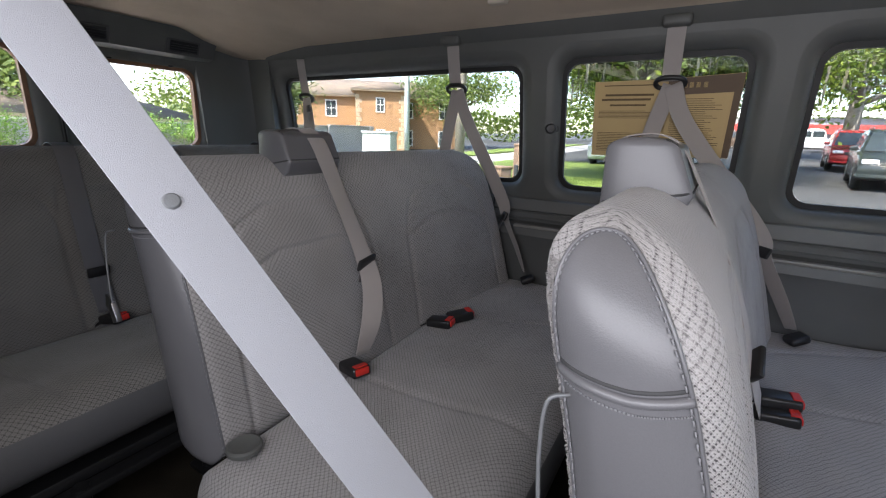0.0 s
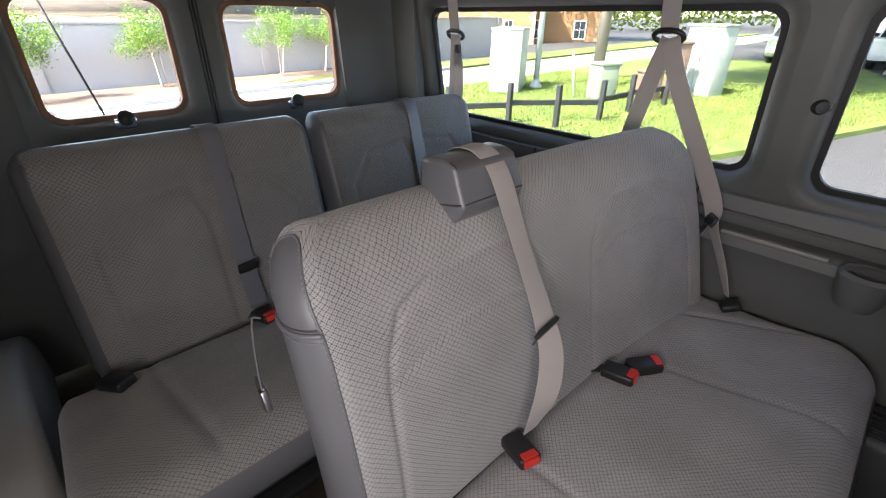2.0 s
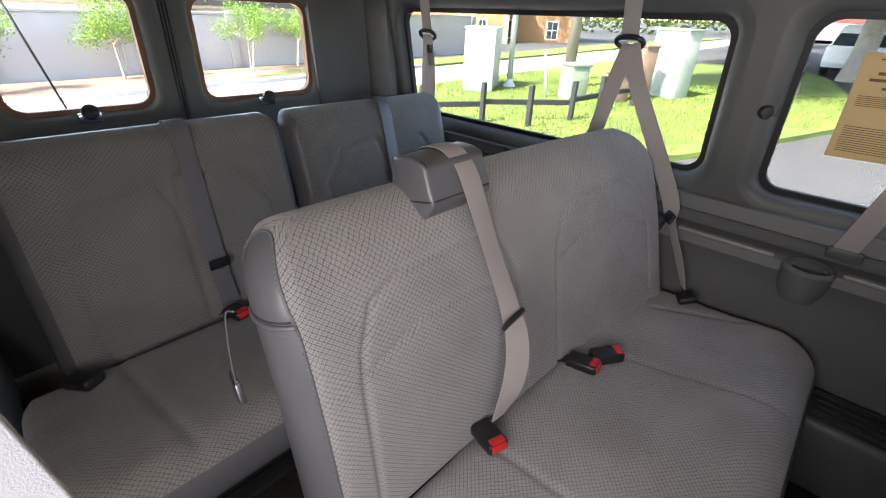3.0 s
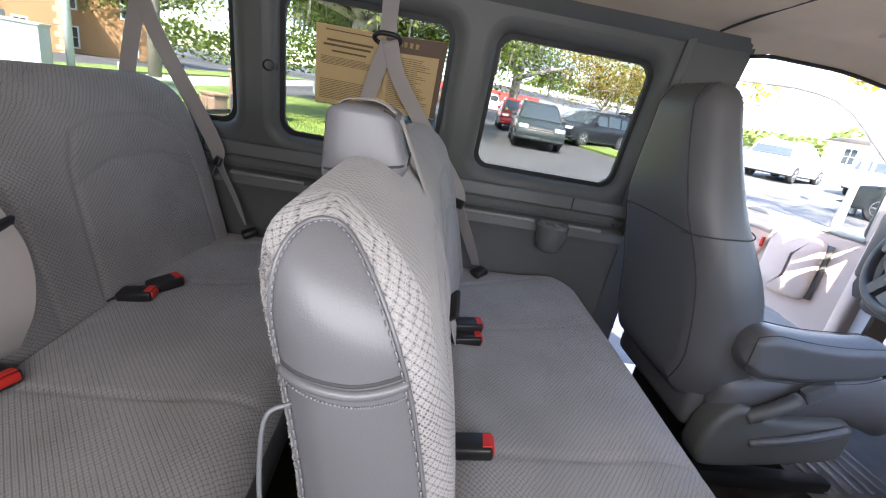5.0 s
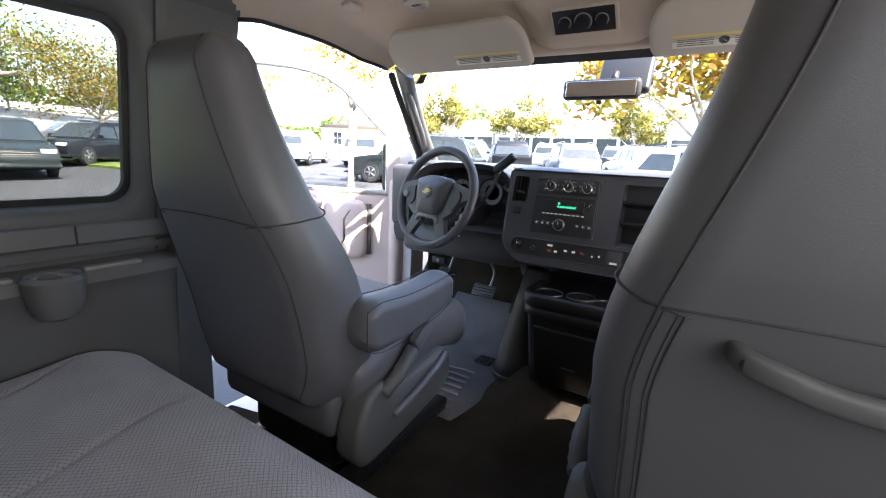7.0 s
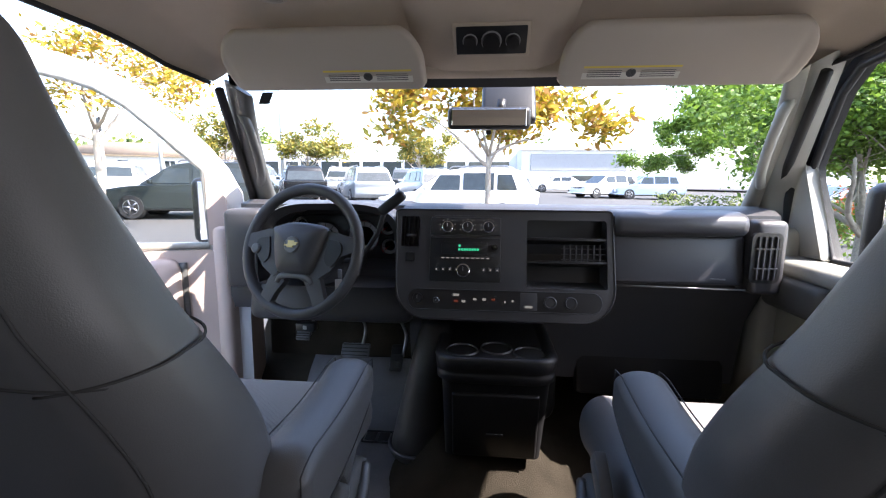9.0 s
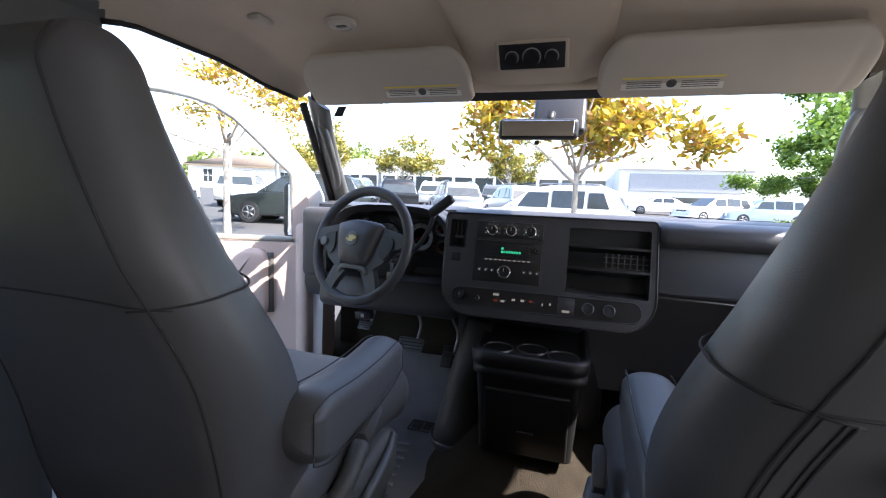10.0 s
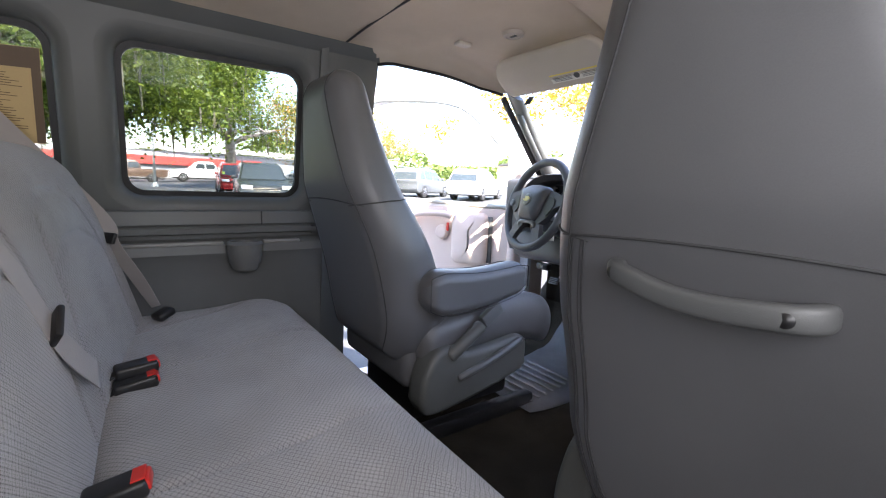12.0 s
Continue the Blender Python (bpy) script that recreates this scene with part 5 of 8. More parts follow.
for sx in (-1, 1):
    bm = B()
    prism(bm, [(sx * 0.070, 0.055), (sx * 0.10, 0.052), (sx * 0.166, 0.036), (sx * 0.169, 0.004), (sx * 0.13, -0.012), (sx * 0.105, -0.05), (sx * 0.068, -0.075), (sx * 0.045, -0.060), (sx * 0.07, 0.0)], lambda u, v, w: P(u, w, v), -0.014, 0.008)
    piece("spoke", bm, DASH, sw, "dark grey upper spoke")
    bm = B()
    prism(bm, [(sx * 0.045, -0.055), (sx * 0.075, -0.07), (sx * 0.105, -0.145), (sx * 0.075, -0.166), (sx * 0.055, -0.12), (sx * 0.03, -0.085)], lambda u, v, w: P(u, w, v), -0.012, 0.008)
    piece("spoke", bm, DASH, sw, "dark grey lower spoke")
    bm = B()
    loopb = smooth_path([Vector(a) for a in ((sx * 0.092, 0.03, 0), (sx * 0.125, 0.022, 0), (sx * 0.13, -0.005, 0), (sx * 0.105, -0.04, 0), (sx * 0.085, -0.02, 0), (sx * 0.092, 0.03, 0))], 5)[:-1]
    loft(bm, [[P(v.x, y, v.y) for v in loopb] for y in (-0.012, -0.017, -0.019)], True)
    bmesh.ops.recalc_face_normals(bm, faces=bm.faces)
    piece("switch_pod", bm, BLACK, sw, "black thumb switch pod")
bm = B()
lathe(bm, [(0.014, 0), (0.014, 0.006), (0.010, 0.009), (0, 0.009)], P(-0.128, -0.017, -0.004), wm.to_3x3() @ Vector((0, -1, 0)), 20)
piece("thumb_knob", bm, GREYPL, sw, "grey round thumb control")
bm = B()
lathe(bm, [(0.022, 0), (0.022, 0.004), (0.0195, 0.006), (0, 0.006)], P(0.0, -0.041, 0.008), wm.to_3x3() @ Vector((0, -1, 0)), 28)
piece("badge_ring", bm, GREYPL, sw, "round grey badge")
bm = B()
prism(bm, [(-0.018, 0.002), (-0.008, 0.002), (-0.008, 0.012), (0.010, 0.012), (0.010, 0.008), (0.020, 0.008), (0.017, 0.0), (0.008, 0.0), (0.008, -0.006), (-0.010, -0.006), (-0.010, -0.002), (-0.019, -0.002)], lambda u, v, w: P(u, w - 0.047, v + 0.006), -0.003, 0.001)
piece("badge_shape", bm, GOLD, sw, "small gold shape on the badge")
bm = B()
tube(bm, smooth_path([P(-0.052, -0.010, -0.088), P(-0.040, -0.014, -0.073), P(0.0, -0.016, -0.069), P(0.040, -0.014, -0.073), P(0.052, -0.010, -0.088)], 6), 0.008, 8)
piece("hub_trim", bm, GREYPL, sw, "grey trim below the airbag pad")
# column with stalks and key
col = thing("steering_column", (HUB.x, 1.60, 1.44), "black steering column cover with stalks and a hanging key", "steering column")
bm = B()
loops = []
for y, r in ((0.02, 0.05), (0.05, 0.066), (0.12, 0.07), (0.26, 0.075)):
    loops.append([P(r * 1.05 * math.cos(a), y, -0.015 + r * math.sin(a)) for a in [2 * math.pi * i / 28 for i in range(28)]])
loft(bm, loops, True)
piece("column_cover", bm, DASH, col)
bm = B()
tube(bm, smooth_path([P(0.06, 0.07, -0.02), P(0.135, 0.07, 0.0), P(0.185, 0.06, 0.065), P(0.205, 0.05, 0.12)], 6), 0.007, 8)
piece("gear_lever", bm, BLACK, col, "black column gear lever")
bm = B()
c = P(0.228, 0.04, 0.145)
rbox(bm, c, (0.085, 0.026, 0.028), 0.010, 3, turn(0, -38, 0) @ turn(-10))
piece("lever_grip", bm, BLACK, col, "black lever grip")
bm = B()
tube(bm, smooth_path([P(-0.05, 0.06, 0.0), P(-0.12, 0.06, 0.015), P(-0.165, 0.055, 0.035)], 6), 0.009, 8)
piece("indicator_stalk", bm, BLACK, col, "black indicator stalk")
bm = B()
cyl(bm, P(0.068, 0.05, -0.025), P(0.082, 0.03, -0.03), 0.016, 0.016, 16)
piece("ignition_lock", bm, STEEL, col)
bm = B()
rbox(bm, P(0.108, 0.03, -0.055), (0.012, 0.006, 0.03), 0.003)
key = piece("key", bm, STEEL, col, "steel ignition key")
bm = B()
rbox(bm, P(0.110, 0.03, -0.092), (0.020, 0.004, 0.052), 0.005)
piece("key_tag", bm, PAPER, col, "pale key tag")

# pedals
for px, pz, py, w, h, lab in ((-0.462, 1.122, 1.875, 0.105, 0.055, "wide ribbed steel brake pedal"), (-0.315, 1.09, 1.90, 0.045, 0.10, "black accelerator pedal by the floor"), (-0.625, 1.200, 1.80, 0.05, 0.035, "small black parking brake pedal")):
    pd = thing("pedal", (px, py, pz), lab, "pedal", "pedals")
    bm = B()
    rbox(bm, (0, 0, 0), (w, 0.012, h), 0.005, 2, turn(-38))
    part("pad", bm, RUBBER if h > 0.09 else GREYPL, pd, "ribbed grey pad")
    for k in range(4):
        bm = B()
        rbox(bm, turn(-38) @ Vector((0, -0.0075, -h * 0.36 + h * 0.24 * k)), (w * 0.9, 0.003, 0.003), 0, 1, turn(-38))
        part("rib", bm, RUBBER, pd)
    bm = B()
    tube(bm, smooth_path([(0.02, 0.008, 0), (0.03, 0.03, 0.08), (0.01, 0.0, 0.16), (0.0, 0.02, 0.26)], 5), 0.006, 8)
    part("arm", bm, STEEL, pd, "bent steel pedal arm")

# engine cover console
con = thing("console", (0.04, 1.55, 0.95), "black plastic console with three cup holders", "console")
bm = B()
def con_loop(z, x0, x1, y0, y1, r):
    return [Vector((u, v, z)) for u, v in rrect(x0, x1, y0, y1, r, 5)]
loft(bm, [con_loop(0.985, -0.100, 0.160, 1.495, 1.80, 0.02), con_loop(1.21, -0.106, 0.172, 1.440, 1.80, 0.03), con_loop(1.247, -0.108, 0.174, 1.434, 1.80, 0.03)])
piece("console_body", bm, BLACK, con, "glossy black plastic body")
bm = B()
top = []
for z, g in ((1.228, 0.0), (1.233, 0.008), (1.254, 0.009), (1.258, 0.005), (1.262, 0.010), (1.292, 0.013), (1.299, 0.009), (1.299, -0.003), (1.290, -0.010), (1.284, -0.03)):
    top.append(con_loop(z, -0.112 - g, 0.178 + g, 1.430 - g, 1.78, 0.055))
loft(bm, top)
piece("console_top", bm, BLACK, con, "black tray top", 0.8)
bm = B()
plate(bm, rrect(-0.105, 0.171, 1.440, 1.79, 0.04, 4), [[(cx + 0.0415 * math.cos(2 * math.pi * i / 28), cy + 0.0415 * math.sin(2 * math.pi * i / 28)) for i in range(28)] for cx, cy in ((-0.056, 1.500), (0.036, 1.520), (0.122, 1.492))], lambda u, v, d: Vector((u, v, 1.287 - d)), 0.0, 0.004)
piece("tray_floor", bm, BLACK, con)
for cx, cy in ((-0.056, 1.500), (0.036, 1.520), (0.122, 1.492)):
    bm = B()
    lathe(bm, [(0.0, -0.066), (0.035, -0.065), (0.0395, 0.0), (0.042, 0.004), (0.044, 0.0)], (cx, cy, 1.288), n=28)
    piece("cup_holder", bm, BLACK, con, "round black cup well")
bm = B()
rbox(bm, (0.034, 1.4665, 1.095), (0.225, 0.014, 0.21), 0.006, 3, turn(13.7))
piece("console_door", bm, BLACK, con, "smooth black door")
bm = B()
rbox(bm, (0.034, 1.464, 1.070), (0.045, 0.006, 0.005), 0.002)
piece("door_pull", bm, DASH_SOFT, con)
bm = B()
tube(bm, [(-0.200, 1.64, 0.90), (-0.193, 1.64, 0.99), (-0.170, 1.635, 1.15), (-0.140, 1.63, 1.32)], 0.05, 16, radii=[0.085, 0.072, 0.056, 0.042])
piece("engine_cover_leg", bm, DASH, con, "tapered black side of the engine cover")
bm = B()
tube(bm, [Vector((-0.199 + 0.086 * math.cos(a), 1.64 + 0.086 * math.sin(a), 0.925)) for a in [2 * math.pi * i / 24 for i in range(24)]], 0.006, 6, True)
piece("cover_flange", bm, DASH_SOFT, con, "grey flange at the floor")
bm = B()
rbox(bm, (0.05, 1.86, 1.15), (0.40, 0.20, 0.45), 0.06, 4)
piece("engine_cover", bm, BLACK, con)

# driver's floor mat
bm = B()
vg = []
for j in range(15):
    y = 1.30 + 0.72 * j / 14
    row = []
    for i in range(13):
        x = -0.66 + 0.40 * i / 12
        row.append(bm.verts.new((x + 0.02 * math.sin(y * 9), y, FLOOR_Z + 0.014 + 0.004 * math.sin(x * 40) * math.sin(y * 31) + max(0, y - 1.845))))
    vg.append(row)
for j in range(14):
    for i in range(12):
        bm.faces.new((vg[j][i], vg[j][i + 1], vg[j + 1][i + 1], vg[j + 1][i]))
bmesh.ops.solidify(bm, geom=bm.faces[:], thickness=0.006)
fm = tagged(obj("floor_mat", bm, MATRUB), "dark ribbed rubber floor mat by the driver's seat", "mat")
bm = B()
plate(bm, rrect(-0.40, -0.30, 1.70, 1.77, 0.006, 2), [rrect(-0.395, -0.305, 1.705, 1.765, 0.004, 2)], lambda u, v, d: Vector((u, v, FLOOR_Z + 0.026 - d)), 0.0, 0.004)
part("mat_frame", bm, RUBBER, fm)
for k in range(7):
    bm = B()
    rbox(bm, (-0.47, 1.36 + 0.043 * k, FLOOR_Z + 0.020), (0.30 - 0.012 * k, 0.012, 0.008), 0.003)
    part("mat_rib", bm, MATRUB, fm)
for k in range(2):
    bm = B()
    rbox(bm, (-0.373 + 0.046 * k, 1.735, FLOOR_Z + 0.025), (0.035, 0.045, 0.003), 0.001)
    part("mat_mark", bm, RUBBER, fm, "moulded mark")

# ---- pillars, windscreen, visors ----
for sx, nm in ((-1, "pillar_front_left"), (1, "pillar_front_right")):
    top_, bot = (Vector((-0.655, 1.500, 1.968)), Vector((-0.845, 2.02, 1.60))) if sx < 0 else (Vector((0.700, 1.480, 1.985)), Vector((0.885, 1.95, 1.60)))
    bm = B()
    loops = []
    for k in range(13):
        a = k / 12
        c = top_.lerp(bot, a) + Vector((sx * 0.018 * math.sin(math.pi * a), 0, 0.012 * math.sin(math.pi * a)))
        w = (0.034 if sx > 0 else 0.052) + 0.022 * a
        loops.append([c + Vector((sx * w * 0.6 * math.cos(q) - sx * w * 0.3, w * 0.9 * math.sin(q) * 0.8, w * 0.4 * math.cos(q))) for q in [2 * math.pi * i / 18 for i in range(18)]])
    loft(bm, loops, True)
    bmesh.ops.recalc_face_normals(bm, faces=bm.faces)
    # right pillar painted paler for the light on it, left one left dark
    pl = tagged(obj(nm, bm, TRIM_LIT if sx > 0 else TRIM), "grey plastic trim of the windscreen pillar", "pillar", kind="structure")
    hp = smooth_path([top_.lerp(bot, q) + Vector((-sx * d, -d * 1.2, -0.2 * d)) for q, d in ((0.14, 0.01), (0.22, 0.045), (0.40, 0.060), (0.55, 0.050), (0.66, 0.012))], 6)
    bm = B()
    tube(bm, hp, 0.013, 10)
    part("grab_handle", bm, TRIM_LIT if sx > 0 else TRIM, pl, "grey pillar grab handle")
    if sx > 0:
        bm = B()
        loft(bm, [[top_.lerp(bot, k / 12).lerp(Vector((0.775, 1.45, 2.03)).lerp(Vector((0.915, 1.84, 1.57)), k / 12), u) + Vector((-0.012 * math.sin(math.pi * u), -0.012 * math.sin(math.pi * u), 0)) for u in [i / 8 for i in range(9)] + [1.0, 0.0]] for k in range(13)])
        for f in [f for f in bm.faces if f.calc_area() < 1e-9]:
            bm.faces.remove(f)
        part("pillar_panel", bm, TRIM_LIT, pl, "broad grey pillar panel", 3.0)
    bm = B()
    tube(bm, [top_.lerp(bot, a) + Vector((sx * (0.030 if sx > 0 else 0.022), -0.030 if sx > 0 else -0.024, -0.01)) for a in [k / 10 for k in range(11)]], 0.012, 8)
    part("door_seal", bm, RUBBER, pl)
    bm = B()
    rbox(bm, (0.86, 1.87, 1.25) if sx > 0 else (-0.905, 1.90, 1.25), (0.10, 0.34, 0.72) if sx > 0 else (0.06, 0.24, 0.66), 0.025, 3)
    part("kick_panel", bm, TRIM_LIT if sx > 0 else DOORTRIM_LIT, pl)


def ws(u, v, d):
    """Windscreen: u across from -1 to 1, v down from 0 to 1."""
    hw = 0.66 + 0.22 * v
    y = 1.50 + 0.50 * v - 0.06 * u * u
    return Vector((0.02 + u * hw, y - d, 1.99 - 0.36 * v))


bm = B()
vg = [[bm.verts.new(ws(-1 + 2 * i / 24, j / 8, -0.02)) for i in range(25)] for j in range(9)]
for j in range(8):
    for i in range(24):
        bm.faces.new((vg[j][i], vg[j][i + 1], vg[j + 1][i + 1], vg[j + 1][i]))
wsc = tagged(obj("windscreen", bm, GLASS_CLEAR), "large curved windscreen of the van", "window", kind="structure")
wsc.visible_shadow = False
bm = B()
vg = [[bm.verts.new(ws(-1 + 2 * i / 24, j * 0.055, -0.015)) for i in range(25)] for j in range(2)]
for i in range(24):
    bm.faces.new((vg[0][i], vg[0][i + 1], vg[1][i + 1], vg[1][i]))
part("shade_band", bm, BLACK, wsc, "black band along the top of the glass")
bm = B()
rbox(bm, (0, 2.06, 1.58), (1.75, 0.10, 0.08), 0.02)
part("cowl", bm, BLACK, wsc)
bm = B()
rbox(bm, (-0.575, 1.515, 1.945), (0.030, 0.003, 0.042), 0.002, 1, turn(-36))
part("glass_sticker", bm, RUBBER, wsc, "small dark sticker on the glass")

for sx in (-1, 1):
    vz = thing("sun_visor", (0.015 + sx * 0.39, 1.402, 2.000), "beige cloth sun visor folded up with a paper warning label", "sun visor", "sun visors")

    def vplace(x, s, t):
        bulge = -0.012 * math.sin(math.pi * s / 0.155)
        return Vector((x * sx, -0.068 + s * 0.80 - t * 0.6, 0.053 - s * 0.63 + bulge - t * 0.8))

    def vwid(s):
        return 0.465 if sx < 0 else 0.505

    vb = slab(["visor"], vwid, 0.155, lambda s: 0.024, 0.012, 0.03, vplace, lambda x, s, f: "visor", 60, 24, lambda x, s: groove(x, s, [[(-0.215, 0.012), (0.215, 0.012)], [(0.215, 0.012), (0.215, 0.14)]], 0.002, 0.004), 0.07)
    part("visor_body", vb["visor"], VISOR, vz, "", 3.0)
    bm = B()
    tube(bm, [(-sx * 0.0 + sx * 0.19, 0.04, -0.035), (sx * 0.225, 0.05, -0.03), (sx * 0.235, 0.06, -0.01)], 0.008, 8)
    part("visor_pivot", bm, VISOR, vz)
    nrm = Vector((0, -0.62, -0.79)).normalized()
    lc = Vector((-sx * 0.100, 0.016, -0.015)) + nrm * 0.0185
    bm = B()
    rbox(bm, lc, (0.205, 0.001, 0.035), 0, 1, turn(52))
    lb = part("warning_label", bm, PAPER, vz, "white and yellow paper warning label")
    U = turn(52)
    bm = B()
    rbox(bm, lc + U @ Vector((0, -0.001, 0.0145)), (0.203, 0.001, 0.005), 0, 1, U)
    part("label_band", bm, YELLOW, vz, "yellow band")
    bm = B()
    lathe(bm, [(0.0105, 0), (0.0105, 0.001), (0.0090, 0.001), (0.0090, 0)], lc + U @ Vector((0, -0.001, -0.001)), U @ Vector((0, -1, 0)), 20)
    tube(bm, [lc + U @ Vector((-0.005, -0.002, 0.004)), lc + U @ Vector((0.005, -0.002, -0.006))], 0.0009, 4)
    part("label_symbol", bm, INK, vz, "dark crossed circle")
    for k in range(4):
        for sgn in (-1, 1):
            bm = B()
            rbox(bm, lc + U @ Vector((sgn * 0.056, -0.001, 0.005 - 0.0052 * k)), (0.072, 0.001, 0.0012), 0, 1, U)
            part("label_line", bm, INK, vz)

# overhead panel with heater dials
oh = thing("overhead_console", (0.003, 1.39, 2.045), "beige overhead console with three dark heater dials", "console")
bm = B()
loops = []
for y, hw, z in ((1.16, 0.17, 2.116), (1.22, 0.165, 2.085), (1.30, 0.16, 2.068), (1.42, 0.155, 2.030), (1.50, 0.15, 1.992), (1.53, 0.15, 1.985)):
    loops.append([Vector((u * (hw + 0.03 * (1 - abs(v))), y, z + v * 0.03 + 0.03)) for u, v in ((-1.25, 1.2), (-1.0, 0.2), (-0.92, -0.5), (-0.7, -0.9), (0.7, -0.9), (0.92, -0.5), (1.0, 0.2), (1.25, 1.2))])
rings = [[bm.verts.new(p) for p in l] for l in loops]
for a, b in zip(rings, rings[1:]):
    for i in range(7):
        bm.faces.new((a[i], a[i + 1], b[i + 1], b[i]))
piece("console_shell", bm, LINER, oh, "", 3)
OU = turn(46)
oc = Vector((0.003, 1.372, 2.034))
bm = B()
rbox(bm, oc, (0.166, 0.012, 0.078), 0.006, 3, OU)
piece("dial_frame", bm, LINER, oh, "beige dial frame")
bm = B()
rbox(bm, oc + OU @ Vector((0, -0.005, 0)), (0.150, 0.006, 0.062), 0.003, 2, OU)
piece("dial_panel", bm, BLACK, oh, "black dial panel")
for k, r in ((-0.045, 0.014), (0.0, 0.019), (0.045, 0.014)):
    bm = B()
    lathe(bm, [(r, 0), (r * 0.95, 0.012), (0, 0.013)], oc + OU @ Vector((k, -0.008, 0)), OU @ Vector((0, -1, 0)), 24)
    piece("dial", bm, BLACK, oh, "black dial")
    bm = B()
    lathe(bm, [(r * 1.15, 0), (r * 1.15, 0.002), (r, 0.002), (r, 0)], oc + OU @ Vector((k, -0.008, 0)), OU @ Vector((0, -1, 0)), 24)
    piece("dial_ring", bm, WHITEMARK, oh, "white dial ring")
# dome lamps and small ceiling fittings
for dx, dy in ((-0.438, 1.281), (-0.438, -1.05), (0.438, 1.281)):
    dl = thing("ceiling_fitting", (dx, dy, ceil_z(dx, dy) - 0.002), "round beige plastic speaker cover in the headliner", "ceiling fitting", "ceiling fittings")
    bm = B()
    lathe(bm, [(0.036, 0.004), (0.034, -0.006), (0.026, -0.009), (0.024, -0.006), (0, -0.006)], (0, 0, 0), n=28)
    part("cover", bm, VISOR, dl)
    bm = B()
    rbox(bm, (0, 0, -0.007), (0.026, 0.012, 0.002), 0.001)
    part("cover_slot", bm, TRIM, dl)
for dx, dy in ((-0.605, 1.205), (-0.62, -0.55), (-0.60, 0.30)):
    bm = B()
    rbox(bm, (dx, dy, ceil_z(dx, dy) - 0.004), (0.034, 0.055, 0.014), 0.006, 3)
    tagged(obj("coat_hook", bm, VISOR), "small beige coat hook in the headliner", "hook", "coat hooks")

bm = B()
rbox(bm, (0.02, 1.515, 2.022), (1.38, 0.05, 0.07), 0.02, 3)
tagged(obj("windscreen_header", bm, LINER), "beige felt header above the windscreen", "header", kind="structure")

# rear-view mirror
mi = thing("rear_view_mirror", (0.003, 1.612, 1.905), "rectangular rear-view mirror on a black mount", "mirror")
bm = B()
MU = turn(-2.5, 0, 1)
rbox(bm, (0, 0.006, 0), (0.225, 0.030, 0.060), 0.0145, 4, MU)
part("mirror_case", bm, BLACK, mi)
bm = B()
rbox(bm, MU @ Vector((0, -0.0095, 0)), (0.200, 0.003, 0.044), 0.001, 1, MU)
part("mirror_glass", bm, MIRROR, mi, "mirror glass")
bm = B()
rbox(bm, (0.055, 0.062, 0.045), (0.150, 0.030, 0.125), 0.012, 3, turn(-30))
part("sensor_housing", bm, BLACK, mi, "black sensor housing on the glass")
bm = B()
tube(bm, [(0.03, 0.012, 0.01), (0.035, 0.02, 0.05)], 0.012, 10)
part("mirror_arm", bm, BLACK, mi)
bm = B()
rbox(bm, (0.0, -0.002, -0.038), (0.014, 0.010, 0.012), 0.003)
part("mirror_lever", bm, BLACK, mi)

# ---- driver's door, standing open ----
HX, HY, OPEN = -0.935, 1.80, 62.0
dvec = Vector((-math.sin(radians(OPEN)), -math.cos(radians(OPEN)), 0))
nvec = Vector((math.cos(radians(OPEN)), -math.sin(radians(OPEN)), 0))       # towards the cabin side


def dp(l, z, d):
    return Vector((HX, HY, 0)) + dvec * l + nvec * d + Vector((0, 0, z))


ddoor = thing("front_door", (HX, HY, 0.75), "white front door standing open, inner trim coloured as daylit", "car door", "front doors")
outline = [(-0.10, 0.62), (1.0, 0.62), (1.05, 0.80), (1.05, 1.55), (1.03, 2.05), (0.97, 2.115), (0.80, 2.14), (0.58, 2.135), (0.37, 2.103), (0.27, 2.075), (0.19, 2.03), (0.09, 1.945), (0.0, 1.855), (-0.06, 1.775), (-0.10, 1.69), (-0.11, 1.60)]
winh = [(0.012, 1.512), (0.92, 1.535), (0.935, 1.98), (0.90, 2.05), (0.78, 2.07), (0.60, 2.062), (0.45, 2.05), (0.36, 2.033), (0.29, 2.012), (0.215, 1.965), (0.14, 1.894), (0.08, 1.833), (0.012, 1.768)]
bm = B()
plate(bm, outline, [winh], dp, -0.10, 0.0)
piece("door_skin", bm, WHITEPAINT, ddoor, "white painted door frame")
bm = B()
tube(bm, [dp(l, z, 0.002) for l, z in winh], 0.012, 8, True)
piece("window_seal", bm, TRIM_LIT, ddoor, "grey rubber window seal")
bm = B()
plate(bm, winh, [], dp, -0.055, -0.050)
piece("pane", bm, GLASS_CLEAR, ddoor).visible_shadow = False
# inner trim carries the sky's brightness in its base colour
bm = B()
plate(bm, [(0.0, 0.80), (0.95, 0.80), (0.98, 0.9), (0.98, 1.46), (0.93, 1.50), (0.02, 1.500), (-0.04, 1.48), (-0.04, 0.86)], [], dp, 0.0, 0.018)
piece("inner_trim", bm, DOORTRIM_LIT, ddoor, "grained plastic inner trim, daylight put into its pale colour")
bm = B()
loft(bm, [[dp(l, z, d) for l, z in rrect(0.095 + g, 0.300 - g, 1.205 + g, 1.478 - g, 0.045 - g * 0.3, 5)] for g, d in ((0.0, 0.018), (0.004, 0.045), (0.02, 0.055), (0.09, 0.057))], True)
piece("door_bolster", bm, DOORTRIM_LIT, ddoor, "raised padded bolster", 0.9)
# dark tube laid on the trim imitates the shade of a recess
bm = B()
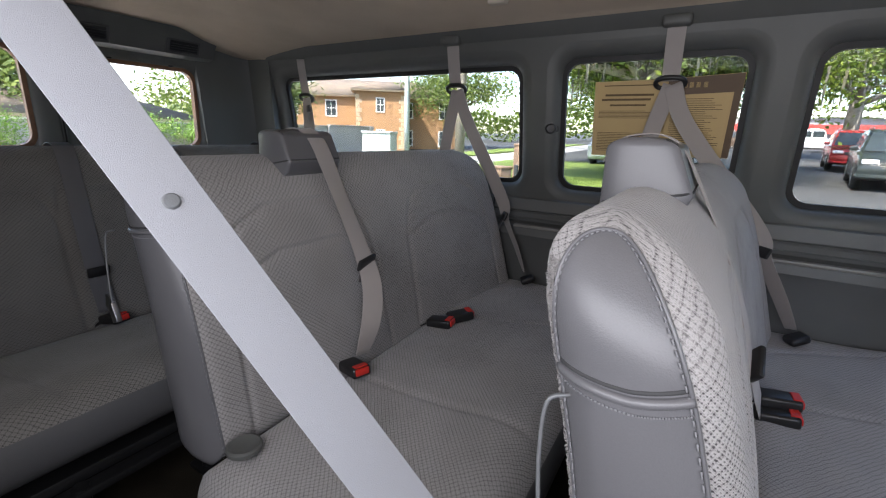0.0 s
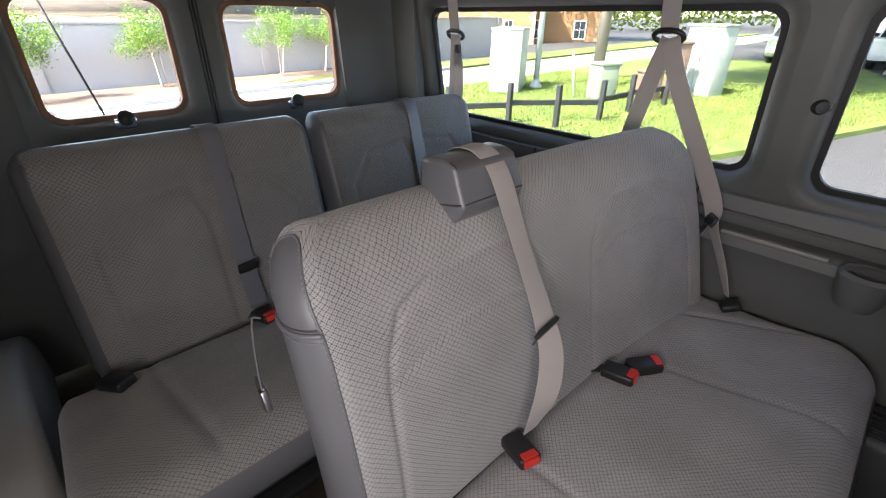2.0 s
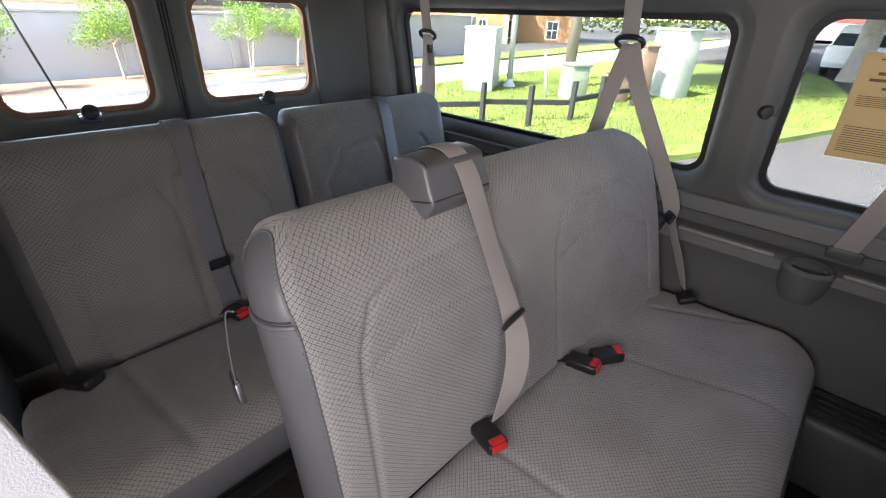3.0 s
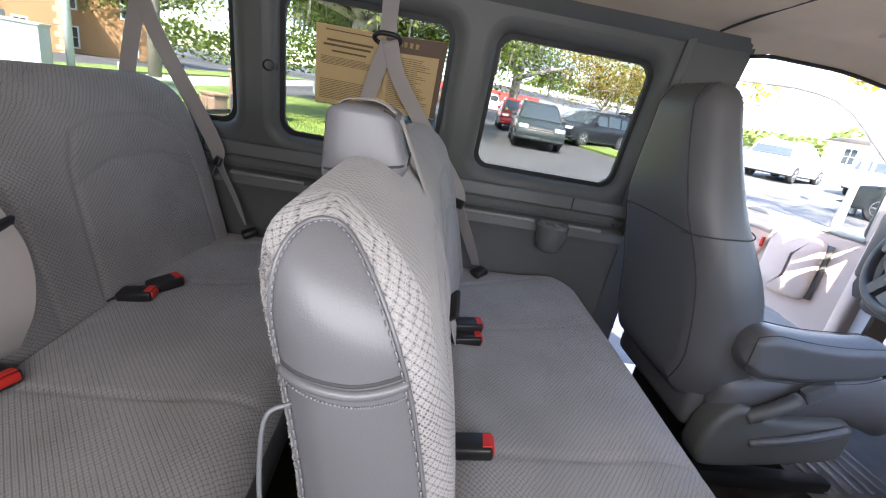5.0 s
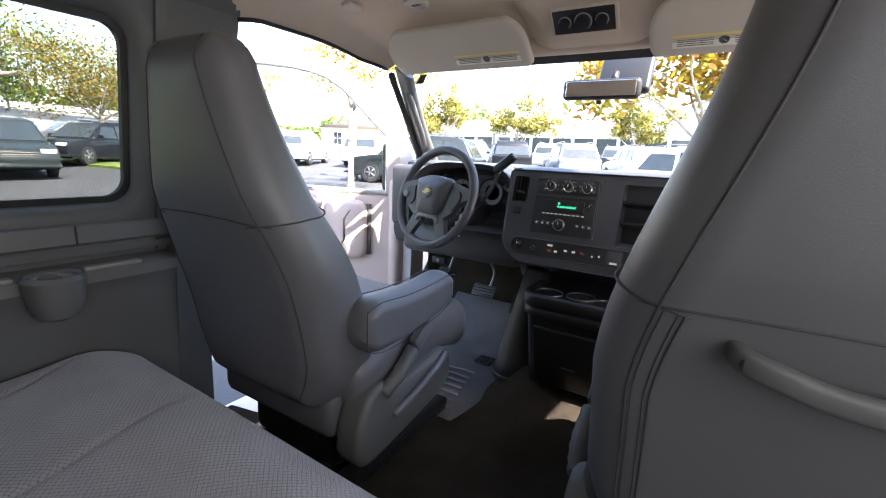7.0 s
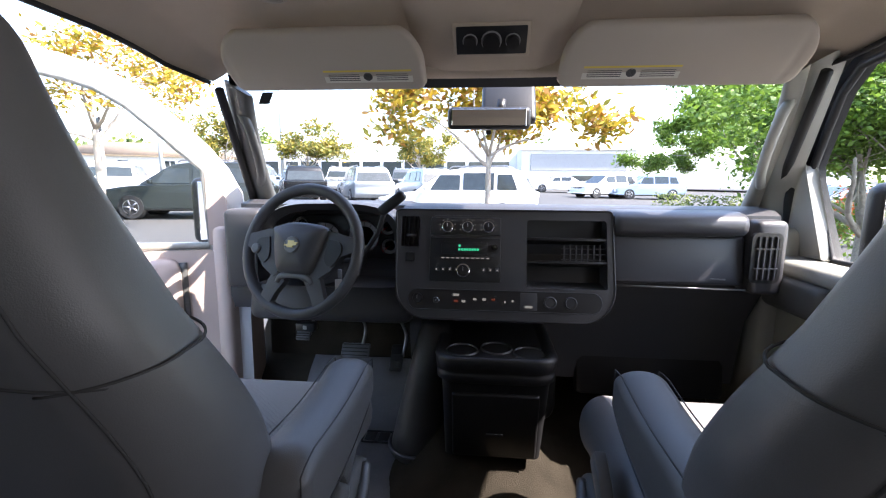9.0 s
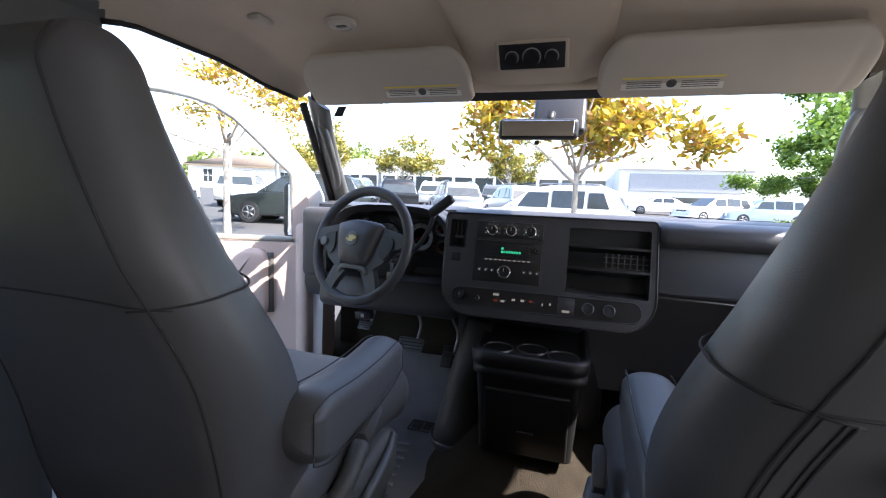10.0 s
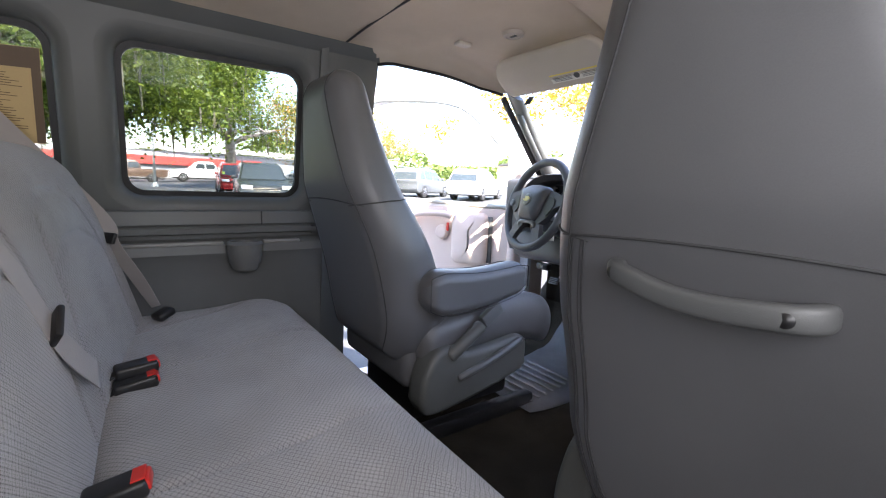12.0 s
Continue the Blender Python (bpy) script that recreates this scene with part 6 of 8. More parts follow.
tube(bm, [dp(0.092, 1.225 + 0.235 * k / 8, 0.022) for k in range(9)], 0.013, 8)
piece("bolster_edge", bm, TRIM, ddoor, "dark strip for the recess's shade beside the bolster")
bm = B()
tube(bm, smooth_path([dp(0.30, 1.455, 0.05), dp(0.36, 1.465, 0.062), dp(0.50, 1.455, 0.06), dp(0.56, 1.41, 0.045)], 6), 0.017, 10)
piece("pull_handle", bm, DOORTRIM_LIT, ddoor, "curved pull handle")
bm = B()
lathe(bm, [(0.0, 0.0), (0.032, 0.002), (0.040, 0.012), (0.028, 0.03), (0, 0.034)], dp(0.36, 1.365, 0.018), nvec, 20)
piece("door_lever", bm, DOORTRIM_LIT, ddoor, "rounded door lever")
bm = B()
rbox(bm, dp(0.325, 1.395, 0.035), (0.012, 0.012, 0.045), 0.003)
piece("lock_slider", bm, RED, ddoor, "small red lock mark")
bm = B()
plate(bm, [(0.010, 1.515), (0.010, 1.765), (-0.035, 1.715), (-0.052, 1.66), (-0.045, 1.515)], [], dp, 0.0, 0.016)
piece("mirror_sail", bm, DOORTRIM_LIT, ddoor, "mirror mounting panel, daylight put into its pale colour")
bm = B()
rbox(bm, dp(0.03, 1.62, -0.22), (0.10, 0.07, 0.25), 0.03, 3, turn(0, 0, 48))
mr = piece("outside_mirror", bm, BLACK, ddoor, "tall black outside mirror")
bpy.context.view_layer.update()
bm = B()
rbox(bm, dp(0.03, 1.62, -0.22) + turn(0, 0, 48) @ Vector((0, -0.036, 0)), (0.08, 0.004, 0.22), 0.002, 1, turn(0, 0, 48))
under(obj("mirror_glass", bm, MIRROR), mr)

# passenger's door, shut
pdoor = thing("front_door", (0.93, 1.4, 0.75), "shut passenger door with grey trim and a black outside mirror", "car door", "front doors")
pp = lambda l, z, d: Vector((0.915 - (z - 1.55) * WALL_G * (1 if z > 1.55 else 0) + d, l, z))
bm = B()
po = [(0.99, 0.80), (1.95, 0.80), (1.95, 1.57), (1.87, 1.70), (1.77, 1.87), (1.67, 2.00), (1.57, 2.07), (1.45, 2.10), (1.25, 2.105), (1.02, 2.105), (0.99, 2.08)]
pw = [(1.06, 1.545), (1.605, 1.53), (1.62, 1.545), (1.665, 1.74), (1.665, 1.78), (1.62, 1.855), (1.56, 1.95), (1.50, 2.0), (1.40, 2.012), (1.09, 2.012), (1.06, 1.98)]
plate(bm, po, [pw], pp, 0.0, 0.03)
piece("door_frame", bm, RUBBER, pdoor, "black door frame and seal")
bm = B()
plate(bm, [(1.612, 1.535), (1.735, 1.535), (1.735, 1.62), (1.70, 1.72), (1.665, 1.785), (1.652, 1.76)], [], pp, -0.022, -0.001)
es = [e for e in bm.edges if len(e.link_faces) == 2 and e.calc_face_angle(0) > 1.2]
bmesh.ops.bevel(bm, geom=es, offset=0.006, segments=2, profile=0.5, affect="EDGES")
piece("mirror_sail", bm, TRIM_LIT, pdoor, "grey mirror mounting panel", 0.9)
bm = B()
tube(bm, smooth_path([pp(1.76, 1.60, -0.012), pp(1.73, 1.72, -0.016), pp(1.665, 1.85, -0.018), pp(1.58, 1.975, -0.02), pp(1.48, 2.04, -0.02), pp(1.30, 2.055, -0.02), pp(1.02, 2.055, -0.02)], 6), 0.016, 8)
piece("door_seal", bm, RUBBER, pdoor, "thick black rubber door seal")
bm = B()
plate(bm, pw, [], pp, 0.015, 0.019)
piece("pane", bm, GLASS_CLEAR, pdoor).visible_shadow = False
bm = B()
tube(bm, [pp(l, z, 0.0) for l, z in pw], 0.010, 8, True)
piece("window_seal", bm, RUBBER, pdoor)
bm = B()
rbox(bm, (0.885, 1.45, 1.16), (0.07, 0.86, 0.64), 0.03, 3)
piece("inner_trim", bm, TRIM_LIT, pdoor, "grey plastic inner trim")
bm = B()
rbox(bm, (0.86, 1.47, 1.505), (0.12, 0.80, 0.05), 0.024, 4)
piece("arm_ledge", bm, TRIM_LIT, pdoor, "grey ledge under the window")
bm = B()
rbox(bm, (0.825, 1.56, 1.445), (0.10, 0.22, 0.09), 0.022, 3)
piece("door_pod", bm, TRIM_DARK, pdoor)
bm = B()
rbox(bm, (1.14, 1.66, 1.60), (0.20, 0.09, 0.28), 0.035, 3, turn(0, 0, -18))
mr = piece("outside_mirror", bm, BLACK, pdoor, "tall black outside mirror")
bpy.context.view_layer.update()
bm = B()
rbox(bm, Vector((1.14, 1.66, 1.60)) + turn(0, 0, -18) @ Vector((0, -0.046, 0.02)), (0.165, 0.004, 0.20), 0.002, 1, turn(0, 0, -18))
under(obj("mirror_glass", bm, MIRROR), mr)

# ---- seat belts ----
def belt(name, label, web, straps, parts=()):
    th = thing(name, straps[0][0][0], label, "seat belt", "seat belts")
    for pts, side, w in straps:
        bm = B()
        ribbon(bm, pts, w, side)
        piece("strap", bm, web, th)
    return th


def tongue(th, at, m):
    bm = B()
    rbox(bm, at, (0.055, 0.010, 0.030), 0.004, 2, m)
    t = piece("tongue_grip", bm, BLACK, th, "black tongue grip")
    bm = B()
    rbox(bm, Vector(at) + m @ Vector((0, 0, -0.035)), (0.024, 0.003, 0.045), 0.003, 1, m)
    piece("tongue_blade", bm, STEEL, th, "steel tongue")


def guide(th, at):
    bm = B()
    ring = []
    for a in [2 * math.pi * i / 28 for i in range(28)]:
        ring.append(Vector(at) + Vector((0.012 * math.sin(a), 0.038 * math.copysign(abs(math.cos(a)) ** 0.7, math.cos(a)), 0.014 * math.sin(a))))
    tube(bm, ring, 0.007, 8, True)
    piece("belt_guide", bm, BLACK, th, "black plastic belt guide ring")


XS = Vector((1, 0, 0))
YS = Vector((0, 1, 0))
# outboard belts of the two benches
for gy, dy, ex, lab in ((-0.800, 0.0, 0.0, "taupe seat belt hanging across the bench at the window"), (-0.095, 0.765, 0.045, "taupe seat belt hanging from the window pillar over a bench")):
    g = Vector((-0.835, gy, 1.880))
    th = belt("seat_belt", lab, WEB, [
        ([(-0.800, gy, 2.03), (-0.812, gy, 1.96), (-0.832, gy, 1.885)], YS, 0.047),
        ([g + Vector((0, 0.005, -0.005)), (-0.845, gy - 0.03, 1.75), (-0.862, gy - 0.085, 1.50), (-0.862, gy - 0.095, 1.455)], YS, 0.047),
        ([g + Vector((0.006, 0.008, -0.004)), (-0.838, gy + 0.06 if dy else gy + 0.055, 1.76), (-0.838 + ex, -0.595 + dy, 1.50), (-0.822 + ex, -0.565 + dy, 1.425), (-0.815 + ex, -0.515 + dy, 1.33), (-0.803 + ex, -0.475 + dy, 1.247)], [YS, YS, YS, YS + XS * 0.8, XS + YS, XS + YS * 0.6], 0.047)])
    guide(th, g)
    bm = B()
    rbox(bm, (-0.795, gy, 2.035), (0.05, 0.075, 0.03), 0.010, 3)
    piece("belt_bracket", bm, TRIM, th, "grey plastic belt bracket at the roof")
    tongue(th, (-0.818 + ex, -0.572 + dy, 1.440), turn(-22, 0, 35))
    bm = B()
    rbox(bm, (-0.798 + ex, -0.459 + dy, 1.225), (0.042, 0.05, 0.022), 0.008, 3, turn(20, 0, 30))
    piece("belt_anchor", bm, BLACK, th, "black anchor at the cushion")
    bm = B()
    rbox(bm, (-0.866, gy - 0.09, 1.452), (0.012, 0.07, 0.03), 0.005, 2)
    piece("retractor_slot", bm, TRIM_DARK, th)
g = Vector((-0.835, -1.585, 1.862))
th = belt("seat_belt", "taupe seat belt hanging by the rear side window", WEB, [
    ([(-0.800, -1.575, 2.02), (-0.812, -1.578, 1.95), (-0.832, -1.583, 1.868)], YS, 0.047),
    ([g, (-0.845, -1.60, 1.72), (-0.862, -1.625, 1.45)], YS, 0.047),
    ([g + Vector((0.006, 0.004, 0)), (-0.83, -1.56, 1.74), (-0.80, -1.53, 1.60)], YS, 0.047)])
guide(th, g)
tongue(th, (-0.826, -1.567, 1.815), turn(0, 0, 60))
# middle belt of each bench: over the headrest, down the back
TW = [XS, XS, XS, XS, XS, XS, XS + YS * 0.05, XS - YS * 0.1, XS * 0.85 - YS * 0.5, XS * 0.85 - YS * 0.5, XS]
th = belt("seat_belt", "taupe belt hanging from the headrest to a red buckle", WEB, [
    ([(-0.078, -0.835, 1.685), (-0.080, -0.817, 1.714), (-0.083, -0.795, 1.7225), (-0.083, -0.765, 1.7225), (-0.086, -0.741, 1.707), (-0.090, -0.720, 1.675), (-0.118, -0.690, 1.560), (-0.112, -0.628, 1.455), (-0.104, -0.590, 1.38), (-0.088, -0.578, 1.30), (-0.066, -0.588, 1.215)], TW, 0.047)])
tongue(th, (-0.110, -0.610, 1.425), turn(-24, 8, 0))
th = belt("seat_belt", "taupe belt drawn tight along the bench's backrest", WEB, [
    ([(-0.030, -0.085, 1.690), (-0.030, -0.067, 1.719), (-0.030, -0.045, 1.7275), (-0.030, -0.015, 1.7275), (-0.031, 0.010, 1.712), (-0.032, 0.032, 1.675), (-0.060, 0.088, 1.560), (-0.092, 0.122, 1.470), (-0.120, 0.142, 1.400), (-0.150, 0.158, 1.350), (-0.24, 0.185, 1.27)], [XS, XS, XS, XS, XS, XS, XS, XS * 0.9 - Vector((0, 0, 0.4)), XS * 0.8 - Vector((0, 0, 0.5)), XS * 0.7 - Vector((0, 0, 0.5)), XS * 0.7 - Vector((0, 0, 0.5))], 0.047)])
tongue(th, (-0.120, 0.150, 1.398), turn(-24, 35, 0))


def buckle(at, rz, rx, lab, col=RED):
    b = thing("belt_buckle", at, lab, "buckle", "belt buckles")
    m = turn(rx, 0, rz)
    bm = B()
    rbox(bm, (0, 0, 0), (0.046, 0.074, 0.025), 0.007, 3, m)
    part("buckle_body", bm, BLACK, b)
    if col:
        bm = B()
        rbox(bm, m @ Vector((0, 0.036, 0.002)), (0.034, 0.008, 0.016), 0.003, 2, m)
        part("release_button", bm, col, b, "red release button")
        bm = B()
        rbox(bm, m @ Vector((0, 0.028, 0.013)), (0.032, 0.016, 0.003), 0.001, 1, m)
        part("button_top", bm, col, b, "red release button")
    bm = B()
    ribbon(bm, [m @ Vector((0, -0.030, 0)), m @ Vector((0, -0.06, -0.012)), m @ Vector((0, -0.085, -0.03))], 0.03, m @ XS, 0.003)
    part("stalk", bm, BLACK, b)


buckle((-0.030, -0.582, 1.198), -18, 8, "black belt buckle with a red button on the cushion")
buckle((-0.358, -0.552, 1.198), 8, 6, "black belt buckle with a red button on the cushion")
buckle((-0.418, -0.522, 1.204), 52, 6, "black belt buckle with a red button on the cushion")
buckle((0.012, 0.206, 1.207), -6, 12, "black belt buckle with a red button on the cushion")
buckle((-0.398, 0.236, 1.214), 6, 4, "black belt buckle with a red button on the cushion")
buckle((-0.366, 0.234, 1.194), 2, 8, "black belt buckle with a red button on the cushion")
buckle((0.140, -1.318, 1.196), 10, 10, "black belt buckle with a red button on the rear cushion")
buckle((0.485, -1.30, 1.195), 30, 10, "black belt buckle lying on the rear cushion", None)
# belts of the rear bench
for bx, lab in ((0.135, "grey belt lying down the rear backrest"), (-0.525, "grey belt lying over the rear backrest")):
    th = belt("seat_belt", lab, VINYL, [
        ([(bx - 0.015, -1.605, 1.60), (bx - 0.015, -1.580, 1.655), (bx - 0.015, -1.530, 1.664), (bx - 0.013, -1.492, 1.63), (bx - 0.003, -1.430, 1.45), (bx + 0.002, -1.385, 1.30), (bx + 0.003, -1.352, 1.21)], XS, 0.047)])
    tongue(th, (bx, -1.380, 1.320), turn(-18, 2, 0))

# pale belt hanging near the side door, with a stop button
pb = [Vector((0.4695, -0.270, 1.65)) + Vector((0.264, -0.70, 1.0)) * (z - 1.65) for z in (2.066, 1.93, 1.80, 1.668, 1.53, 1.40, 1.28)] + [Vector((0.385, 0.06, 1.16)), Vector((0.40, 0.07, 1.02))]
PS = Vector((0.80, -0.20, -0.36))
th = belt("seat_belt", "pale grey seat belt hanging slack by the side door", WEB_PALE, [(pb, PS, 0.046)])
d = (pb[4] - pb[2]).normalized()
nb = d.cross(PS).normalized()
nb = nb if nb.y > 0 else -nb
bm = B()
lathe(bm, [(0.0062, -0.004), (0.0062, 0.0015), (0.005, 0.003), (0, 0.0034)], pb[3], nb, 24)
piece("stop_button", bm, GREYPL, th, "round grey stop button")
bm = B()
rbox(bm, pb[0] + Vector((0, 0, 0.01)), (0.06, 0.06, 0.03), 0.01, 3)
piece("belt_bracket", bm, TRIM, th)
# release cord loop behind the benches' ends
for x0, y0 in ((0.118, 0.058), (0.065, -0.740)):
    bm = B()
    tube(bm, smooth_path([(x0 + 0.240, y0 - 0.072, 1.545), (x0 + 0.247, y0 - 0.086, 1.538), (x0 + 0.252, y0 - 0.087, 1.50), (x0 + 0.256, y0 - 0.083, 1.46), (x0 + 0.258, y0 - 0.079, 1.43), (x0 + 0.258, y0 - 0.077, 1.412)], 7), 0.0017, 6)
    c = tagged(obj("release_cord", bm, GREYPL), "thin grey release cord hanging from the bench's end", "cord", "release cords")
    bm = B()
    rbox(bm, (x0 + 0.258, y0 - 0.075, 1.399), (0.010, 0.018, 0.035), 0.002, 2, turn(20))
    part("cord_clip", bm, STEEL, c, "small metal clip")
    bm = B()
    rbox(bm, (x0 + 0.256, y0 - 0.091, 1.412), (0.004, 0.030, 0.026), 0.001, 1, turn(-15))
    part("cord_bracket", bm, STEEL, c, "bent metal bracket")

# ---- notice hanging in the side window ----
no = thing("window_notice", (-0.900, -0.11, 1.79), "tan printed notice sheets taped to the side window", "notice")
NP = lambda y, z, d: Vector((XB(1.79) - 0.022 + (z - 1.79) * 0.17 + d, y, z))
bm = B()
plate(bm, [(-0.303, 1.668), (-0.095, 1.672), (-0.100, 1.893), (-0.306, 1.890)], [], NP, 0.0, 0.0012)
sh = piece("sheet", bm, NOTICE, no, "tan printed sheet")
bm = B()
plate(bm, [(-0.098, 1.672), (0.078, 1.676), (0.085, 1.903), (-0.102, 1.893)], [], NP, 0.0, 0.0012)
sh2 = piece("sheet", bm, NOTICE, no, "tan printed sheet with a dark heading")
bpy.context.view_layer.update()


def ink(parent, y0, y1, z, h, m=NOTICE_INK):
    bm = B()
    plate(bm, [(y0, z - h / 2), (y1, z - h / 2), (y1, z + h / 2), (y0, z + h / 2)], [], NP, 0.0015, 0.002)
    under(obj("print_line", bm, m), parent)


random.seed(4)
for z, h in ((1.878, 0.003), (1.851, 0.006), (1.838, 0.006), (1.822, 0.005)):
    ink(sh, -0.285 + random.uniform(0, 0.03), -0.13 - random.uniform(0, 0.03), z, h)
for k in range(6):
    ink(sh, -0.29, -0.115 - random.uniform(0, 0.05), 1.805 - 0.004 * k, 0.0014)
for k in range(12):
    ink(sh, -0.29, -0.115 - random.uniform(0, 0.04), 1.74 - 0.005 * k, 0.0016)
bm = B()
plate(bm, [(-0.098, 1.848), (0.082, 1.855), (0.084, 1.902), (-0.100, 1.892)], [], NP, 0.0014, 0.0020)
under(obj("heading_band", bm, NOTICE_DARK), sh2)
bm = B()
plate(bm, [(0.062, 1.677), (0.079, 1.677), (0.084, 1.90), (0.066, 1.898)], [], NP, 0.0022, 0.0028)
under(obj("side_band", bm, NOTICE_DARK), sh2)
for k in range(26):
    ink(sh2, -0.085, 0.05 - random.uniform(0, 0.05), 1.838 - 0.0058 * k, 0.0016)
for y0, y1 in ((-0.06, -0.05), (-0.045, -0.035), (-0.028, -0.018), (-0.010, 0.0)):
    ink(sh2, y0, y1, 1.875, 0.014, NOTICE)
# sliding-window latches on the pillars
for y0, z0 in ((-0.445, 1.748),):
    la = thing("window_catch", (-0.862, y0, z0), "dark round window catch on the pillar", "latch")
    bm = B()
    lathe(bm, [(0.017, 0), (0.017, 0.016), (0.013, 0.024), (0, 0.025)], (0, 0, 0), (1, 0.5, 0), 20)
    part("catch_knob", bm, BLACK, la)
    bm = B()
    rbox(bm, (-0.012, 0.012, 0), (0.02, 0.03, 0.022), 0.005, 2)
    part("catch_arm", bm, BLACK, la)

# ---- outside ----
def GZ(x, y):
    return 0.1 - 0.018 * x + 0.025 * y


ASPHALT = mat("asphalt", (0.052, 0.052, 0.052), 0.85, var=0.3, vscale=0.35, bscale=60, bump=0.4, dist=0.01)
CONCRETE = mat("concrete", (0.31, 0.295, 0.28), 0.85, var=0.12, vscale=0.8, bscale=80, bump=0.3, dist=0.004)
GRASS = mat("grass_ground", (0.080, 0.120, 0.020), 0.9, var=0.3, vscale=1.2, bscale=40, bump=0.8, dist=0.03, second=(0.14, 0.20, 0.035))
BLADE = mat("grass_blades", (0.105, 0.155, 0.025), 0.8, var=0.25, vscale=2.0, bump=0, second=(0.17, 0.23, 0.045))
MULCH = mat("mulch", (0.16, 0.10, 0.07), 0.95, var=0.4, vscale=6, bscale=30, bump=1.0, dist=0.03)
WALLGREY = mat("grey_block_wall", (0.37, 0.345, 0.335), 0.9, var=0.1, vscale=0.8, bscale=50, bump=0.3, dist=0.004)
STUCCO = mat("tan_stucco", (0.36, 0.20, 0.095), 0.9, var=0.08, vscale=0.6, bscale=30, bump=0.3, dist=0.01)
QUOIN = mat("cream_stone", (0.46, 0.35, 0.23), 0.85, var=0.1, bump=0.2)
ROOFTILE = mat("brown_roof_shingle", (0.17, 0.13, 0.10), 0.9, var=0.25, vscale=3, bscale=20, bump=0.6, dist=0.02)
WHITEWALL = mat("white_wall", (0.72, 0.71, 0.69), 0.8, var=0.05, vscale=0.5, bump=0.1)
GREYWALL = mat("grey_metal_wall", (0.33, 0.33, 0.34), 0.6, var=0.08, bump=0.1)
DARKGLASS = mat("dark_window", (0.035, 0.045, 0.05), 0.1, var=0.2, bump=0, rvar=0.03)
CABINET = mat("pale_green_cabinet", (0.34, 0.37, 0.33), 0.55, var=0.06, bump=0.1)
CABINET_W = mat("white_cabinet", (0.45, 0.47, 0.45), 0.5, var=0.05, bump=0.1)
CABINET_G = mat("green_box", (0.20, 0.25, 0.17), 0.6, var=0.1, bump=0.1)
CABINET_B = mat("brown_box", (0.20, 0.13, 0.09), 0.6, var=0.15, bump=0.1)
POSTBLK = mat("black_post", (0.02, 0.022, 0.025), 0.6, var=0.2)
POLEWOOD = mat("pole_wood", (0.28, 0.24, 0.20), 0.9, var=0.25, vscale=4, bscale=60, bump=0.5, dist=0.01)
POLEGREY = mat("painted_pole", (0.50, 0.53, 0.53), 0.5, var=0.06)
BARK = mat("bark", (0.30, 0.265, 0.225), 0.95, var=0.35, vscale=5, bscale=25, bump=1.0, dist=0.03)
BARK_PALE = mat("pale_bark", (0.42, 0.36, 0.30), 0.9, var=0.3, vscale=9, bscale=40, bump=0.7, dist=0.01)
REDWALL = mat("red_band", (0.45, 0.05, 0.04), 0.6, var=0.1)
TYRE = mat("tyre_rubber", (0.018, 0.018, 0.019), 0.75, var=0.2)
LAMPRED = mat("red_lamp_glass", (0.40, 0.02, 0.02), 0.2, var=0.1, bump=0)
LAMPCLEAR = mat("clear_lamp_glass", (0.7, 0.7, 0.72), 0.15, var=0.05, bump=0)


def leaf_mat(name, a, b, trans=0.35):
    m = bpy.data.materials.new(name)
    m.use_nodes = True
    nt = m.node_tree
    bs = nt.nodes["Principled BSDF"]
    bs.inputs["Roughness"].default_value = 0.55
    geo = nt.nodes.new("ShaderNodeNewGeometry")
    ramp = nt.nodes.new("ShaderNodeValToRGB")
    ramp.color_ramp.elements[0].color, ramp.color_ramp.elements[1].color = (*a, 1), (*b, 1)
    nt.links.new(geo.outputs["Random Per Island"], ramp.inputs[0])
    nt.links.new(ramp.outputs[0], bs.inputs["Base Color"])
    tl = nt.nodes.new("ShaderNodeBsdfTranslucent")
    nt.links.new(ramp.outputs[0], tl.inputs[0])
    mx = nt.nodes.new("ShaderNodeMixShader")
    mx.inputs[0].default_value = trans
    nt.links.new(bs.outputs[0], mx.inputs[1])
    nt.links.new(tl.outputs[0], mx.inputs[2])
    nt.links.new(mx.outputs[0], nt.nodes["Material Output"].inputs[0])
    return m


LEAF_OAK = leaf_mat("oak_leaves", (0.05, 0.09, 0.012), (0.21, 0.27, 0.038), 0.4)
LEAF_GREEN = leaf_mat("green_leaves", (0.06, 0.13, 0.016), (0.20, 0.33, 0.045))
LEAF_MAG = leaf_mat("magnolia_leaves", (0.16, 0.17, 0.02), (0.60, 0.40, 0.04))
LEAF_BROWN = leaf_mat("brown_leaves", (0.26, 0.12, 0.03), (0.50, 0.28, 0.07))
LEAF_MIX = leaf_mat("mixed_leaves", (0.09, 0.13, 0.025), (0.36, 0.28, 0.05))
LEAF_RED = leaf_mat("red_leaves", (0.30, 0.06, 0.02), (0.45, 0.14, 0.04))
MOSS = leaf_mat("hanging_moss", (0.09, 0.09, 0.065), (0.19, 0.18, 0.13), 0.2)
LEAF_FAR = leaf_mat("far_leaves", (0.06, 0.10, 0.02), (0.18, 0.23, 0.045))


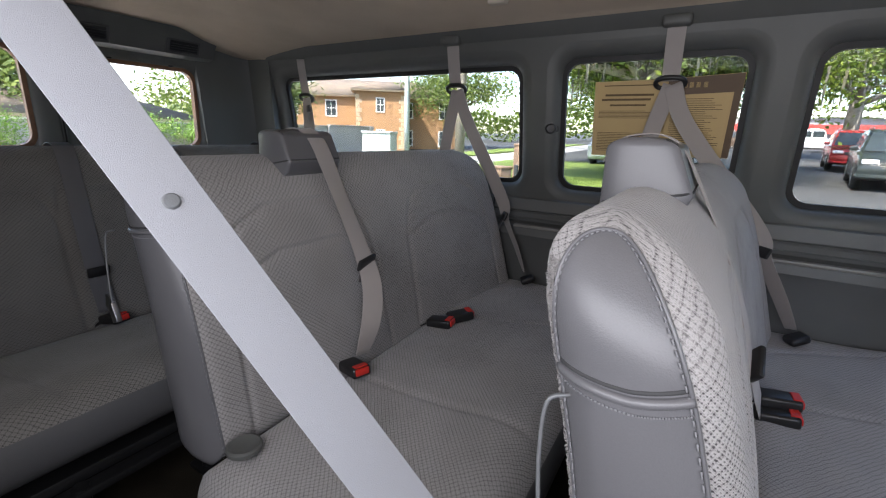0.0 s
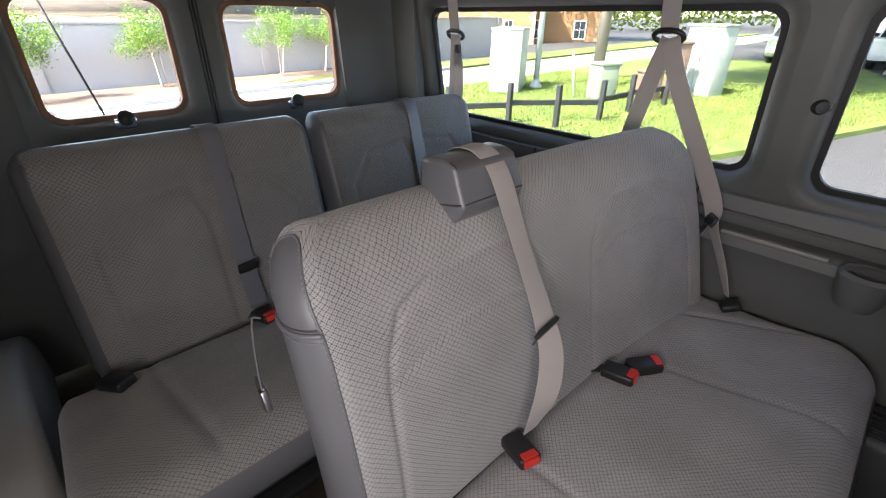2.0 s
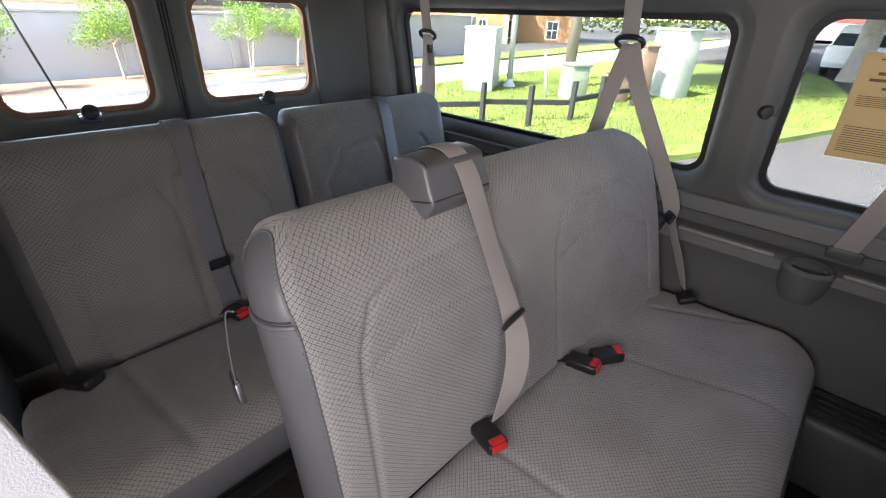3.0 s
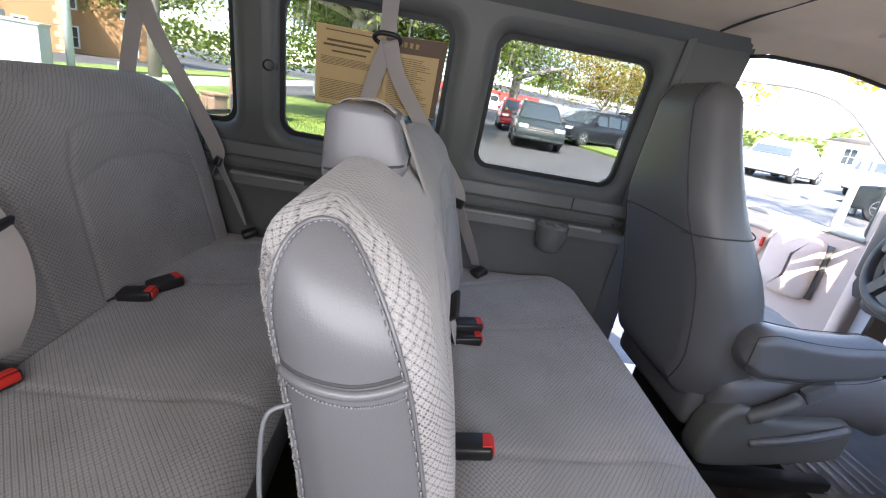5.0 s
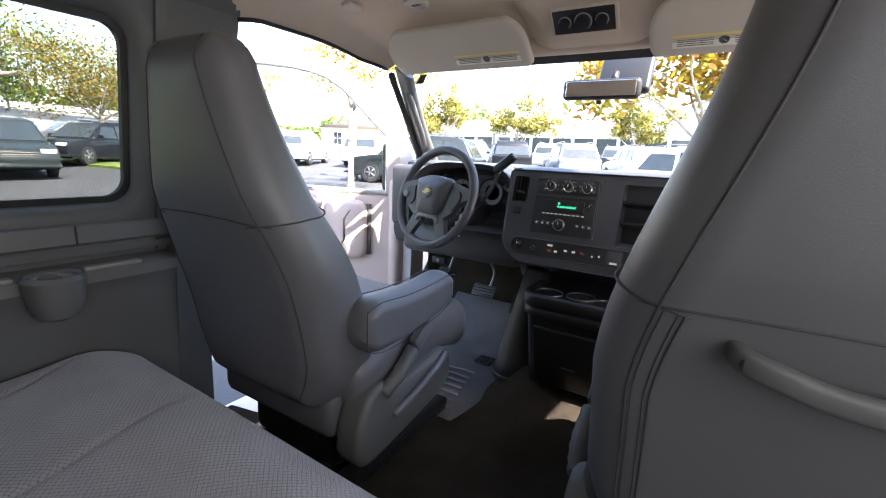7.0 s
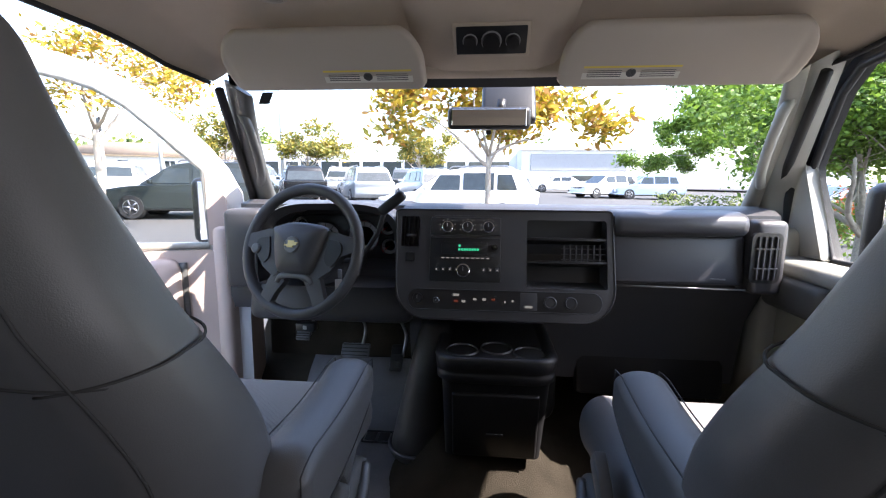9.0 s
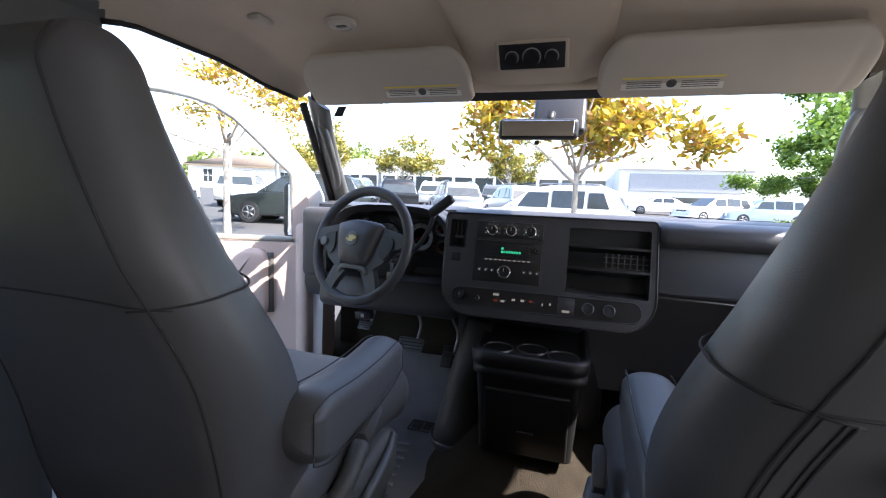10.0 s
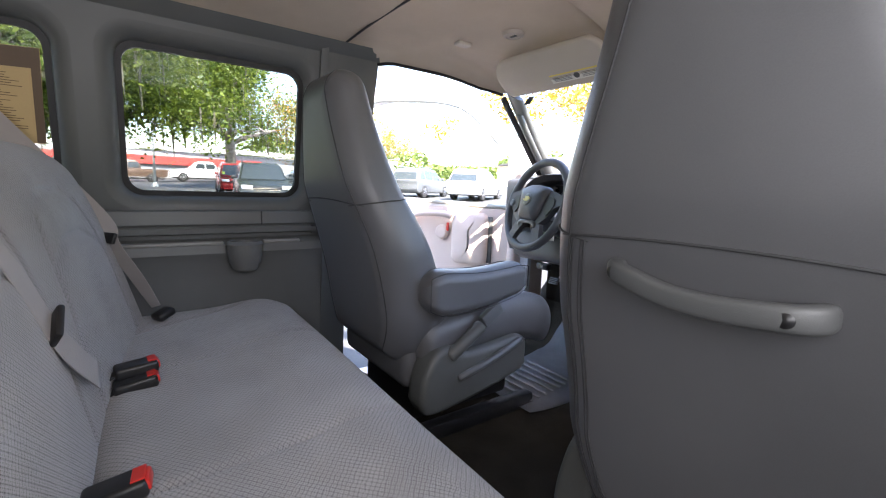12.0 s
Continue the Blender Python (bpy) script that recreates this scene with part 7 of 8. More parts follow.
def sheet(name, poly, lift, m, label, cat):
    """A flat area on the ground."""
    bm = B()
    top = [bm.verts.new((x, y, GZ(x, y) + lift)) for x, y in poly]
    low = [bm.verts.new((x, y, GZ(x, y) - 0.05)) for x, y in poly]
    bm.faces.new(top)
    for i in range(len(poly)):
        bm.faces.new((low[i], low[(i + 1) % len(poly)], top[(i + 1) % len(poly)], top[i]))
    bmesh.ops.recalc_face_normals(bm, faces=bm.faces)
    return tagged(obj(name, bm, m), label, cat, kind="structure")


bm = B()
vs = [bm.verts.new((x, y, GZ(x, y))) for x, y in ((-900, -900), (900, -900), (900, 900), (-900, 900))]
bm.faces.new(vs)
tagged(obj("ground", bm, ASPHALT), "grey asphalt car park", "ground", kind="structure")
sheet("pavement", [(-6.4, -30), (6, -30), (6, -2.2), (-6.6, -2.2)], 0.004, CONCRETE, "pale sunlit concrete drive", "pavement")
sheet("pavement", [(-60, -15.5), (-6.4, -14.6), (-6.4, -10.8), (-60, -10.6)], 0.005, CONCRETE, "pale concrete street", "road")
lawn = sheet("lawn", [(-24, -10.3), (-5.6, -10.5), (-5.4, -2.9), (-6.6, -2.05), (-8.8, -1.2), (-11.2, -0.35), (-13.5, -0.3), (-20, -1.6), (-24, -3.0)], 0.09, GRASS, "bright green lawn with a kerb edge", "lawn")
sheet("lawn", [(-60, -18.6), (-8.5, -17.0), (-6, -15.4), (-6, -14.8), (-60, -14.8)], 0.10, GRASS, "green verge across the street", "lawn")
sheet("planting_bed", [(-14, -19.2), (9, -18.8), (9, -14.9), (-14, -15.1)], 0.10, MULCH, "brown mulch bed along the wall", "planting bed")
sheet("kerb", [(-14, -15.05), (9, -14.85), (9, -14.55), (-14, -14.75)], 0.13, CONCRETE, "pale concrete kerb", "kerb")
sheet("lawn", [(-26, 6.6), (-15, 8.6), (-13.6, 10.4), (-25, 9.2)], 0.10, GRASS, "grass island in the car park", "lawn")
sheet("lawn", [(-9, 6.2), (-4.2, 6.6), (-4.4, 7.4), (-9, 7.0)], 0.10, GRASS, "grass strip beside the parking bays", "lawn")
sheet("lawn", [(-2.5, 17.5), (3.5, 17.5), (3.5, 19.5), (-2.5, 19.5)], 0.10, GRASS, "grass island under a young tree", "lawn")
# grass blades on the near lawn
random.seed(11)
gv, gf = [], []
for k in range(34000):
    x, y = random.uniform(-15, -5.7), random.uniform(-10.2, -0.5)
    if y > -2.2 and x > -6.0 - (y + 2.9) * 2.1:
        continue
    z = GZ(x, y) + 0.085
    a, h, w = random.uniform(0, 6.28), random.uniform(0.03, 0.075), 0.012
    dx, dy = math.cos(a) * w, math.sin(a) * w
    lx, ly = random.uniform(-0.03, 0.03), random.uniform(-0.03, 0.03)
    n = len(gv)
    gv += [(x - dx, y - dy, z), (x + dx, y + dy, z), (x + lx, y + ly, z + h)]
    gf.append((n, n + 1, n + 2))
me = bpy.data.meshes.new("grass")
me.from_pydata(gv, [], gf)
me.materials.append(BLADE)
tagged(new("grass", me), "short bright green grass on the lawn", "grass", kind="stuff")


# ---- trees ----
def limb(bm, p, d, length, r, depth, tips, rng, bend=0.25, n=6):
    pts, rad = [Vector(p)], [r]
    cur, dd = Vector(p), Vector(d).normalized()
    for k in range(5):
        dd = (dd + Vector((rng.uniform(-bend, bend), rng.uniform(-bend, bend), rng.uniform(-bend, bend) * 0.6))).normalized()
        cur = cur + dd * length / 5
        pts.append(cur.copy())
        rad.append(r * (1 - 0.13 * (k + 1)))
    tube(bm, pts, r, n, False, rad)
    if depth == 0:
        tips.append((cur, dd))
        tips.append((pts[3], dd))
        return
    for k in range(rng.choice((2, 3, 3))):
        q = rng.choice((2, 3, 4, 5))
        side = Vector((rng.uniform(-1, 1), rng.uniform(-1, 1), rng.uniform(-0.25, 0.6))).normalized()
        limb(bm, pts[q], (dd * 0.55 + side), length * rng.uniform(0.55, 0.75), rad[q] * 0.65, depth - 1, tips, rng, bend, max(4, n - 1))


def leaves(tips, per, spread, size, rng, droop=0.0, slim=0.45):
    v, f = [], []
    for c, d in tips:
        for k in range(per):
            o = Vector((rng.gauss(0, 1), rng.gauss(0, 1), rng.gauss(0, 0.8)))
            p = c + o * spread * 0.55
            a = Vector((rng.uniform(-1, 1), rng.uniform(-1, 1), rng.uniform(-0.7, 0.8) - droop)).normalized()
            b = a.orthogonal().normalized()
            b = (Matrix.Rotation(rng.uniform(0, 6.28), 3, a) @ b)
            s = size * rng.uniform(0.6, 1.25)
            w = s * slim
            n = len(v)
            v += [p, p + a * s * 0.5 + b * w * 0.5, p + a * s, p + a * s * 0.5 - b * w * 0.5]
            f.append((n, n + 1, n + 2, n + 3))
    return v, f


def tree(x, y, height, spread, trunk_r, label, leafmat, per=60, leaf=0.16, seed=1, bark=BARK, clear=0.3, moss=0, depth=2, group="trees", lean=(0, 0), stems=1, extra=None, slim=0.45, puff=0.45):
    rng = random.Random(seed)
    z = GZ(x, y)
    t = thing("tree", (x, y, z), label, "tree", group)
    tips = []
    bm = B()
    for s in range(stems):
        off = Vector((rng.uniform(-0.1, 0.1), rng.uniform(-0.1, 0.1), 0)) * (stems > 1) * 3
        top = height * clear
        pts = [Vector((0, 0, -0.1)) + off * 0.3, Vector((lean[0] * 0.4, lean[1] * 0.4, top * 0.5)) + off, Vector((lean[0], lean[1], top)) + off * 1.5]
        path = smooth_path(pts, 5)
        tube(bm, path, trunk_r, 12, False, [trunk_r * (1.35 - 0.35 * min(1, k / 3)) * (1 - 0.25 * k / len(path)) for k in range(len(path))])
        for k in range(5 if depth > 1 else 4):
            a = 2 * math.pi * k / 5 + rng.uniform(-0.4, 0.4)
            d = Vector((math.cos(a) * spread / height * 2.2, math.sin(a) * spread / height * 2.2, rng.uniform(0.5, 1.1)))
            limb(bm, path[-1 - (k % 2)], d, height * (1 - clear) * rng.uniform(0.42, 0.6), trunk_r * 0.5, depth, tips, rng)
        limb(bm, path[-1], (0, 0, 1), height * (1 - clear) * 0.55, trunk_r * 0.55, depth, tips, rng)
    part("trunk", bm, bark, t, "", 3)
    v, f = leaves(tips, per, spread * puff * 0.5, leaf, rng, 0.0, slim)
    me = bpy.data.meshes.new("crown")
    me.from_pydata(v, [], f)
    me.materials.append(leafmat)
    c = new("crown", me)
    c.parent = t
    c["kind"] = "stuff"
    if extra:
        v, f = leaves(tips, max(6, per // 4), spread * puff * 0.5, leaf, rng, 0.2, slim)
        me = bpy.data.meshes.new("dry_leaves")
        me.from_pydata(v, [], f)
        me.materials.append(extra)
        c = new("dry_leaves", me)
        c.parent = t
        c["kind"] = "stuff"
    if moss:
        v, f = [], []
        for c0, d in tips:
            for k in range(moss):
                p = c0 + Vector((rng.gauss(0, 0.5), rng.gauss(0, 0.5), rng.gauss(-0.2, 0.3)))
                ln, w, a = rng.uniform(0.5, 1.6), rng.uniform(0.02, 0.06), rng.uniform(0, 6.28)
                s = Vector((math.cos(a), math.sin(a), 0)) * w
                n = len(v)
                v += [p - s, p + s, p + s * 0.7 + Vector((0.05, 0, -ln * 0.6)), p + Vector((0, 0.03, -ln)), p - s * 0.8 + Vector((0, 0, -ln * 0.55))]
                f.append((n, n + 1, n + 2, n + 3, n + 4))
        me = bpy.data.meshes.new("moss")
        me.from_pydata(v, [], f)
        me.materials.append(MOSS)
        c = new("moss", me)
        c.parent = t
        c["kind"] = "stuff"
    return t


# oaks with moss beyond the lawn
tree(-14.7, -2.25, 9.8, 7.0, 0.38, "large oak with hanging grey moss on the lawn", LEAF_OAK, 210, 0.19, 3, clear=0.33, moss=2, depth=3, puff=0.34)
tree(-21, -1.1, 10.5, 8.5, 0.36, "large oak with hanging grey moss by the car park", LEAF_OAK, 300, 0.21, 5, clear=0.28, moss=2, depth=3, puff=0.34)
tree(-30, -4.0, 11.0, 8.0, 0.40, "large oak with hanging grey moss by the street", LEAF_OAK, 260, 0.21, 6, clear=0.3, moss=8, depth=2)
tree(-34, 6.5, 11.5, 8.5, 0.42, "large oak with hanging grey moss behind parked trucks", LEAF_OAK, 140, 0.23, 7, clear=0.3, moss=3, depth=3, puff=0.32)
tree(-44, -9.0, 12.0, 9.0, 0.42, "large oak beside the street", LEAF_OAK, 120, 0.34, 8, clear=0.3, moss=5, depth=2)
tree(-40, -24.0, 12.0, 8.0, 0.4, "tall oak behind the tan building", LEAF_FAR, 130, 0.34, 9, clear=0.3, depth=2)
tree(-19, -28.0, 9.0, 6.0, 0.3, "broad tree behind the wall", LEAF_FAR, 130, 0.30, 10, clear=0.3, depth=2)
tree(-6, -27.0, 8.0, 5.5, 0.3, "broad tree behind the wall", LEAF_FAR, 130, 0.30, 12, clear=0.3, depth=2)
# magnolias round the car park
tree(-23.0, 9.2, 7.0, 3.4, 0.11, "magnolia with yellowing leaves on a grass island", LEAF_MIX, 90, 0.15, 14, BARK_PALE, 0.28, depth=2, extra=LEAF_BROWN, slim=0.5)
tree(-30.0, 15.0, 6.5, 3.2, 0.11, "magnolia with yellowing leaves among parked cars", LEAF_MIX, 90, 0.16, 15, BARK_PALE, 0.28, depth=2, extra=LEAF_BROWN, slim=0.5)
tree(-8.6, 9.6, 5.6, 2.6, 0.085, "young magnolia with yellow and brown leaves beside the open door", LEAF_MAG, 30, 0.17, 16, BARK_PALE, 0.42, depth=2, extra=LEAF_BROWN, slim=0.42, puff=0.28)
tree(0.06, 8.2, 4.3, 2.1, 0.060, "young magnolia with yellow and brown leaves before the van", LEAF_MAG, 45, 0.185, 21, BARK_PALE, 0.44, depth=2, extra=LEAF_BROWN, slim=0.42, puff=0.28)
tree(-13.4, 22.3, 4.9, 1.3, 0.09, "small yellow-green tree among parked cars", LEAF_MIX, 55, 0.20, 18, BARK_PALE, 0.33, depth=2, slim=0.5)
tree(-9.65, 24.1, 4.9, 1.3, 0.09, "small yellow-green tree among parked cars", LEAF_MIX, 55, 0.20, 19, BARK_PALE, 0.33, depth=2, slim=0.5)
tree(-3.7, 25.7, 4.8, 1.3, 0.09, "small yellow-green tree among parked cars", LEAF_MIX, 55, 0.20, 20, BARK_PALE, 0.33, depth=2, slim=0.5)
tree(8.6, 14.6, 5.7, 0.85, 0.13, "full bright green tree beside a clipped hedge", LEAF_GREEN, 420, 0.105, 23, BARK, 0.17, depth=3, slim=0.6, puff=0.60)
tree(5.6, 7.4, 4.4, 2.4, 0.10, "bright green tree by the passenger window", LEAF_GREEN, 170, 0.09, 24, BARK, 0.2, depth=3, slim=0.6, puff=0.34)
tree(9.0, 12.0, 1.6, 1.4, 0.04, "red leaved shrub by the hedge", LEAF_RED, 160, 0.08, 25, BARK, 0.1, depth=1, slim=0.5)
# crape myrtles along the rear wall
for k, (x, y, s) in enumerate(((-3.4, -17.8, 2.7), (-7.6, -18.0, 2.9), (-9.6, -18.2, 2.7), (0.3, -17.4, 2.6), (1.8, -17.6, 2.6))):
    tree(x, y, s, 1.1, 0.035, "small crape myrtle in the mulch bed before the wall", LEAF_GREEN, 90, 0.08, 30 + k, BARK_PALE, 0.42, depth=1, group="crape myrtles", stems=2, slim=0.5, puff=0.55)
# clipped hedge
random.seed(5)
hv, hf = [], []
for k in range(5200):
    x, y = random.uniform(6.4, 16.0), 0
    y = 17.6 - (x - 6.4) * 0.45 + random.uniform(-0.45, 0.45)
    z = GZ(x, y) + random.uniform(0.05, 0.95)
    a = Vector((random.uniform(-1, 1), random.uniform(-1, 1), random.uniform(-0.4, 1))).normalized() * 0.13
    b = a.orthogonal().normalized() * 0.04
    n = len(hv)
    p = Vector((x, y, z))
    hv += [p, p + a * 0.5 + b, p + a, p + a * 0.5 - b]
    hf.append((n, n + 1, n + 2, n + 3))
me = bpy.data.meshes.new("hedge")
me.from_pydata(hv, [], hf)
me.materials.append(LEAF_FAR)
tagged(new("hedge", me), "clipped dark green hedge beside the car park", "hedge", kind="stuff")
# far line of woods
fv, ff = [], []
for k in range(26000):
    a = radians(random.uniform(195, 372))
    d = random.uniform(75, 110)
    x, y = d * math.sin(a), d * math.cos(a)
    hmax = 4.6 + 1.8 * math.sin(a * 9) + 1.1 * math.sin(a * 23) + 0.7 * math.sin(a * 61)
    z = GZ(x, y) + random.uniform(0, 1) ** 0.7 * max(2.5, hmax)
    p = Vector((x, y, z))
    q = Vector((random.uniform(-1, 1), random.uniform(-1, 1), random.uniform(-0.5, 1))).normalized() * 0.8
    b = q.orthogonal().normalized() * 0.3
    n = len(fv)
    fv += [p, p + q * 0.5 + b, p + q, p + q * 0.5 - b]
    ff.append((n, n + 1, n + 2, n + 3))
me = bpy.data.meshes.new("far_woods")
me.from_pydata(fv, [], ff)
me.materials.append(LEAF_FAR)
tagged(new("far_woods", me), "far line of green woods behind the car park", "woods", kind="stuff")


# ---- things on the lawn ----
def cabinet(x, y, w, d, h, rz, m, label):
    z = GZ(x, y) + 0.05
    t = thing("utility_cabinet", (x, y, z), label, "utility box", "utility cabinets")
    t.rotation_euler = (0, 0, radians(rz))
    bm = B()
    rbox(bm, (0, 0, h / 2 + 0.04), (w, d, h), 0.02, 2)
    part("body", bm, m, t)
    bm = B()
    rbox(bm, (0, 0, h + 0.05), (w + 0.06, d + 0.06, 0.06), 0.015, 2)
    part("lid", bm, m, t)
    bm = B()
    rbox(bm, (0, 0, 0.03), (w * 0.96, d * 0.96, 0.10), 0.01, 1)
    part("plinth", bm, CONCRETE, t, "concrete plinth")
    for s in (-1, 1):
        bm = B()
        rbox(bm, (s * w * 0.25, -d / 2 - 0.008, h * 0.52), (w * 0.46, 0.016, h * 0.84), 0.006, 1)
        part("cabinet_door", bm, m, t)
    bm = B()
    rbox(bm, (0.03, -d / 2 - 0.025, h * 0.55), (0.03, 0.03, 0.12), 0.006, 1)
    part("handle", bm, STEEL, t)
    return t


cabinet(-10.1, -8.7, 1.5, 0.80, 1.55, 30, CABINET_W, "white utility cabinet on the lawn")
cabinet(-12.2, -4.3, 0.95, 0.50, 1.55, 70, CABINET, "pale green utility cabinet beside a brown post")
cabinet(-10.0, -5.75, 0.55, 0.45, 0.80, 60, CABINET_G, "small green utility box beside the pole")
cabinet(-10.6, -4.9, 0.5, 0.35, 0.62, 60, CABINET_B, "small brown utility box on the lawn")
cabinet(-11.3, -4.6, 0.28, 0.35, 1.2, 60, CABINET_B, "tall narrow brown utility box")
fence = thing("post_fence", (-7.0, -4.7, GZ(-7, -4.7)), "low black post and rail barrier on the lawn", "fence")
FP = [(-5.3, -6.2), (-6.3, -5.6), (-6.6, -4.75), (-7.7, -4.5), (-8.9, -4.5), (-10.2, -4.3)]
for x, y in FP:
    bm = B()
    rbox(bm, (x, y, GZ(x, y) + 0.42), (0.09, 0.09, 0.80), 0.01, 1)
    piece("post", bm, POSTBLK, fence)
for (x0, y0), (x1, y1) in ((FP[0], FP[1]), (FP[1], FP[3]), (FP[3], FP[4]), (FP[4], FP[5])):
    bm = B()
    a, b = Vector((x0, y0 - 0.07, GZ(x0, y0) + 0.44)), Vector((x1, y1 - 0.07, GZ(x1, y1) + 0.44))
    d = b - a
    rbox(bm, (a + b) / 2, (d.length, 0.05, 0.10), 0.01, 1, Matrix.Rotation(math.atan2(d.y, d.x), 4, "Z"))
    piece("rail", bm, POSTBLK, fence)


def pole(x, y, h, r, m, label, base=True, lean=(0, 0), n=14):
    z = GZ(x, y)
    t = thing("pole", (x, y, z), label, "pole", "poles")
    bm = B()
    cyl(bm, (0, 0, 0), (lean[0], lean[1], h), r, r * 0.75, n)
    part("shaft", bm, m, t)
    if base:
        bm = B()
        lathe(bm, [(r * 2.2, 0), (r * 2.2, 0.12), (r * 1.3, 0.22), (r, 0.3)], (0, 0, 0), n=16)
        part("base", bm, m, t)
    return t


pole(-10.9, -8.3, 7.5, 0.085, POLEGREY, "pale painted lamp post on the lawn")
pole(-11.8, -6.9, 8.5, 0.16, POLEWOOD, "weathered wooden utility pole", False)
pole(-9.9, -6.4, 1.15, 0.03, POLEGREY, "thin leaning white marker post", False, (0.15, -0.1))
pole(-12.2, 26.5, 9.0, 0.16, POLEGREY, "tall pale lamp post among parked cars")
pole(-22.5, 9.8, 8.0, 0.09, POLEGREY, "pale lamp post on a grass island")
pole(-36, 2.0, 6.0, 0.09, POLEGREY, "pale lamp post behind parked trucks")
pole(-20.5, 27.0, 8.0, 0.12, POLEGREY, "tall pale lamp post in the car park")
# small dark sign panel on a post
sg = pole(-11.6, 13.0, 3.0, 0.05, POLEGREY, "post with a small dark sign panel")
bm = B()
rbox(bm, (0, -0.06, 2.75), (0.8, 0.06, 0.42), 0.01, 1, turn(0, 0, -40))
part("sign_panel", bm, POSTBLK, sg, "dark sign panel")
bm = B()
rbox(bm, (0.02, -0.10, 2.70), (0.6, 0.03, 0.10), 0.0, 1, turn(0, 0, -40))
part("sign_bar", bm, WHITEMARK, sg, "pale bar on the sign")

# rear boundary wall
bw = thing("boundary_wall", (-3, -19.2, GZ(-3, -19.2)), "long grey rendered block wall behind a mulch bed", "wall", kind="structure")
for k in range(9):
    x0 = -22 + k * 3.6
    bm = B()
    rbox(bm, (x0 + 1.8, -19.3, GZ(x0, -19.3) + 0.95), (3.58, 0.2, 2.0), 0.01, 1)
    piece("wall_panel", bm, WALLGREY, bw)
    bm = B()
    rbox(bm, (x0, -19.25, GZ(x0, -19.3) + 0.99), (0.34, 0.30, 2.08), 0.01, 1)
    piece("wall_pier", bm, WALLGREY, bw)
    bm = B()
    rbox(bm, (x0 + 1.8, -19.3, GZ(x0, -19.3) + 2.0), (3.6, 0.30, 0.09), 0.01, 1)
    piece("wall_cap", bm, CONCRETE, bw)


def house_block(name, x, y, w, d, h, rz, m, label, roof=None, rows=2, cols=6, quoins=False, winw=0.9, winh=1.35):
    z = GZ(x, y) - 0.2
    t = thing(name, (x, y, z), label, "building", "buildings")
    t.rotation_euler = (0, 0, radians(rz))
    bm = B()
    rbox(bm, (0, 0, h / 2), (w, d, h), 0.02, 1)
    part("wall", bm, m, t)
    if roof:
        bm = B()
        o = 0.5
        a = [bm.verts.new(p) for p in ((-w / 2 - o, -d / 2 - o, h), (w / 2 + o, -d / 2 - o, h), (w / 2 + o, d / 2 + o, h), (-w / 2 - o, d / 2 + o, h))]
        k = min(w, d) * 0.5
        b = [bm.verts.new(p) for p in ((-w / 2 + k, 0, h + roof), (w / 2 - k, 0, h + roof))]
        bm.faces.new((a[0], a[1], b[1], b[0]))
        bm.faces.new((a[1], a[2], b[1]))
        bm.faces.new((a[2], a[3], b[0], b[1]))
        bm.faces.new((a[3], a[0], b[0]))
        bm.faces.new(a[::-1])
        part("roof", bm, ROOFTILE, t, "brown shingled hip roof")
        bm = B()
        rbox(bm, (0, 0, h - 0.06), (w + 0.9, d + 0.9, 0.16), 0.02, 1)
        part("eaves", bm, QUOIN, t, "cream eaves")
    for r in range(rows):
        zz = h * (r + 0.5) / rows + 0.1
        for f, (n, span) in enumerate(((cols, w), (max(2, cols // 2), d))):
            for k in range(n):
                q = -span / 2 + span * (k + 0.5) / n
                for s in (-1, 1):
                    c = Vector((q, s * (d / 2), zz)) if f == 0 else Vector((s * (w / 2), q, zz))
                    sz = (winw, 0.10, winh) if f == 0 else (0.10, winw, winh)
                    bm = B()
                    rbox(bm, c, tuple(a + (0.22 if a > 0.2 else 0.02) for a in sz), 0.01, 1)
                    wi = part("window", bm, WHITEWALL, t, "pale window surround")
                    bm = B()
                    off = Vector((0, s * 0.02, 0)) if f == 0 else Vector((s * 0.02, 0, 0))
                    rbox(bm, c + off, sz, 0, 1)
                    o = obj("pane", bm, DARKGLASS)
                    o.parent = wi
                    bm = B()
                    off = off * 1.6
                    rbox(bm, c + off, (0.05, 0.10, winh) if f == 0 else (0.10, 0.05, winh), 0, 1)
                    rbox(bm, c + off, (winw, 0.10, 0.05) if f == 0 else (0.10, winw, 0.05), 0, 1)
                    o = obj("glazing_bars", bm, WHITEWALL)
                    o.parent = wi
    if quoins:
        for sx in (-1, 1):
            for sy in (-1, 1):
                for k in range(int(h / 0.4)):
                    bm = B()
                    q = 0.55 if k % 2 else 0.35
                    rbox(bm, (sx * (w / 2 - q / 2 + 0.03), sy * (d / 2 - q / 2 + 0.03), 0.2 + 0.4 * k), (q, q, 0.36), 0.02, 1)
                    part("quoin", bm, QUOIN, t, "cream quoin stone")
    return t


house_block("tan_building", -37.7, -32.4, 18.5, 9.0, 5.3, 128, STUCCO, "two-storey tan stucco building with cream quoins", 1.9, 2, 5, True)
house_block("tan_building", -33.6, -27.8, 4.4, 3.2, 5.6, 128, STUCCO, "tan stucco stair tower with cream quoins", 0.9, 2, 1, True, 0.6, 1.1)
house_block("low_building", -6.0, -27.0, 14, 8, 2.7, 4, WHITEWALL, "low pale house behind the wall", 1.6, 1, 5)
house_block("low_building", -62.0, 10.0, 10, 46, 3.0, 2, GREYWALL, "long low shop building with a red band", None, 1, 3, False, 2.5, 1.6)
bm = B()
rbox(bm, (-56.6, 10.0, 4.6), (0.2, 46, 0.5), 0.02, 1)
tagged(obj("shop_fascia", bm, WHITEWALL), "white fascia along the shop roof", "fascia", kind="structure")
bm = B()
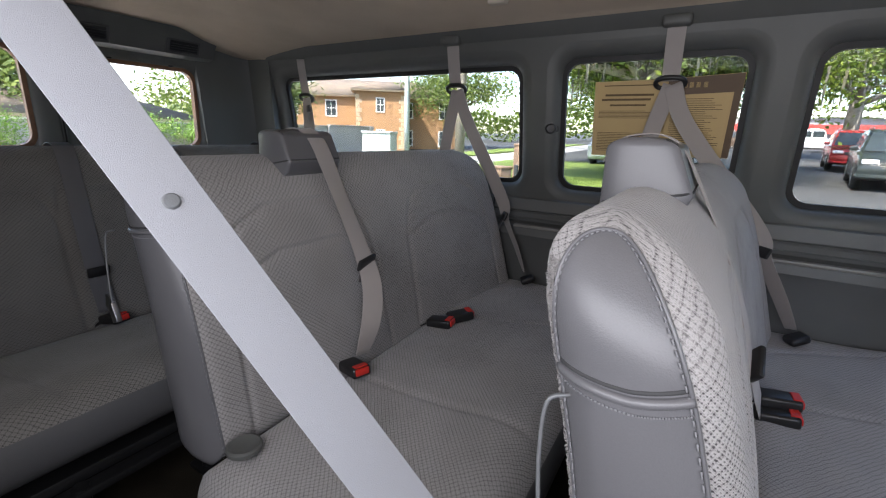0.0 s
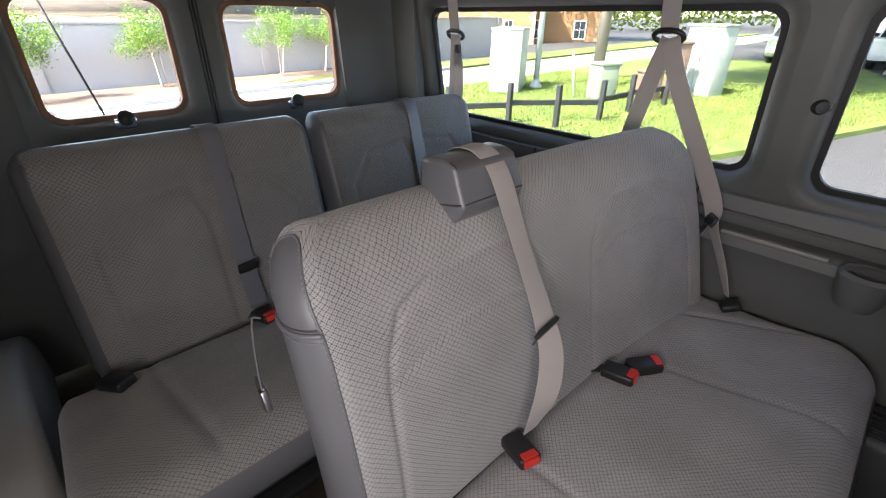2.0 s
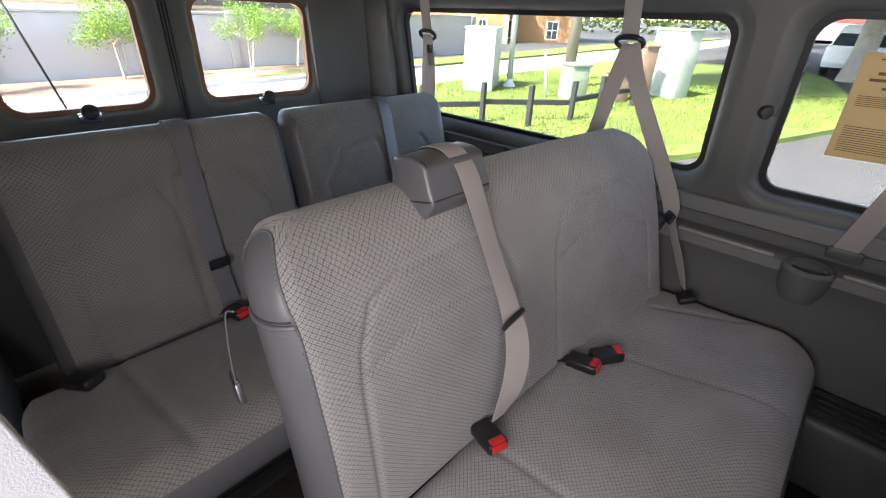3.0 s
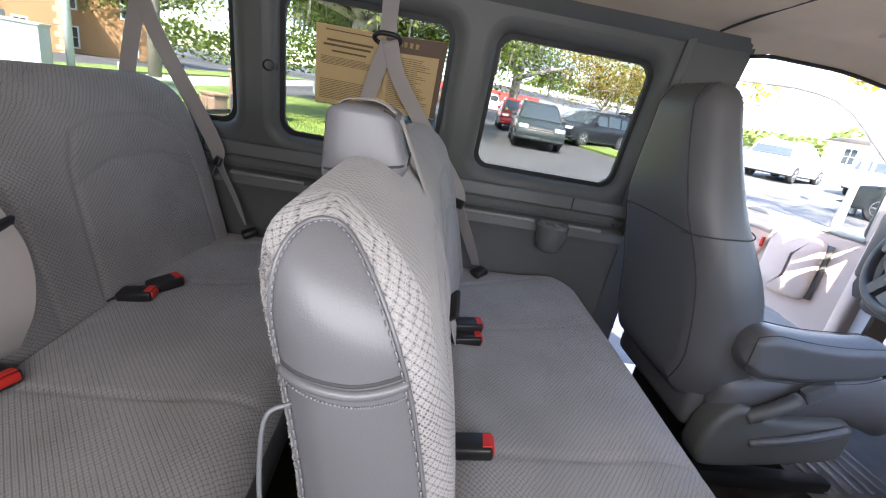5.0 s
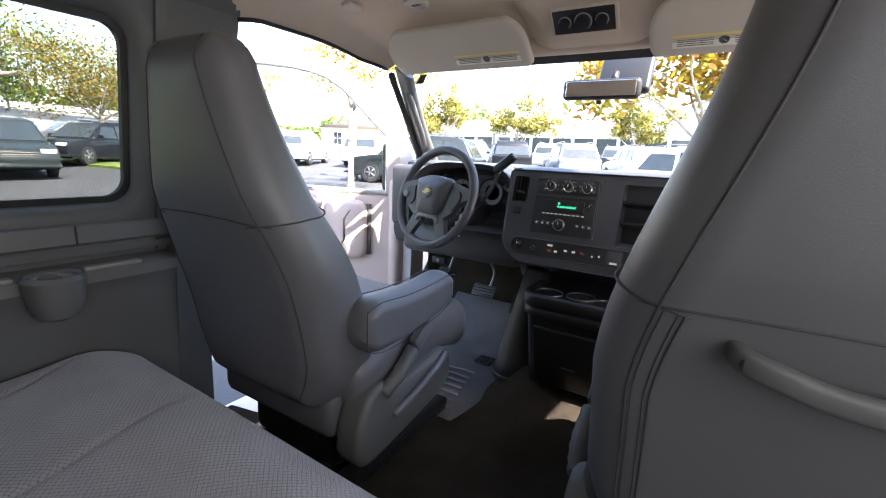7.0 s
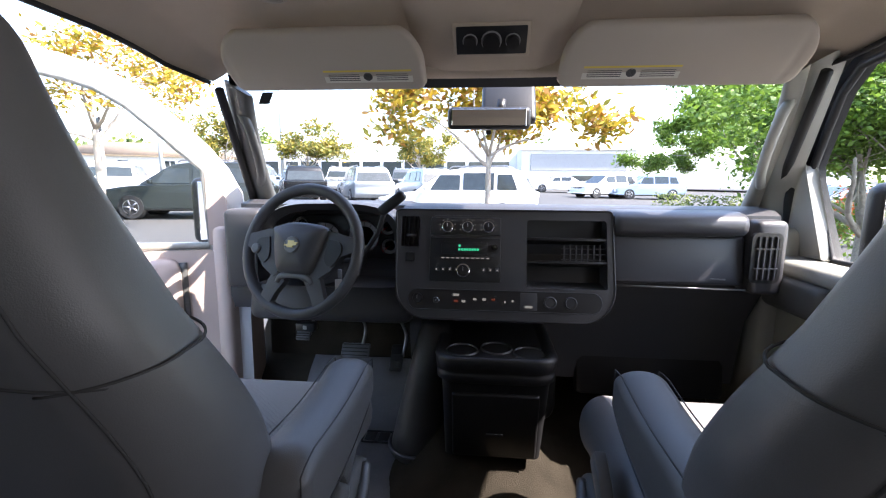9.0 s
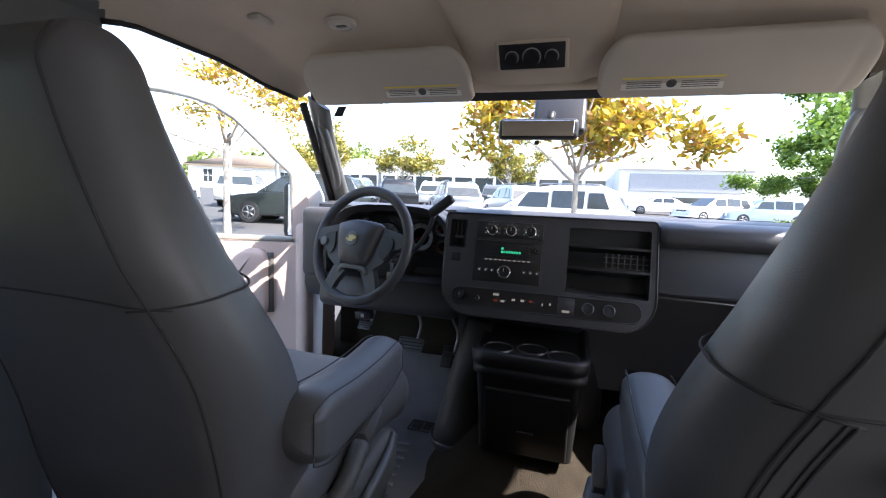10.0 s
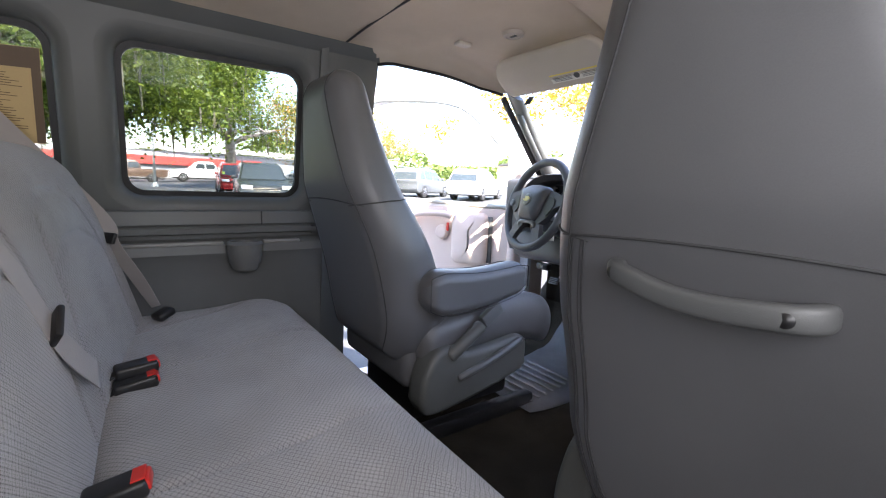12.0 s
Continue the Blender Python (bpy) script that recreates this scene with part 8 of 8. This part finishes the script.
rbox(bm, (-56.5, 4.0, 3.2), (0.15, 20, 0.9), 0.02, 1)
tagged(obj("shop_band", bm, REDWALL), "red band on the shop front", "fascia", kind="structure")
house_block("low_building", -36.0, 46.0, 16, 8, 2.6, 30, WHITEWALL, "low pale house beyond the car park", 1.5, 1, 4)
# white dealership straight ahead
dl = thing("dealership", (2, 52, GZ(2, 52)), "long white flat-roofed dealership with grey panels", "building", "buildings")
bm = B()
rbox(bm, (-14, 8, 2.4), (44, 12, 5.2), 0.05, 1)
part("wall", bm, WHITEWALL, dl)
bm = B()
rbox(bm, (7.5, 0, 2.05), (11.5, 10, 4.1), 0.05, 1)
part("wing", bm, WHITEWALL, dl)
bm = B()
rbox(bm, (7.5, -5.05, 2.55), (9.6, 0.15, 1.7), 0.02, 1)
part("grey_panel", bm, GREYWALL, dl, "grey metal wall panel")
bm = B()
rbox(bm, (7.5, -5.1, 3.95), (12.4, 0.6, 0.35), 0.02, 1)
part("canopy", bm, WHITEWALL, dl)
bm = B()
rbox(bm, (7.6, -5.15, 0.75), (3.0, 0.1, 0.9), 0.01, 1)
part("window", bm, DARKGLASS, dl, "dark window")
for k in range(14):
    bm = B()
    rbox(bm, (-34 + 2.6 * k, 1.95, 1.6), (2.2, 0.12, 2.6), 0.01, 1)
    part("window", bm, DARKGLASS, dl, "dark shop window")
bm = B()
rbox(bm, (26, 4, 1.6), (26, 8, 3.4), 0.05, 1)
part("side_wing", bm, WHITEWALL, dl)


# ---- parked cars ----
def car(x, y, rz, paint, label, kind="suv", scale=1.0):
    t = thing("parked_car", (x, y, GZ(x, y)), label, "car", "parked cars")
    t.rotation_euler = (0, 0, radians(rz))
    t.scale = (scale,) * 3
    # x ahead; half outlines
    if kind == "suv":
        Wd = 1.88
        low = [(-2.36, 0.45), (-2.38, 0.75), (-2.33, 1.02), (-1.2, 1.04), (0.6, 1.03), (1.5, 0.98), (2.15, 0.86), (2.36, 0.68), (2.37, 0.42), (2.2, 0.30), (-2.2, 0.30)]
        cab = [(-2.28, 1.0, 0.0), (-2.02, 1.45, 0.10), (-1.75, 1.66, 0.17), (-0.5, 1.71, 0.19), (0.35, 1.62, 0.17), (1.25, 1.0, 0.0)]
        wins = [((-1.95, -1.25), (1.08, 1.52)), ((-1.15, -0.25), (1.07, 1.56)), ((-0.15, 0.75), (1.06, 1.50))]
    elif kind == "sedan":
        low = [(-2.3, 0.42), (-2.34, 0.75), (-2.2, 0.95), (-1.2, 0.97), (0.6, 0.95), (1.5, 0.88), (2.15, 0.74), (2.34, 0.58), (2.3, 0.34), (2.1, 0.25), (-2.1, 0.25)]
        Wd = 1.82
        cab = [(-1.75, 0.94, 0.0), (-1.1, 1.33, 0.14), (-0.3, 1.45, 0.18), (0.35, 1.40, 0.17), (1.2, 0.92, 0.0)]
        wins = [((-1.0, -0.2), (0.99, 1.32)), ((-0.1, 0.65), (0.98, 1.30))]
    else:
        low = [(-2.9, 0.55), (-2.92, 0.95), (-2.9, 1.12), (-0.95, 1.12), (0.9, 1.14), (1.8, 1.12), (2.65, 1.06), (2.85, 0.85), (2.86, 0.5), (2.6, 0.42), (-2.7, 0.42)]
        Wd = 2.0
        cab = [(-0.95, 1.1, 0.0), (-0.85, 1.62, 0.12), (-0.5, 1.86, 0.18), (0.5, 1.85, 0.18), (0.9, 1.72, 0.14), (1.5, 1.12, 0.0)]
        wins = [((-0.78, -0.02), (1.2, 1.68)), ((0.06, 0.95), (1.2, 1.66))]
    H2 = Wd / 2
    outline_ = [(p.x, p.y) for p in smooth_path([Vector((a, b, 0)) for a, b in low], 4)]
    roof = [cab[0]] + [tuple(p) for p in smooth_path([Vector(c) for c in cab[1:-1]], 4)] + [cab[-1]]
    bm = B()
    secs = []
    for yy, sc in ((-H2, 0.93), (-H2 * 0.97, 0.985), (-H2 * 0.9, 1.0), (0, 1.012), (H2 * 0.9, 1.0), (H2 * 0.97, 0.985), (H2, 0.93)):
        secs.append([Vector((a * (1 if abs(yy) < H2 * 0.9 else sc), yy, 0.65 + (b - 0.65) * sc)) for a, b in outline_])
    loft(bm, secs, True)
    bmesh.ops.recalc_face_normals(bm, faces=bm.faces)
    body = part("body", bm, paint, t, "", 0.7)
    bm = B()
    left = [Vector((a, H2 * 0.93 - i_, b)) for a, b, i_ in roof]
    right = [Vector((a, -H2 * 0.93 + i_, b)) for a, b, i_ in roof]
    vl, vr = [bm.verts.new(p) for p in left], [bm.verts.new(p) for p in right]
    for i in range(len(roof) - 1):
        bm.faces.new((vl[i], vl[i + 1], vr[i + 1], vr[i]))
    bm.faces.new(vl[::-1])
    bm.faces.new(vr)
    bmesh.ops.recalc_face_normals(bm, faces=bm.faces)
    bmesh.ops.bevel(bm, geom=[e for e in bm.edges if abs(e.verts[0].co.y - e.verts[1].co.y) < 0.5], offset=0.05, segments=3, profile=0.5, affect="EDGES", clamp_overlap=True)
    part("cabin", bm, paint, t, "", 0.7)
    # glass, a little proud of the cabin
    def inset(z):
        for (a, b, c), (a2, b2, c2) in zip(cab, cab[1:]):
            if min(b, b2) <= z <= max(b, b2) and abs(b2 - b) > 0.05:
                return c + (c2 - c) * (z - b) / (b2 - b)
        return 0.17
    for (x0, x1), (z0, z1) in wins:
        for s in (-1, 1):
            bm = B()
            pts = [(x0 + (0.12 if x0 < -1.8 else 0.0), z0), (x1, z0), (x1 - (0.28 if (x0, x1) == wins[-1][0] else 0), z1), (x0 + (0.30 if x0 < -1.8 else 0.0), z1)]
            a = [bm.verts.new((px, s * (H2 * 0.93 - inset(pz) + 0.012), pz)) for px, pz in pts]
            bm.faces.new(a)
            b = [bm.verts.new((px, s * (H2 * 0.93 - inset(pz) - 0.02), pz)) for px, pz in pts]
            bm.faces.new(b[::-1])
            for i in range(4):
                bm.faces.new((a[i], b[i], b[(i + 1) % 4], a[(i + 1) % 4]))
            bmesh.ops.recalc_face_normals(bm, faces=bm.faces)
            part("side_window", bm, DARKGLASS, t, "dark car window")
    for (p, q) in ((cab[-1], cab[-2]), (cab[0], cab[1])):
        bm = B()
        k = 0.014 if p[0] > 0 else -0.014
        f0, f1 = 0.06, 0.92
        a0 = [p[i] + (q[i] - p[i]) * f0 for i in range(3)]
        a1 = [p[i] + (q[i] - p[i]) * f1 for i in range(3)]
        w0, w1 = H2 * 0.93 - a0[2] - 0.07, H2 * 0.93 - a1[2] - 0.07
        up = 0.012
        ring = [(a0[0] + k, -w0, a0[1] + up), (a0[0] + k, w0, a0[1] + up), (a1[0] + k, w1, a1[1] + up), (a1[0] + k, -w1, a1[1] + up)]
        a = [bm.verts.new(r) for r in ring]
        b = [bm.verts.new(Vector(r) - Vector((k * 2.5, 0, up * 2))) for r in ring]
        bm.faces.new(a)
        bm.faces.new(b[::-1])
        for i in range(4):
            bm.faces.new((a[i], b[i], b[(i + 1) % 4], a[(i + 1) % 4]))
        bmesh.ops.recalc_face_normals(bm, faces=bm.faces)
        part("windscreen" if p[0] > 0 else "rear_window", bm, DARKGLASS, t, "dark car window")
    fx, rx_ = (1.45, -1.42) if kind != "truck" else (1.85, -1.75)
    R = 0.36 if kind != "truck" else 0.40
    for wx in (fx, rx_):
        for s in (-1, 1):
            bm = B()
            lathe(bm, [(R * 0.62, -0.11), (R * 0.95, -0.11), (R, -0.06), (R, 0.06), (R * 0.95, 0.11), (R * 0.62, 0.11), (R * 0.62, -0.11)][:6], (wx, s * (H2 - 0.10), R), (0, s, 0), 24)
            wh = part("wheel", bm, TYRE, t, "black tyre on an alloy rim")
            bm = B()
            lathe(bm, [(R * 0.60, 0.06), (R * 0.62, 0.11), (R * 0.56, 0.112), (R * 0.52, 0.08), (R * 0.2, 0.09), (0, 0.10)], (wx, s * (H2 - 0.10), R), (0, s, 0), 20)
            for k in range(5):
                a = 2 * math.pi * k / 5
                tube(bm, [Vector((wx, s * (H2 + 0.002), R)), Vector((wx + R * 0.56 * math.cos(a), s * (H2 + 0.006), R + R * 0.56 * math.sin(a)))], 0.03, 6)
            o = obj("rim", bm, STEEL)
            o.parent = wh
            bm = B()
            cyl(bm, (wx, s * (H2 - 0.20), R + 0.02), (wx, s * (H2 - 0.012), R + 0.02), R * 1.14, R * 1.14, 24)
            part("wheel_arch", bm, RUBBER, t)
    zf = low[6][1] - 0.10
    for s in (-1, 1):
        bm = B()
        rbox(bm, (low[7][0] - 0.10, s * (H2 - 0.26), zf), (0.26, 0.36, 0.13), 0.03, 2)
        part("headlight", bm, LAMPCLEAR, t, "clear headlight")
        bm = B()
        rbox(bm, (low[1][0] + 0.06, s * (H2 - 0.20), low[2][1] - 0.12), (0.16, 0.30, 0.15), 0.03, 2)
        part("tail_light", bm, LAMPRED, t, "red tail light")
        bm = B()
        rbox(bm, (0.85, s * (H2 + 0.08), low[4][1] + 0.08), (0.10, 0.20, 0.13), 0.03, 2)
        part("door_mirror", bm, paint, t)
    bm = B()
    rbox(bm, (low[7][0] - 0.02, 0, low[7][1] - 0.02), (0.06, 0.95, 0.22), 0.02, 2)
    g = part("grille", bm, BLACK, t, "dark front grille")
    for k in range(3):
        bm = B()
        rbox(bm, (low[7][0] + 0.015, 0, low[7][1] - 0.08 + 0.06 * k), (0.015, 0.92, 0.012), 0, 1)
        o = obj("grille_bar", bm, CHROME)
        o.parent = g
    bm = B()
    rbox(bm, (0, 0, 0.30), (low[7][0] * 1.85, Wd * 0.99, 0.12), 0.03, 1)
    part("sill", bm, RUBBER, t)
    if kind == "truck":
        bm = B()
        rbox(bm, (-1.93, 0, 1.10), (1.72, Wd * 0.82, 0.08), 0.01, 1)
        part("bed", bm, BLACK, t, "dark truck bed")
    if kind == "suv":
        for s in (-1, 1):
            bm = B()
            tube(bm, [(-1.6, s * 0.62, 1.72), (-1.5, s * 0.62, 1.76), (0.1, s * 0.62, 1.75), (0.2, s * 0.62, 1.69)], 0.018, 6)
            part("roof_rail", bm, STEEL, t)
    return t


def paintm(name, c, metal=0.3, rough=0.25):
    return mat(name, c, rough, metal, var=0.03, bump=0, rvar=0.04)


P_WHITE = paintm("car_paint_white", (0.75, 0.75, 0.75), 0.0)
P_SILVER = paintm("car_paint_silver", (0.42, 0.46, 0.50), 0.5)
P_BLUE = paintm("car_paint_pale_blue", (0.30, 0.38, 0.48), 0.5)
P_DARK = paintm("car_paint_dark_green", (0.022, 0.028, 0.028), 0.0)
P_BLACK = paintm("car_paint_black", (0.015, 0.017, 0.02), 0.2)
P_GREY = paintm("car_paint_grey", (0.14, 0.15, 0.16), 0.4)
P_RED = paintm("car_paint_red", (0.35, 0.03, 0.03), 0.2)
P_BROWN = paintm("car_paint_brown", (0.12, 0.08, 0.06), 0.3)
CARS = [
    (-18.3, 4.75, -8, P_DARK, "dark green sport utility car parked beside the drive", "suv"),
    (-26.0, 5.3, -6, P_RED, "red sport utility car parked behind a dark one", "suv"),
    (-22.1, 8.5, -60, P_BLACK, "black car parked behind the grass island", "suv"),
    (-26.0, 12.0, 70, P_BLACK, "black pickup truck parked in the row", "truck"),
    (-47.4, 6.6, -92, P_WHITE, "white pickup truck parked before the shops", "truck"),
    (-47.0, 0.6, -92, P_BROWN, "brown pickup truck parked before the shops", "truck"),
    (-44.0, 15.0, -92, P_GREY, "grey car parked before the shops", "suv"),
    (-24.0, -1.2, 178, P_WHITE, "white sport utility car parked by the oak", "suv"),
    (-24.5, -4.4, 178, P_SILVER, "silver sport utility car parked by the oak", "suv"),
    (-9.2, 13.7, 196, P_DARK, "dark green car parked beside the grass strip", "suv"),
    (-19.5, 17.2, 120, P_WHITE, "white sport utility car parked in the row", "suv"),
    (-22.4, 15.2, 120, P_GREY, "dark sport utility car parked in the row", "suv"),
    (-16.6, 19.4, 120, P_WHITE, "white sport utility car parked in the row", "suv"),
    (-13.4, 21.0, 120, P_SILVER, "silver sport utility car parked in the row", "suv"),
    (-9.0, 21.5, 118, P_BLACK, "black sport utility car parked in the row", "suv"),
    (-6.0, 22.0, 118, P_SILVER, "silver sport utility car parked in the row", "suv"),
    (-3.2, 23.5, 118, P_SILVER, "silver sport utility car parked in the row", "suv"),
    (-9.5, 30.0, 100, P_WHITE, "white car parked in the far row", "suv"),
    (-5.5, 31.0, 100, P_GREY, "grey car parked in the far row", "suv"),
    (-15.0, 29.0, 100, P_BLUE, "blue car parked in the far row", "suv"),
    (-0.75, 14.2, 172, P_WHITE, "white sport utility car parked before the van", "suv"),
    (11.3, 32.6, 182, P_BLUE, "pale blue minivan parked across the car park", "suv"),
    (8.6, 33.0, 205, P_WHITE, "white sport utility car parked behind a minivan", "suv"),
    (6.4, 40.0, 180, P_WHITE, "white car parked before the building", "sedan"),
    (19.5, 27.0, 170, P_WHITE, "white car parked beyond the hedge", "sedan"),
    (15.0, 20.0, 170, P_SILVER, "pale car parked beyond the hedge", "sedan"),
]
for x, y, rz, p, lab, kind in CARS:
    car(x, y, rz, p, lab, kind)
